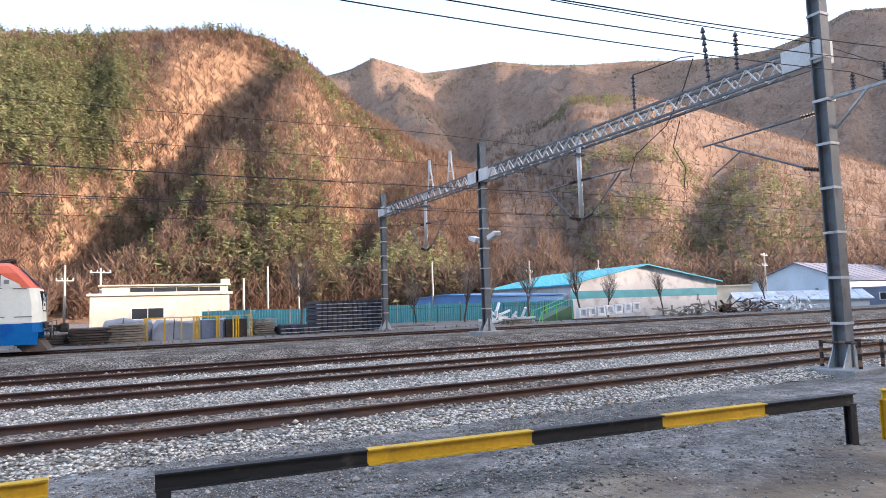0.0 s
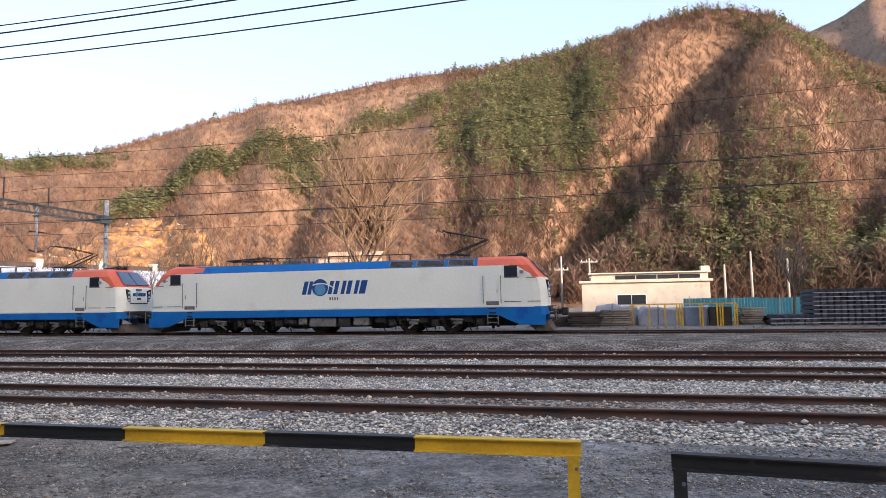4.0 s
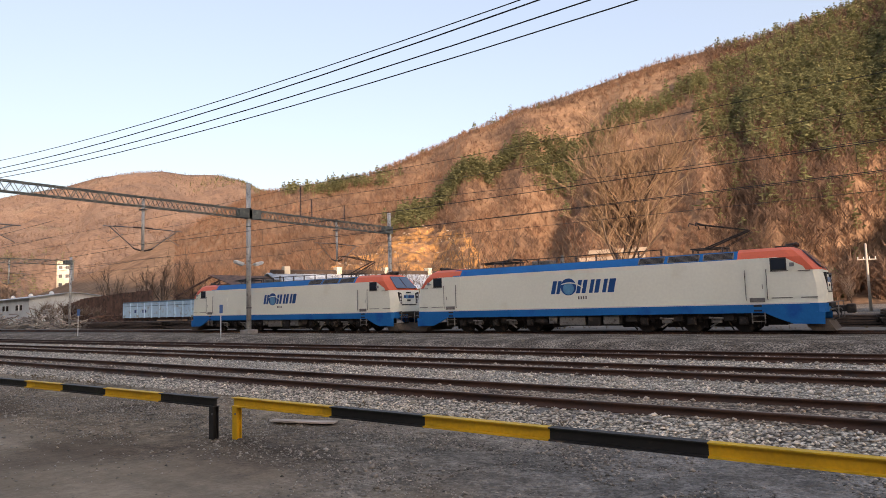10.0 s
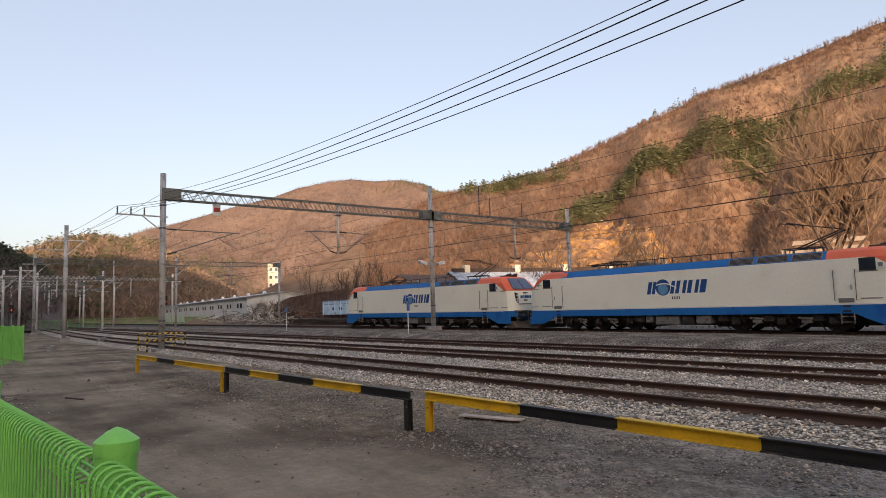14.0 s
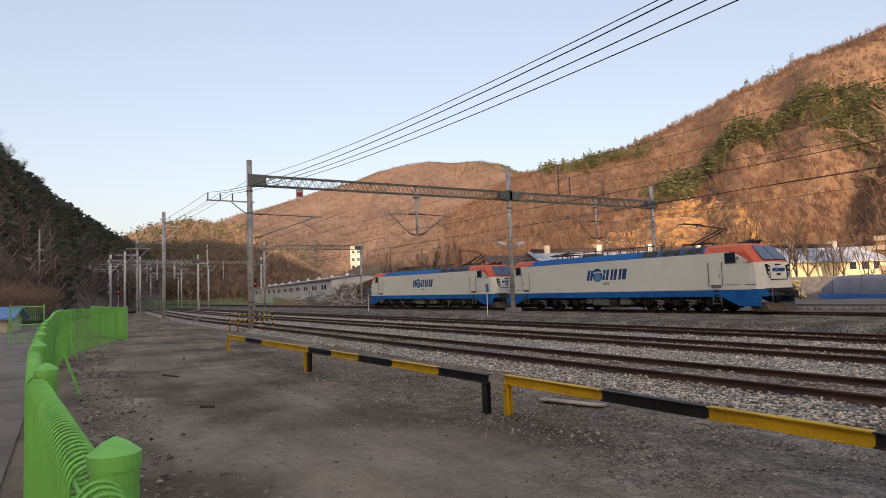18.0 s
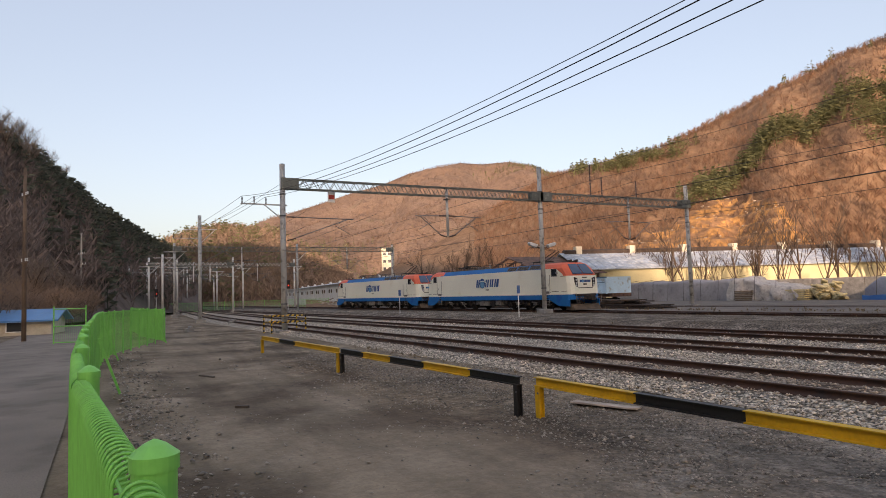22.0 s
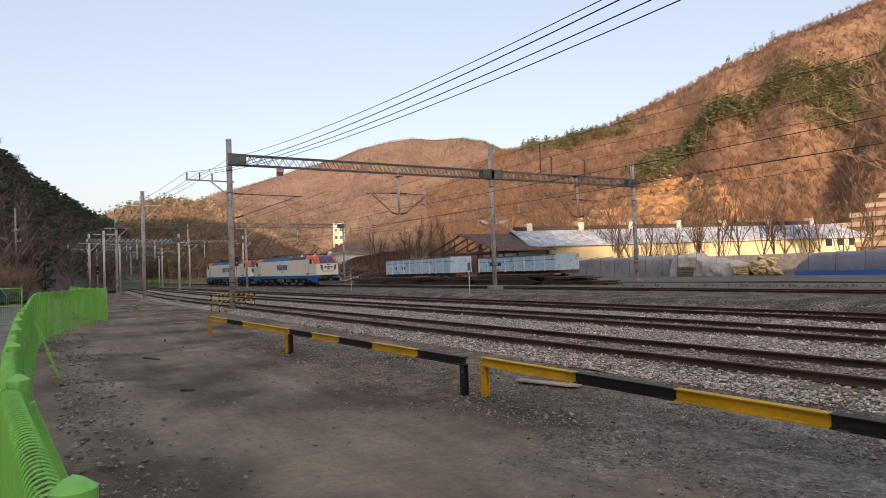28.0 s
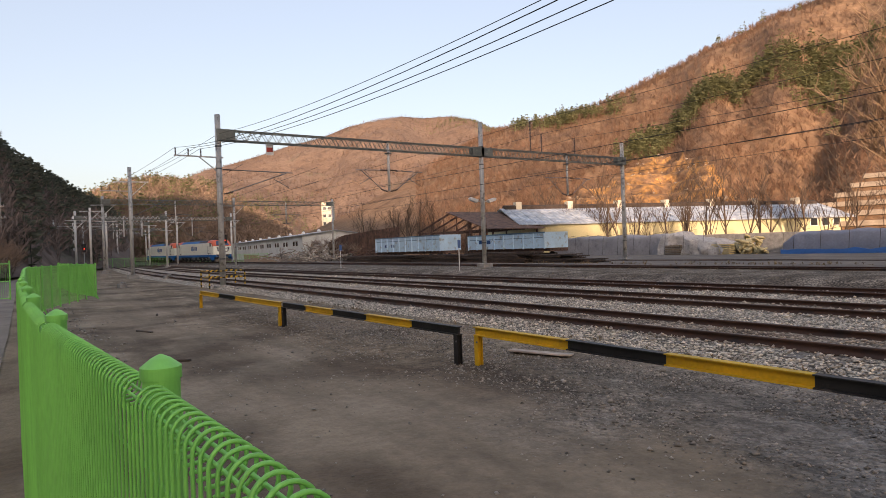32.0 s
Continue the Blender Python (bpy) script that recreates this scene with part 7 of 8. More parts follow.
    # right side: scrap beside the siding
    for n_, (cx, cy, w_, h_, m, lab) in enumerate(((24.5, 37.4, 3.0, 0.7, M_WHITEWALL, "heap of pale bent frames"), (52.0, 36.2, 4.5, 0.9, M_WHITEWALL, "heap of pale sacks and boards"), (40.5, 36.0, 5.0, 0.9, M_PALLET, "heap of brown scrap and stones"), (47.5, 36.5, 6.0, 1.1, M_RUSTY, "heap of rusty scrap under bushes"), (56, 38, 6.0, 0.8, M_GALV, "heap of grey scrap metal"))):
        bm = bmesh.new()
        for k in range(70):
            p = Vector((cx + rng.uniform(-1, 1) * w_ / 2, cy + rng.normal(0, 0.6), abs(rng.normal(0, 0.45)) * h_))
            d = Vector((rng.normal(0, 1), rng.normal(0, 0.7), rng.normal(0, 0.5))).normalized() * rng.uniform(0.3, 0.9)
            bar(bm, p, p + d, rng.uniform(0.04, 0.2), rng.uniform(0.04, 0.16))
        tagged(new("scrap_heap", mesh_of("scrap_heap", bm, m)), lab + " beside the siding", "scrap", group="scrap heaps", kind="stuff")
    # concrete blocks with openings
    bl = thing("block_row", "leaning row of pale concrete frames with openings", "concrete blocks", at=(30.2, 37.0, 0.0), turn=-6)
    for k in range(7):
        bm = bmesh.new()
        box(bm, k * 0.78, k * 0.78 + 0.7, -0.2, 0.2, 0.12 + k * 0.05, 0.3 + k * 0.05, 0.02)
        box(bm, k * 0.78, k * 0.78 + 0.16, -0.2, 0.2, 0.301 + k * 0.05, 0.7 + k * 0.05, 0.02)
        box(bm, k * 0.78 + 0.54, k * 0.78 + 0.7, -0.2, 0.2, 0.301 + k * 0.05, 0.7 + k * 0.05, 0.02)
        box(bm, k * 0.78, k * 0.78 + 0.7, -0.2, 0.2, 0.701 + k * 0.05, 0.84 + k * 0.05, 0.02)
        part("concrete_frame", bm, M_WHITEWALL, bl)
    bm = bmesh.new()
    box(bm, -0.3, 5.9, -0.35, 0.35, -0.1, 0.1, 0.02)
    part("base_rail", bm, M_RUSTY, bl)
    g = thing("green_ramp", "dark green steel loading ramp with handrails", "ramp", at=(27.2, 38.5, -0.05))
    bm = bmesh.new()
    prism(bm, [(0.6, 0), (3.2, 0), (3.2, 1.1), (0.6, 0.15)], -0.6, 0.6, "y")
    part("ramp_body", bm, mat("dark_green_paint", (0.06, 0.12, 0.06), 0.6, vary=0.2), g)
    for s in (-0.6, 0.6):
        bm = bmesh.new()
        rod(bm, (0.5, s, 0.75), (3.2, s, 1.6), 0.03, n=6)
        for x, z in ((0.5, 0.75), (1.8, 1.15), (3.2, 1.6)):
            rod(bm, (x, s, -0.1), (x, s, z), 0.03, n=6)
        rod(bm, (0.2, s, 0.0), (0.5, s, 0.75), 0.03, n=6)
        part("handrail", bm, M_GREEN, g)
    # yellow rack in front of the heaps
    y = thing("yellow_rack", "row of yellow steel posts holding stored sheets", "rack", at=(1.8, 36.3, -0.05))
    for x in (0.0, 0.12, 0.95, 1.75, 2.35, 2.5, 2.62, 3.5, 3.62, 4.35, 4.5, 4.62, 5.2, 5.32):
        bm = bmesh.new()
        box(bm, x - 0.035, x + 0.035, -0.035, 0.035, -0.1, 1.2)
        part("rack_post", bm, M_YELLOW, y)
    for a, b in ((0, 2.62), (2.66, 5.32)):
        bm = bmesh.new()
        box(bm, a, b, -0.03, 0.03, 1.2, 1.26)
        part("top_bar", bm, M_YELLOW, y)
    for a, m in ((2.75, M_TARPBLUE), (4.0, M_TIMBER)):
        bm = bmesh.new()
        box(bm, a, a + 1.1, 0.15, 1.0, 0.0, 1.05, 0.03)
        part("stored_crate", bm, m, y)


build_stores()


def build_road():
    xs = np.linspace(-75, 8, 60)
    v = []
    for x in xs:
        e = float(np.interp(x, FENCE_PTS[::-1, 0], FENCE_PTS[::-1, 1]))
        for k in range(6):
            v.append((x, (e - 0.36 if x > -18 else -0.43) - k * 0.85, -0.225))
    tagged(sheet("road", v, grid_faces(len(xs), 6)[:, ::-1], M_ROAD, True), "narrow grey asphalt lane outside the fence", "road", kind="structure")
    g = thing("wire_gate", "green steel wire gate beside the lane", "gate", at=(-37.5, -1.3, -0.25), turn=62)
    for x in (-0.8, 0.8):
        bm = bmesh.new()
        rod(bm, (x, 0, -0.1), (x, 0, 1.9), 0.035, n=8)
        part("gate_post", bm, M_GREEN, g)
    for z in (0.1, 0.9, 1.75):
        bm = bmesh.new()
        rod(bm, (-0.8, 0, z), (0.8, 0, z), 0.025, n=8)
        part("gate_bar", bm, M_GREEN, g)
    for k in range(15):
        bm = bmesh.new()
        rod(bm, (-0.7 + k * 0.1, 0, 0.1), (-0.7 + k * 0.1, 0, 1.75), 0.006, n=4)
        part("gate_wire", bm, M_GREEN, g)


build_road()


def utility_pole(x, y, z0, h, arms, label="pale concrete utility pole with cross arms", lean=0, material=None):
    material = material or M_POLEWOOD
    p = thing("utility_pole", label, "utility pole", at=(x, y, z0), group="utility poles")
    bm = bmesh.new()
    rod(bm, (0, 0, -0.5), (lean, 0, h), 0.13, 0.085, 10)
    part("pole", bm, material, p, smooth=True)
    for z, w in arms:
        bm = bmesh.new()
        bar(bm, (-w / 2 + lean * z / h, -w * 0.2, z), (w / 2 + lean * z / h, w * 0.2, z), 0.09, 0.09)
        a = part("cross_arm", bm, material, p)
        for s in (-0.45, -0.15, 0.15, 0.45):
            bm = bmesh.new()
            insulator(bm, (s * w + lean * z / h, s * w * 0.4, z + 0.05), (s * w + lean * z / h, s * w * 0.4, z + 0.24), 0.05, 2)
            part("insulator", bm, M_WHITE, a)


utility_pole(-43.0, -3.7, -0.25, 9.7, [(8.1, 0.9), (4.4, 0.9)], "tall leaning brown wooden utility pole beside the lane", 0.35, M_POLEBROWN)
utility_pole(-90.0, -2.0, -0.25, 10.8, [(8.2, 2.0), (6.9, 2.6)])
utility_pole(-3.4, 67.0, 0.5, 5.4, [(4.0, 1.4)])
utility_pole(-0.6, 70.0, 0.8, 5.0, [(4.6, 1.8)])
for X_, h_ in ((12.2, 4.4), (14.6, 5.6), (17.8, 4.8), (33.5, 6.1)):
    utility_pole(X_, 67.0, 0.2, h_, [], "bare pale utility pole at the foot of the hill")
utility_pole(46.5, 66.0, 0.0, 6.4, [(5.0, 1.5)])
utility_pole(58.0, 66.5, 0.0, 6.6, [(5.3, 1.5)])
utility_pole(69.0, 50.0, -0.3, 6.6, [(6.3, 2.6), (5.1, 2.0)], "pale utility pole with crowded cross arms")


def build_terraces():
    """Concrete retaining steps at the foot of the slope and the quarried face beside them."""
    t = thing("terraced_wall", "pale sunlit concrete terraces stepping up the hill foot", "retaining wall", kind="structure")
    for k in range(6):
        bm = bmesh.new()
        box(bm, 1.3 * k, 17, k * 3.0, k * 3.0 + 2.9, -1.0, 2.6 + k * 1.55, 0.05)
        part("terrace", bm, M_SOIL, t, "brown weedy soil step")
        bm = bmesh.new()
        box(bm, 1.3 * k - 0.2, 17, k * 3.0 - 0.3, k * 3.0 + 0.3, 2.601 + k * 1.55, 3.35 + k * 1.55, 0.04)
        part("retaining_beam", bm, M_RETAIN, t)
    t.matrix_basis = pose(-53.0, 98.0, 0, 0, 0, 10)


build_terraces()


def quarry_top(az):
    """How far up the slope the bare cutting reaches at a heading."""
    return float(np.interp(az, [30, 32, 33, 34, 36, 38, 40, 42, 44, 46, 48], [0.03, 0.15, 0.17, 0.20, 0.31, 0.40, 0.345, 0.30, 0.25, 0.22, 0.03]))


def build_quarry():
    """The cut rock slope behind the works, bare of trees, in ragged benches."""
    v, na, nu = [], 130, 80
    for i in range(na):
        for k in range(nu):
            a = 30.2 + 17.4 * i / (na - 1)
            top = max(quarry_top(a), 0.034)
            top += 0.02 * noise.noise((a * 1.7, 0, 5)) + 0.012 * noise.noise((a * 5.0, 0, 8))
            u = 0.03 + (top - 0.03) * k / (nu - 1)
            x, y, z = HILL_MAIN.at(a, u)
            inside = min(1.0, min(nu - 1 - k, i, na - 1 - i) / 6)
            step = (math.floor(z / 2.6) * 2.6 + 2.6 * min(1, 3 * ((z / 2.6) % 1)) - z) * 0.7
            rough = 0.25 * noise.noise((x / 7, y / 7, 2)) + 0.35 * noise.noise((x / 2.2, y / 2.2, z / 2))
            v.append((x, y, z - 1.6 + 2.5 * inside + inside * (step + rough)))
    tagged(sheet("rock_cutting", v, grid_faces(na, nu)[:, ::-1], M_ORANGE_ROCK), "sunlit orange rock cutting on the hill foot", "rock face", kind="structure")
    rng = np.random.default_rng(12)
    az = rng.uniform(31.5, 46.5, 420)
    p = np.array([HILL_MAIN.at(a, 0.05 + (quarry_top(a) - 0.06) * b) for a, b in zip(az, rng.random(420) ** 0.6)])
    size = rng.uniform(0.2, 0.55, (420, 1)) * np.array([[1.3, 0.8, 0.7]])
    block = [(-1, 0, 0), (0, -1, 0), (1, 0, 0), (0, 1, 0), (0.1, 0.2, 0.9), (0, 0, -0.9)]
    faces = [(0, 1, 4), (1, 2, 4), (2, 3, 4), (3, 0, 4), (1, 0, 5), (2, 1, 5), (3, 2, 5), (0, 3, 5)]
    tagged(scatter("fallen_rocks", block, faces, p + (0, 0, 1.0), size, rng.uniform(0, 6.3, 420), M_RETAIN, jitter=0.15, seed=3), "pale broken rocks lying on the quarried slope", "rocks", kind="stuff")


build_quarry()


def build_siding_bed():
    xs = np.linspace(-200, 60, 131)
    v = [(x, track_y(x) + dy, -0.13 + z + k * climb(x) + 0.02 * noise.noise((x * 1.3, dy * 2, 3))) for x in xs for dy, z, k in ((-2.3, -0.12, 0), (-1.4, -0.02, 1), (0, 0.0, 1), (1.4, -0.02, 1), (2.3, -0.12, 0))]
    tagged(sheet("siding_bed", v, grid_faces(len(xs), 5), mat("dark_oily_ballast", (0.085, 0.07, 0.06), 0.9, vary=0.4, size=0.8, fine=20, bump=0.9), True), "dark oily stone bed under the engine siding", "ballast", kind="structure")


build_siding_bed()


def build_bank():
    """The low bank of dark cinders between the running lines and the siding."""
    xs, ys = np.linspace(-130, 70, 201), np.linspace(21.4, 29.8, 26)
    v = [(x, y, ground_z(y) + 0.025 * noise.noise((x * 0.35, y * 0.5, 3)) + 0.012 * noise.noise((x * 1.7, y * 1.7, 9)) + 0.012 + 0.03 * abs(noise.noise((x * 0.8, y * 0.8, 21)))) for x in xs for y in ys]
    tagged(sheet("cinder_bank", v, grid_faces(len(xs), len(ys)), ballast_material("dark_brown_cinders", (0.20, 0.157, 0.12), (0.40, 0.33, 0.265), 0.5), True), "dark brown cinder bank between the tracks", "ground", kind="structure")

    xs, ys = np.linspace(-130, 26, 131), np.linspace(33.2, 60, 50)
    v = [(x, y, ground_z(y) + 0.025 * noise.noise((x * 0.35, y * 0.5, 3)) + 0.012 * noise.noise((x * 1.7, y * 1.7, 9)) + 0.014) for x in xs for y in ys]
    tagged(sheet("store_yard", v, grid_faces(len(xs), len(ys)), mat("dark_grey_hardstanding", (0.15, 0.125, 0.105), 0.9, vary=0.25, size=3.0, fine=12, bump=0.4, stain=(0.21, 0.175, 0.14), stain_at=0.58), True), "dark grey hard ground of the store yard beyond the siding", "ground", kind="structure")


build_bank()

# ---------------------------------------------------------------- trees and woods
M_BARK = mat("brown_bark", (0.11, 0.075, 0.052), 0.9, vary=0.25, size=0.6, fine=14, bump=0.5)
M_TWIG = mat("brown_twigs", (0.17, 0.12, 0.085), 0.9, vary=0.2, size=1.0, fine=10, bump=0)
M_TWIG_DARK = mat("grey_brown_twigs", (0.27, 0.20, 0.15), 0.9, vary=0.2, size=1.0, fine=10, bump=0)
M_WOODS = mat("leafless_wood", (0.28, 0.172, 0.115), 0.95, vary=0.2, size=38.0, fine=0.2, bump=0, island=0.14, gloss=0.1, stain=(0.245, 0.168, 0.128), stain_at=0.54)
# M_WOODS_DARK, M_PINE_DARK: dark pine hill, its shade put into the colours too
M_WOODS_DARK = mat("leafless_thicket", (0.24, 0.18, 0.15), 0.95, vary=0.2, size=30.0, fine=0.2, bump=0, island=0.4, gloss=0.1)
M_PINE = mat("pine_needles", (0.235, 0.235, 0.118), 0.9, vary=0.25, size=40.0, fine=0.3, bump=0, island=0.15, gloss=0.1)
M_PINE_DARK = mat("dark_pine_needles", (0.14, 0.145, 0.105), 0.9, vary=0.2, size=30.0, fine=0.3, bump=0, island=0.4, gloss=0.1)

def thin_leaved(m):
    """Light passes through needles and fine twigs: half of the surface is translucent."""
    n, l = m.node_tree.nodes, m.node_tree.links
    b, out = n["Principled BSDF"], n["Material Output"]
    t, x = n.new("ShaderNodeBsdfTranslucent"), n.new("ShaderNodeMixShader")
    l.new(b.inputs["Base Color"].links[0].from_socket, t.inputs["Color"])
    x.inputs[0].default_value = 0.5
    l.new(b.outputs[0], x.inputs[1])
    l.new(t.outputs[0], x.inputs[2])
    l.new(x.outputs[0], out.inputs["Surface"])


for m_ in (M_WOODS, M_WOODS_DARK, M_PINE, M_PINE_DARK):
    thin_leaved(m_)


def grow(seed, height, spread, levels=4, first=9, rise=0.5, least=0.016, girth=0.016, fork=(4, 6)):
    """A leafless tree: trunk tubes and twig tubes."""
    rng = random.Random(seed)
    thick, thin = [[], [], 0], [[], [], 0]

    def put(store, pts, r0, r1, n):
        p = np.array([tuple(q) for q in pts])
        v, f = tube(p, 1.0, n)
        c = np.repeat(p, n, 0)
        r = np.repeat(np.linspace(r0, r1, len(p)), n)[:, None]
        store[0].append(c + (v - c) * r)
        store[1].append(f + store[2])
        store[2] += len(v)

    def branch(p, d, length, r, level):
        pts, q, dd = [p.copy()], p.copy(), d.copy()
        steps = 4 if level < 3 else 3
        for _ in range(steps):
            dd = (dd + Vector((rng.gauss(0, 0.13), rng.gauss(0, 0.13), rng.gauss(0.06, 0.08)))).normalized()
            q = q + dd * length / steps
            pts.append(q.copy())
        r = max(r, least)
        put(thick if level < 2 else thin, pts, r, max(r * (0.55 if level < 2 else 0.3), least * 0.6), 7 if level == 0 else 5 if level == 1 else 3)
        if level >= levels:
            return
        count = first if level == 0 else rng.randint(*fork) if level < 3 else rng.randint(3, 5)
        for k in range(count):
            u = rng.uniform(0.3 if level == 0 else 0.2, 1.0)
            i = min(int(u * steps), steps - 1)
            s = pts[i].lerp(pts[i + 1], u * steps - i)
            a = rng.uniform(0, 2 * math.pi)
            side = Vector((math.cos(a), math.sin(a), 0))
            nd = (dd * rise + side * spread + Vector((0, 0, 0.55 if level < 2 else 0.3))).normalized()
            branch(s, nd, length * rng.uniform(0.48, 0.72), r * (0.42 if level == 0 else 0.5), level + 1)

    branch(Vector((0, 0, -0.3)), Vector((0, 0, 1)), height * 0.5, height * girth, 0)
    return [(np.concatenate(s[0]), np.concatenate(s[1])) for s in (thick, thin)]


def tree_kind(seed, height, spread, label, at, levels=4, first=9, twig=None, rise=0.5, least=0.016, girth=0.016, fork=(4, 6)):
    (tv, tf), (wv, wf) = grow(seed, height, spread, levels, first, rise, least, girth, fork)
    t = thing("bare_tree", label, "tree", at=at, group="bare trees")
    o = sheet("trunk", tv, tf, M_BARK, True)
    o.parent = t
    o = sheet("crown", wv, wf, twig or M_TWIG)
    o.parent = t
    return t


def build_trees():
    tree_kind(4, 26.0, 0.95, "tall leafless spreading tree behind the engines", (-29.0, 76.0, 0.0), 4, 17, mat("tan_twigs", (0.28, 0.185, 0.11), 0.9, vary=0.2, size=1.0, fine=10, bump=0), rise=0.8, least=0.05)
    a = tree_kind(7, 10.5, 0.62, "leafless roadside tree before the pale works", (-78.9, 63.0, 0.0), 3, 7, twig=M_BARK, least=0.022, rise=0.95, girth=0.010, fork=(2, 4))
    b = tree_kind(8, 10.0, 0.5, "leafless forked roadside tree before the pale works", (-73.5, 63.0, 0.0), 3, 6, twig=M_BARK, least=0.022, rise=1.0, girth=0.009, fork=(2, 4))
    c = tree_kind(9, 6.0, 0.7, "small leafless bush-like tree", (12.0, 44.0, 0.0), 3, 9, twig=M_TWIG_DARK, least=0.012, rise=0.7)
    rng = random.Random(2)
    for k, x in enumerate((-69.5, -66, -64, -62.5, -59, -56, -52.5, -50.8, -49.3, -47, -45.5, -43.5, -41.6, -39.4, -36.5, -34.4, -33.0, -30.0, -28.4, -26.5, -84, -90, -57.6, -54.2, -46.2, -42.5, -37.8, -31.4, -67.4)):
        s = rng.uniform(0.72, 1.3)
        o = copy_thing((a, b)[k % 2], pose(x, 63.3 + rng.uniform(-0.6, 0.6), 0, 0, 0, rng.uniform(0, 360)))
        o.scale = (s, s, s)
    for x, y in ((-104, 66), (-108, 63), (-112, 62), (-116, 67), (-119, 66), (-126, 62), (-97, 70), (-133, 68), (-101, 62), (-123, 68)):
        o = copy_thing((a, b)[int(x) % 2], pose(x, y, 0, 0, 0, rng.uniform(0, 360)))
        s = rng.uniform(1.2, 1.7)
        o.scale = (s, s, s)
    for x, y, s in ((24.5, 43.5, 0.9), (33.0, 47.0, 1.0), (39.0, 47.5, 1.1), (41.5, 46.5, 0.8), (48.0, 46.0, 0.85), (66.0, 48.0, 1.0), (28.0, 46.0, 0.7), (21.0, 45.0, 0.7), (-13.5, 60.5, 0.6), (-11.0, 61.5, 0.75), (-8.6, 60.0, 0.65), (-6.2, 61.4, 0.8), (-4.2, 60.2, 0.6)):
        o = copy_thing(c, pose(x, y, -0.1, 0, 0, rng.uniform(0, 360)))
        o.scale = (s, s, s)
    d = tree_kind(21, 9.0, 0.8, "leafless grey-brown thicket tree with many thin branches", (-70, -6, -0.3), 3, 11, twig=M_TWIG_DARK, least=0.02)
    for x, y, s in ((-58, -7.0, 0.7), (-63, -8.5, 0.9), (-76, -4.0, 0.85), (-82, -6.5, 1.0), (-90, -3.5, 0.9), (-98, -5, 1.0), (-106, -2.5, 0.9), (-52, -9.5, 0.9), (-86, -10, 1.1), (-72, -11, 1.1), (-60, -13, 1.2), (-114, 0.5, 0.8), (-104, 43.0, 0.6), (-99, 41.0, 0.55), (-94, 40.6, 0.6), (-90, 40.9, 0.5), (-110, 43.2, 0.6), (-86, 41.2, 0.45), (-96.5, 38.8, 0.4), (-66, -6.5, 0.6), (-79, -8.5, 0.9), (-94, -7, 1.0), (-55, -11, 1.0)):
        o = copy_thing(d, pose(x, y, -0.3, 0, 0, rng.uniform(0, 360)))
        o.scale = (s, s, s)

    # leafless trees along the ridge of the shaded hill, and brown bushes at its foot
    for k, (az, u, sc) in enumerate(((91.5, 0.95, 0.8), (92.6, 0.9, 0.9), (93.4, 0.97, 1.0), (94.2, 0.85, 1.1), (95.0, 0.95, 1.1), (95.8, 0.82, 1.2), (96.6, 0.93, 1.2), (97.5, 0.85, 1.3), (98.4, 0.95, 1.2), (99.5, 0.85, 1.3), (101, 0.9, 1.3), (103, 0.9, 1.3), (94.6, 0.7, 1.1), (96.2, 0.65, 1.1), (98, 0.7, 1.2))):
        o = copy_thing(d, pose(*HILL_DARK.at(az, u), 0, 0, k * 77))
        o.scale = (sc * 0.9, sc * 0.9, sc)
    e = tree_kind(25, 5.0, 1.0, "brown leafless bush with dense fine twigs beside the lane", (-62.0, -3.4, -0.3), 3, 15, twig=mat("reddish_brown_twigs", (0.33, 0.22, 0.15), 0.9, vary=0.2, size=1.0, fine=10, bump=0), least=0.014, rise=0.4, girth=0.008)
    for k, (x, y, sc) in enumerate(((-66, -3.0, 1.0), (-70, -2.4, 1.1), (-74.5, -2.2, 1.0), (-58, -4.4, 0.9), (-79, -1.6, 1.1), (-84, -1.2, 1.0), (-63, -5.8, 1.2), (-69, -5.2, 1.3), (-76, -4.6, 1.3), (-55, -6.0, 1.0))):
        o = copy_thing(e, pose(x, y, -0.3, 0, 0, k * 67))
        o.scale = (sc, sc, sc)


build_trees()

# shapes for the far woods: a fan of bare stems, and a tiered uneven pine crown
def fan_shape(seed, twigs):
    """A small leafless tree: a stem and many thin twigs rising into a flame-shaped crown."""
    rng = random.Random(seed)
    v, f = [], []

    def blade(p, q, w):
        a = rng.uniform(0, 6.3)
        m = len(v)
        v.extend([(p[0] - w * math.cos(a), p[1] - w * math.sin(a), p[2]), (p[0] + w * math.cos(a), p[1] + w * math.sin(a), p[2]), q])
        f.append((m, m + 1, m + 2))
    blade((0, 0, 0), (0.02, 0.015, 0.8), 0.010)
    for k in range(twigs):
        a = 2.4 * k + rng.uniform(-0.4, 0.4)
        z0 = 0.2 + 0.5 * k / twigs + rng.uniform(-0.04, 0.04)
        r = (0.44 - 0.28 * z0) * rng.uniform(0.6, 1.1)
        blade((0.02 * math.cos(a), 0.02 * math.sin(a), z0), (r * math.cos(a), r * math.sin(a), min(1.0, z0 + rng.uniform(0.2, 0.36))), 0.012 - 0.006 * z0)
    return v, f


FAN_V, FAN_F = fan_shape(3, 10)
FAN_FAR = fan_shape(5, 7)


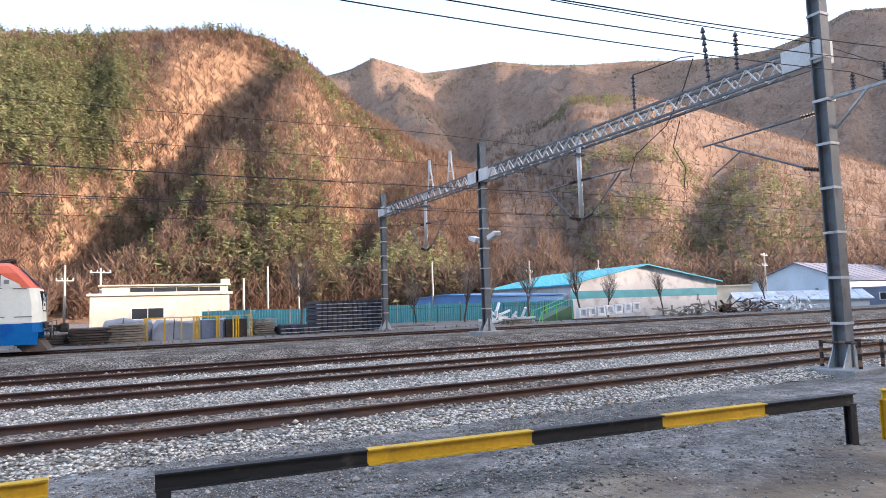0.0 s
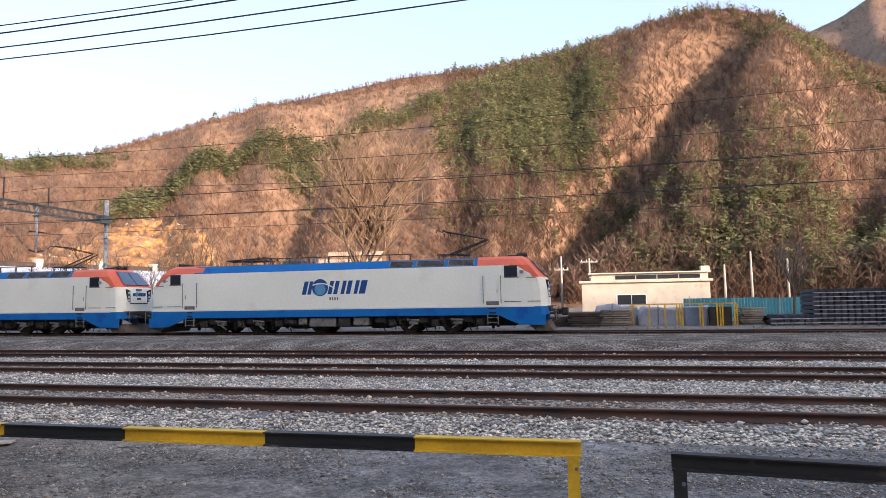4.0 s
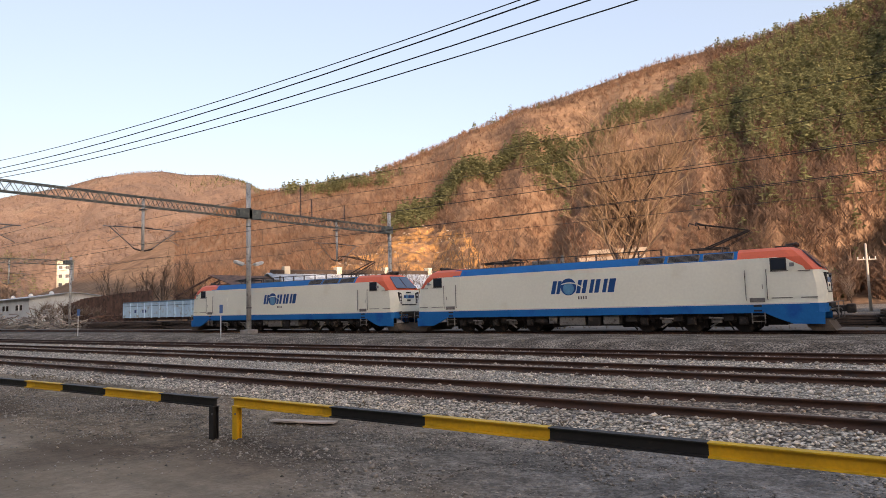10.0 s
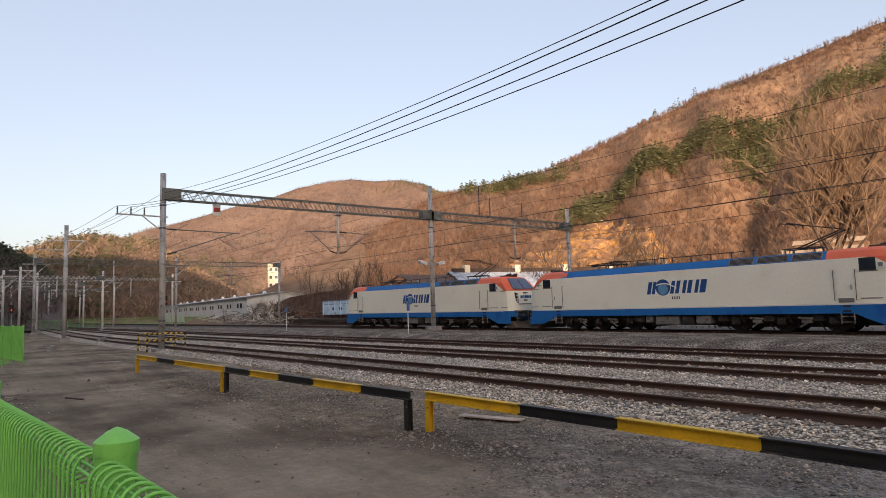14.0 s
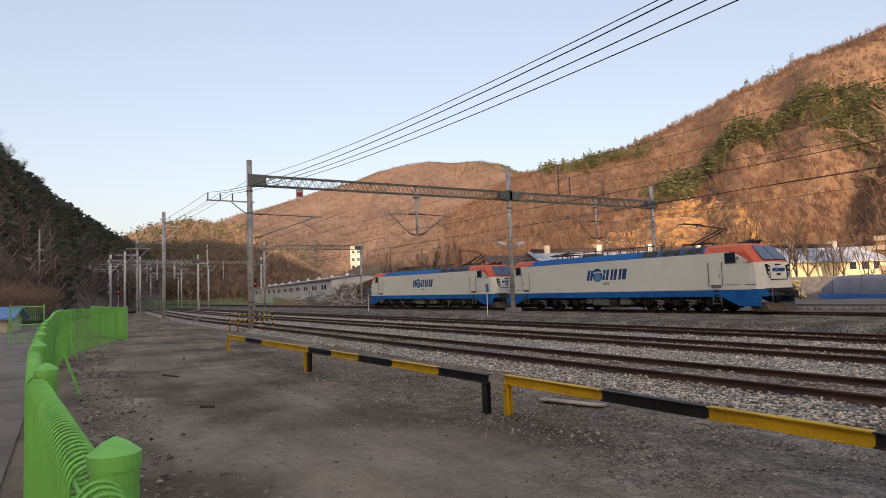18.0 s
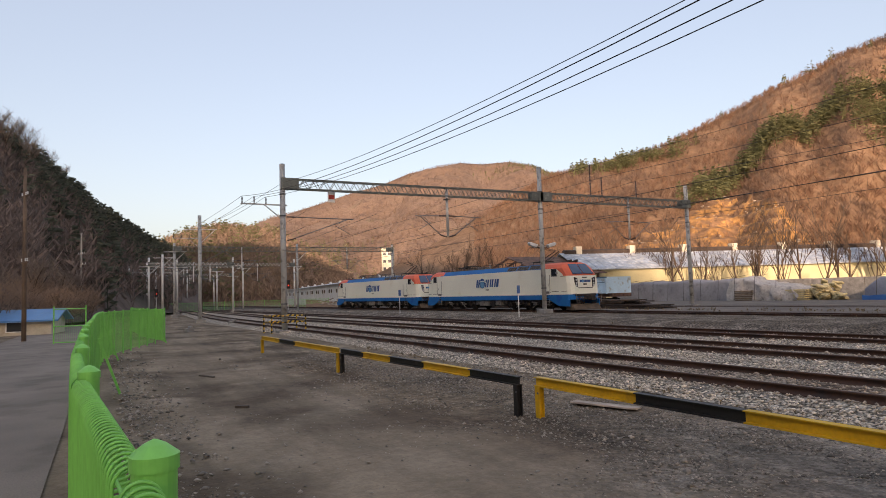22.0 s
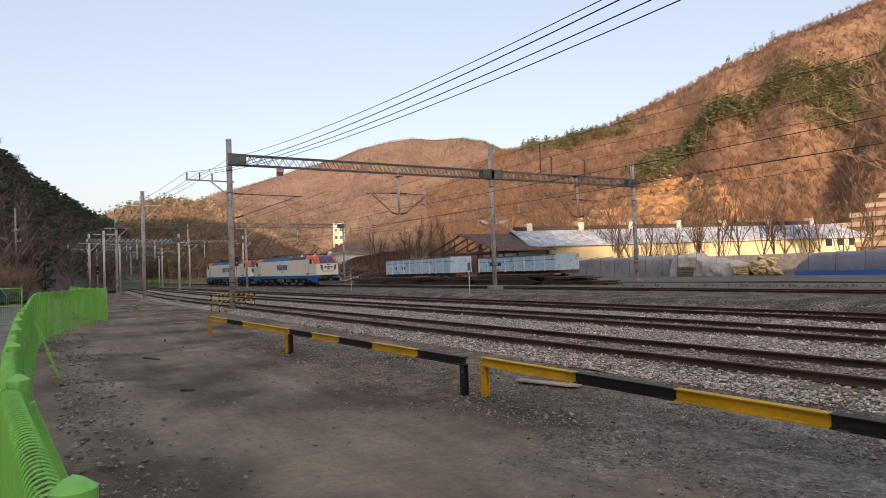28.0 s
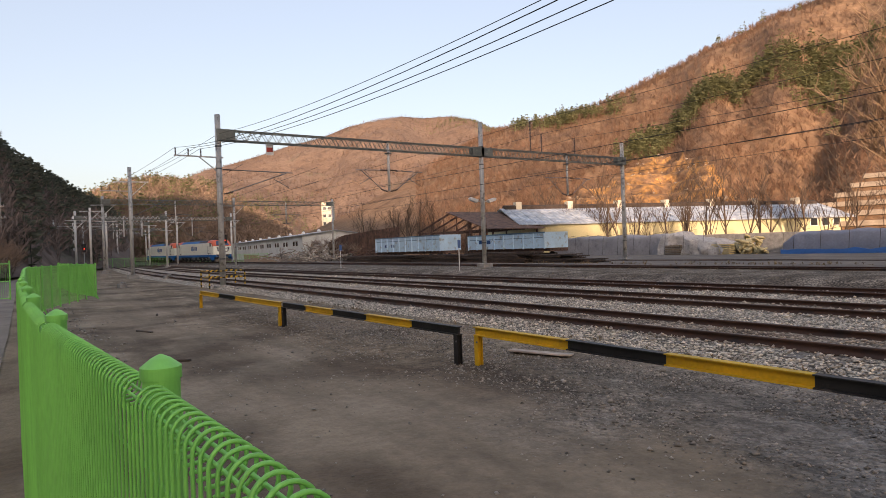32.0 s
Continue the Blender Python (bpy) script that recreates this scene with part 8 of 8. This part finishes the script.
def bare_shape(seed):
    """A leafless tree near the foot of a slope: stem, branches and fine twigs."""
    rng = random.Random(seed)
    v, f = [], []

    def blade(p, q, w):
        a = rng.uniform(0, 6.3)
        m = len(v)
        v.extend([(p[0] - w * math.cos(a), p[1] - w * math.sin(a), p[2]), (p[0] + w * math.cos(a), p[1] + w * math.sin(a), p[2]), tuple(q)])
        f.append((m, m + 1, m + 2))
    blade((0, 0, 0), (0.03, 0.02, 0.95), 0.016)
    for k in range(9):
        a, z0 = 2.4 * k + rng.uniform(-0.4, 0.4), 0.18 + 0.055 * k
        r = (0.34 - 0.2 * z0) * rng.uniform(0.7, 1.1)
        p, q = Vector((0.01, 0.01, z0)), Vector((r * math.cos(a), r * math.sin(a), min(0.97, z0 + rng.uniform(0.2, 0.34))))
        blade(p, q, 0.007)
        for j in range(3):
            o = p.lerp(q, rng.uniform(0.35, 0.85))
            b = a + rng.uniform(-1.1, 1.1)
            g = rng.uniform(0.07, 0.15)
            blade(o, o + Vector((g * math.cos(b), g * math.sin(b), rng.uniform(0.05, 0.18))), 0.004)
    return v, f


BARE_NEAR = bare_shape(9)


def pine_shape(seed, layers, per, flat=0.5):
    """A pine: a thin trunk and uneven tiers of needle sprays, each three crossing leaf-shaped blades, with gaps between."""
    rng = random.Random(seed)
    v = [(-0.016, 0, 0), (0.016, 0.01, 0), (0, 0, 0.95), (0, -0.016, 0), (0.01, 0.016, 0), (0, 0, 0.95)]
    f = [(0, 1, 2), (3, 4, 5)]
    low = rng.uniform(0.22, 0.36)
    for i in range(layers):
        u = i / (layers - 1)
        z = low + (0.97 - low) * u
        wide = (0.21 + 0.05 * rng.random()) * (1 - u) ** 0.75 + 0.035
        off = rng.uniform(0, 6.3)
        for k in range(max(2, round(per * (1 - 0.5 * u)))):
            a = off + 6.283 * k / per + rng.uniform(-0.5, 0.5)
            r = wide * rng.uniform(0.45, 1.0)
            c = Vector((r * math.cos(a), r * math.sin(a), z + rng.uniform(-0.05, 0.05)))
            s = (0.085 + 0.06 * (1 - u)) * rng.uniform(0.7, 1.25)
            for j in range(2):
                b = rng.uniform(0, 6.283)
                d = Vector((math.cos(b), math.sin(b), rng.uniform(-0.25, 0.45))) * s
                w = Vector((-math.sin(b) * rng.uniform(0.2, 0.9), math.cos(b) * rng.uniform(0.2, 0.9), flat * rng.choice((-1, 1)) * rng.uniform(0.4, 1.0))) * s
                m = len(v)
                v += [tuple(c - d * 0.9), tuple(c + w * 0.7), tuple(c + d), tuple(c - w * 0.6)]
                f += [(m, m + 1, m + 2), (m, m + 2, m + 3)]
    return v, f


PINES_NEAR = [pine_shape(31, 7, 5), pine_shape(32, 6, 5), pine_shape(33, 7, 4)]
PINES_FAR = [pine_shape(34, 4, 4), pine_shape(35, 4, 3)]


def woods(hill, n_bare, n_pine, az0, az1, strips, tall, label, bare=None, pine=None, seed=1, lean=2.0, shapes=None, fan=None, pine_tall=None):
    """Leafless trees all over a slope; pines along strips: heading and u at both ends, spread in heading and u, share."""
    rng = np.random.default_rng(seed)
    az = rng.uniform(az0, az1, n_bare)
    # every tenth tree stands on the skyline
    u = np.where(rng.random(n_bare) < 0.1, rng.uniform(0.94, 1.0, n_bare), rng.random(n_bare) ** lean)
    if hill is HILL_MAIN:
        keep = np.array([b > quarry_top(a) or k < 0.4 for a, b, k in zip(az, u, rng.random(n_bare))])
        az, u = az[keep], u[keep]
        n_bare = len(az)
    p = np.array([hill.at(a, b) for a, b in zip(az, u)])
    h = tall * rng.uniform(0.55, 1.25, n_bare) * np.interp(u, [0, 0.05, 0.08, 0.9, 1.0], [1.25, 1.25, 1.0, 1.0, 0.9])
    turns = rng.uniform(0, 6.3, n_bare)
    near = (u < 0.13) & (np.hypot(p[:, 0], p[:, 1]) < 230)
    some = near & (rng.random(n_bare) < 0.4)
    for pick, shape, grown in ((~near, fan or FAN_FAR, 1.0), (some, BARE_NEAR, 1.35)):
        if pick.any():
            hh = h[pick] * grown
            tagged(scatter("leafless_woods", *shape, p[pick] - (0, 0, 0.3), np.stack([hh, hh, hh], 1), turns[pick], bare or M_WOODS, jitter=0.03 if grown == 1.0 else 0.015, seed=seed), "leafless brown winter trees on the " + label, "woods", kind="stuff")
    got = []
    w = np.array([q[6] for q in strips], float)
    while len(got) < n_pine:
        q = strips[rng.choice(len(strips), p=w / w.sum())]
        k = rng.random()
        a, b = q[0] + (q[2] - q[0]) * k + rng.normal() * q[4], q[1] + (q[3] - q[1]) * k + rng.normal() * q[5]
        if az0 <= a <= az1 and 0.0 < b <= 1.0:
            x, y, z = hill.at(a, b)
            if noise.noise((x / 40, y / 40, 4)) > -0.42:
                got.append((x, y, z, b))
    got = np.array(got)
    h = (pine_tall or tall) * rng.uniform(0.75, 1.4, n_pine) * np.interp(got[:, 3], [0, 0.05, 0.12, 0.6, 1.0], [1.4, 1.4, 1.2, 1.05, 1.0])
    got = got[:, :3]
    shapes = shapes or PINES_FAR
    for i, (pv, pf) in enumerate(shapes):
        g, k = got[i::len(shapes)], h[i::len(shapes)]
        wide = k * rng.uniform(0.85, 1.25, len(k))
        tagged(scatter("pine_woods", pv, pf, g - (0, 0, 0.4), np.stack([wide, wide, k], 1), rng.uniform(0, 6.3, len(k)), pine or M_PINE, jitter=0.02, seed=seed + 50 + i), "dark green pines on the " + label, "woods", kind="stuff")


MAIN_PINES = [(9, 0.68, -1.0, 0.64, 1.0, 0.13, 7), (13, 0.55, 0, 0.52, 1.2, 0.10, 4), (13.5, 0.84, -0.6, 0.94, 1, 0.035, 1.3), (40.3, 0.40, 29.5, 0.65, 0.8, 0.03, 1.7), (29.5, 0.65, 11, 0.77, 1.0, 0.035, 1.7), (28, 0.58, 24, 0.62, 1.0, 0.06, 0.9), (51.7, 0.95, 41, 0.8, 0.8, 0.03, 0.7),
              (-15.5, 0.95, -24.5, 0.85, 0.8, 0.04, 0.6), (-2, 0.36, -5, 0.3, 1.0, 0.05, 0.35), (-5, 0.17, -22, 0.17, 1.5, 0.06, 0.5), (-3, 0.05, -21, 0.06, 1.2, 0.022, 0.4), (-8, 0.1, -20, 0.11, 1.5, 0.03, 0.3), (-21, 0.08, -29, 0.12, 1.5, 0.05, 0.4), (-12.5, 0.93, -19.5, 0.8, 0.6, 0.03, 0.35), (-7, 0.3, -24, 0.26, 2, 0.1, 0.5), (12, 0.2, -2, 0.22, 2, 0.08, 0.14), (59, 0.985, 10, 0.985, 1, 0.012, 0.12), (20, 0.985, -4, 0.985, 0.5, 0.012, 0.8), (-6, 0.99, -14, 0.99, 1.2, 0.01, 0.2)]
woods(HILL_MAIN, 35000, 5200, -42.5, 59, MAIN_PINES, 2.7, "steep hillside", seed=1, shapes=PINES_NEAR[:1] + PINES_FAR, fan=(FAN_V, FAN_F), pine_tall=3.6)
M_WOODS_SPUR = mat("dense_leafless_wood", (0.20, 0.135, 0.098), 0.95, vary=0.25, size=25.0, fine=0.2, bump=0, island=0.2, gloss=0.1)
thin_leaved(M_WOODS_SPUR)
woods(HILL_MAIN, 17000, 300, -36, 13, [(-2, 0.3, -20, 0.35, 3, 0.2, 1), (-10, 0.1, -30, 0.1, 3, 0.06, 1)], 4.0, "dense wooded spur", M_WOODS_SPUR, seed=11, lean=1.35)
woods(HILL_RIGHT, 9500, 520, -78, -31, [(-40, 0.3, -58, 0.2, 1.5, 0.12, 2), (-38, 0.95, -44, 0.95, 1, 0.04, 1)], 3.8, "wooded spur", M_WOODS_SPUR, seed=2, lean=1.4)
# far trees greyed likewise, with the haze in their colour
M_WOODS_FAR = mat("far_leafless_wood", (0.235, 0.16, 0.12), 0.95, vary=0.2, size=60.0, fine=0.1, bump=0, island=0.2, gloss=0.1)
thin_leaved(M_WOODS_FAR)
woods(HILL_BACK, 11000, 900, -78, -11, [(-15, 0.97, -65, 0.97, 2, 0.03, 2), (-24, 0.8, -30, 0.5, 2, 0.1, 0.7)], 6.0, "far ridge", M_WOODS_FAR, seed=3, lean=1.2)
woods(HILL_PEAK, 14000, 800, 41, 90, [(50, 0.9, 56, 0.9, 2, 0.05, 1), (70, 0.15, 80, 0.15, 3, 0.1, 1)], 6.5, "distant mountain", M_WOODS_FAR, seed=4, lean=1.3)
# knoll thicket made paler: the valley haze is put into its colour
woods(HILL_KNOLL, 5000, 330, 70, 89, [(74, 0.95, 86, 0.95, 1.5, 0.12, 2), (78, 0.4, 86, 0.4, 3, 0.25, 1)], 5.0, "valley knoll", mat("pale_leafless_thicket", (0.29, 0.205, 0.15), 0.95, vary=0.2, size=30.0, fine=0.2, bump=0, island=0.3, gloss=0.1), M_PINE, seed=5, lean=1.0)
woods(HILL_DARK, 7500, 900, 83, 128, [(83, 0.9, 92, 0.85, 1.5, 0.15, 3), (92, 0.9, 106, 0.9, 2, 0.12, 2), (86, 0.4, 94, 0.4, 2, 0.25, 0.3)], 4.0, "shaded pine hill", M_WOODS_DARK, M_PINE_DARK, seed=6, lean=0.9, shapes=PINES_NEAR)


def build_weeds():
    """Dry weeds along the edges of the bank and at the foot of the fence."""
    rng = np.random.default_rng(41)
    rows = [(22.3, 0.45, 500, -55, 28, 0.09), (29.3, 0.4, 600, -60, 28, 0.10), (25.5, 1.6, 200, -50, 28, 0.07), (34.2, 0.5, 700, -40, 40, 0.18), (8.55, 0.2, 260, -24, 14, 0.10)]
    pts, hs = [], []
    for y, dy, n, x0, x1, h in rows:
        x, yy = rng.uniform(x0, x1, n), rng.normal(y, dy, n)
        ok = np.array([noise.noise((a * 0.25, b * 0.8, 12)) > -0.1 for a, b in zip(x, yy)])
        for a, b in zip(x[ok], yy[ok]):
            pts.append((a, b, ground_z(b) - 0.02))
            hs.append(h * rng.uniform(0.5, 1.5))
    hs = np.array(hs)
    tagged(scatter("dry_weeds", FAN_V, FAN_F, np.array(pts), np.stack([hs * 1.6, hs * 1.6, hs], 1), rng.uniform(0, 6.3, len(hs)), mat("dry_weeds", (0.20, 0.145, 0.085), 0.95, vary=0.3, size=2.0, fine=20, bump=0, island=0.4), jitter=0.05, seed=9), "dry brown weeds along the gravel banks", "weeds", kind="stuff")


build_weeds()

# ---------------------------------------------------------------- what moves
# seconds and the place of the leading cab's nose along the track
RUN = [(0.0, -2.18), (7.5, -2.2), (8.5, -2.33), (9.5, -2.74), (10.5, -3.42), (11.5, -4.38), (12.5, -5.75), (13.5, -7.6), (14.5, -9.75), (15.5, -12.15), (16.5, -14.92), (17.5, -18.0), (18.5, -21.5),
       (19.5, -25.55), (20.5, -30.0), (21.5, -34.7), (22.5, -39.7), (23.5, -45.1), (24.5, -50.75), (25.5, -56.7), (26.5, -62.9), (27.5, -69.2), (28.5, -75.9), (29.5, -83.9), (30.5, -92.6), (31.5, -101.5), (32.0, -106.0)]


def run_at(t):
    """Smooth place on the run at t."""
    ts, ss = [r[0] for r in RUN], [r[1] for r in RUN]
    slope = np.gradient(ss, ts)
    slope[0] = slope[1] = 0
    i = min(max(int(np.searchsorted(ts, t, "right")) - 1, 0), len(ts) - 2)
    h = ts[i + 1] - ts[i]
    u = (t - ts[i]) / h
    return ((2 * u**3 - 3 * u**2 + 1) * ss[i] + (u**3 - 2 * u**2 + u) * h * slope[i] + (-2 * u**3 + 3 * u**2) * ss[i + 1] + (u**3 - u**2) * h * slope[i + 1])


def motions():
    times = [k * 0.5 for k in range(65)]
    for back, loco in zip((0.0, 23.0), LOCOS):
        rows = []
        for t in times:
            x = run_at(t) - back
            y0, y1 = track_y(x - 4), track_y(x - 17)
            z0, z1 = climb(x - 4), climb(x - 17)
            rows.append((t, pose(x, y0 + (y0 - y1) / 13 * 4, 0.12 + z0 + (z0 - z1) / 13 * 4, 0, math.degrees(math.atan2(z1 - z0, 13)), math.degrees(math.atan2(y0 - y1, 13)))))
        walk(loco, rows)
        # wheels roll: a row at least every 0.6 rad of turn
        for w in [o for o in loco.children if o.name.split(".")[0] == "wheelset"]:
            x, turn_rows, last = w.location.x, [(0.0, pose(x, 0, 0.43))], 0.0
            for k in range(1, 481):
                t = k / 15
                turn = (run_at(t) - run_at(0)) / 0.53
                if abs(turn - last) > 0.25 or k == 480:
                    turn_rows.append((t, Matrix.Translation((x, 0, 0.43)) @ Matrix.Rotation(turn, 4, "Y")))
                    last = turn
            walk(w, turn_rows)


motions()
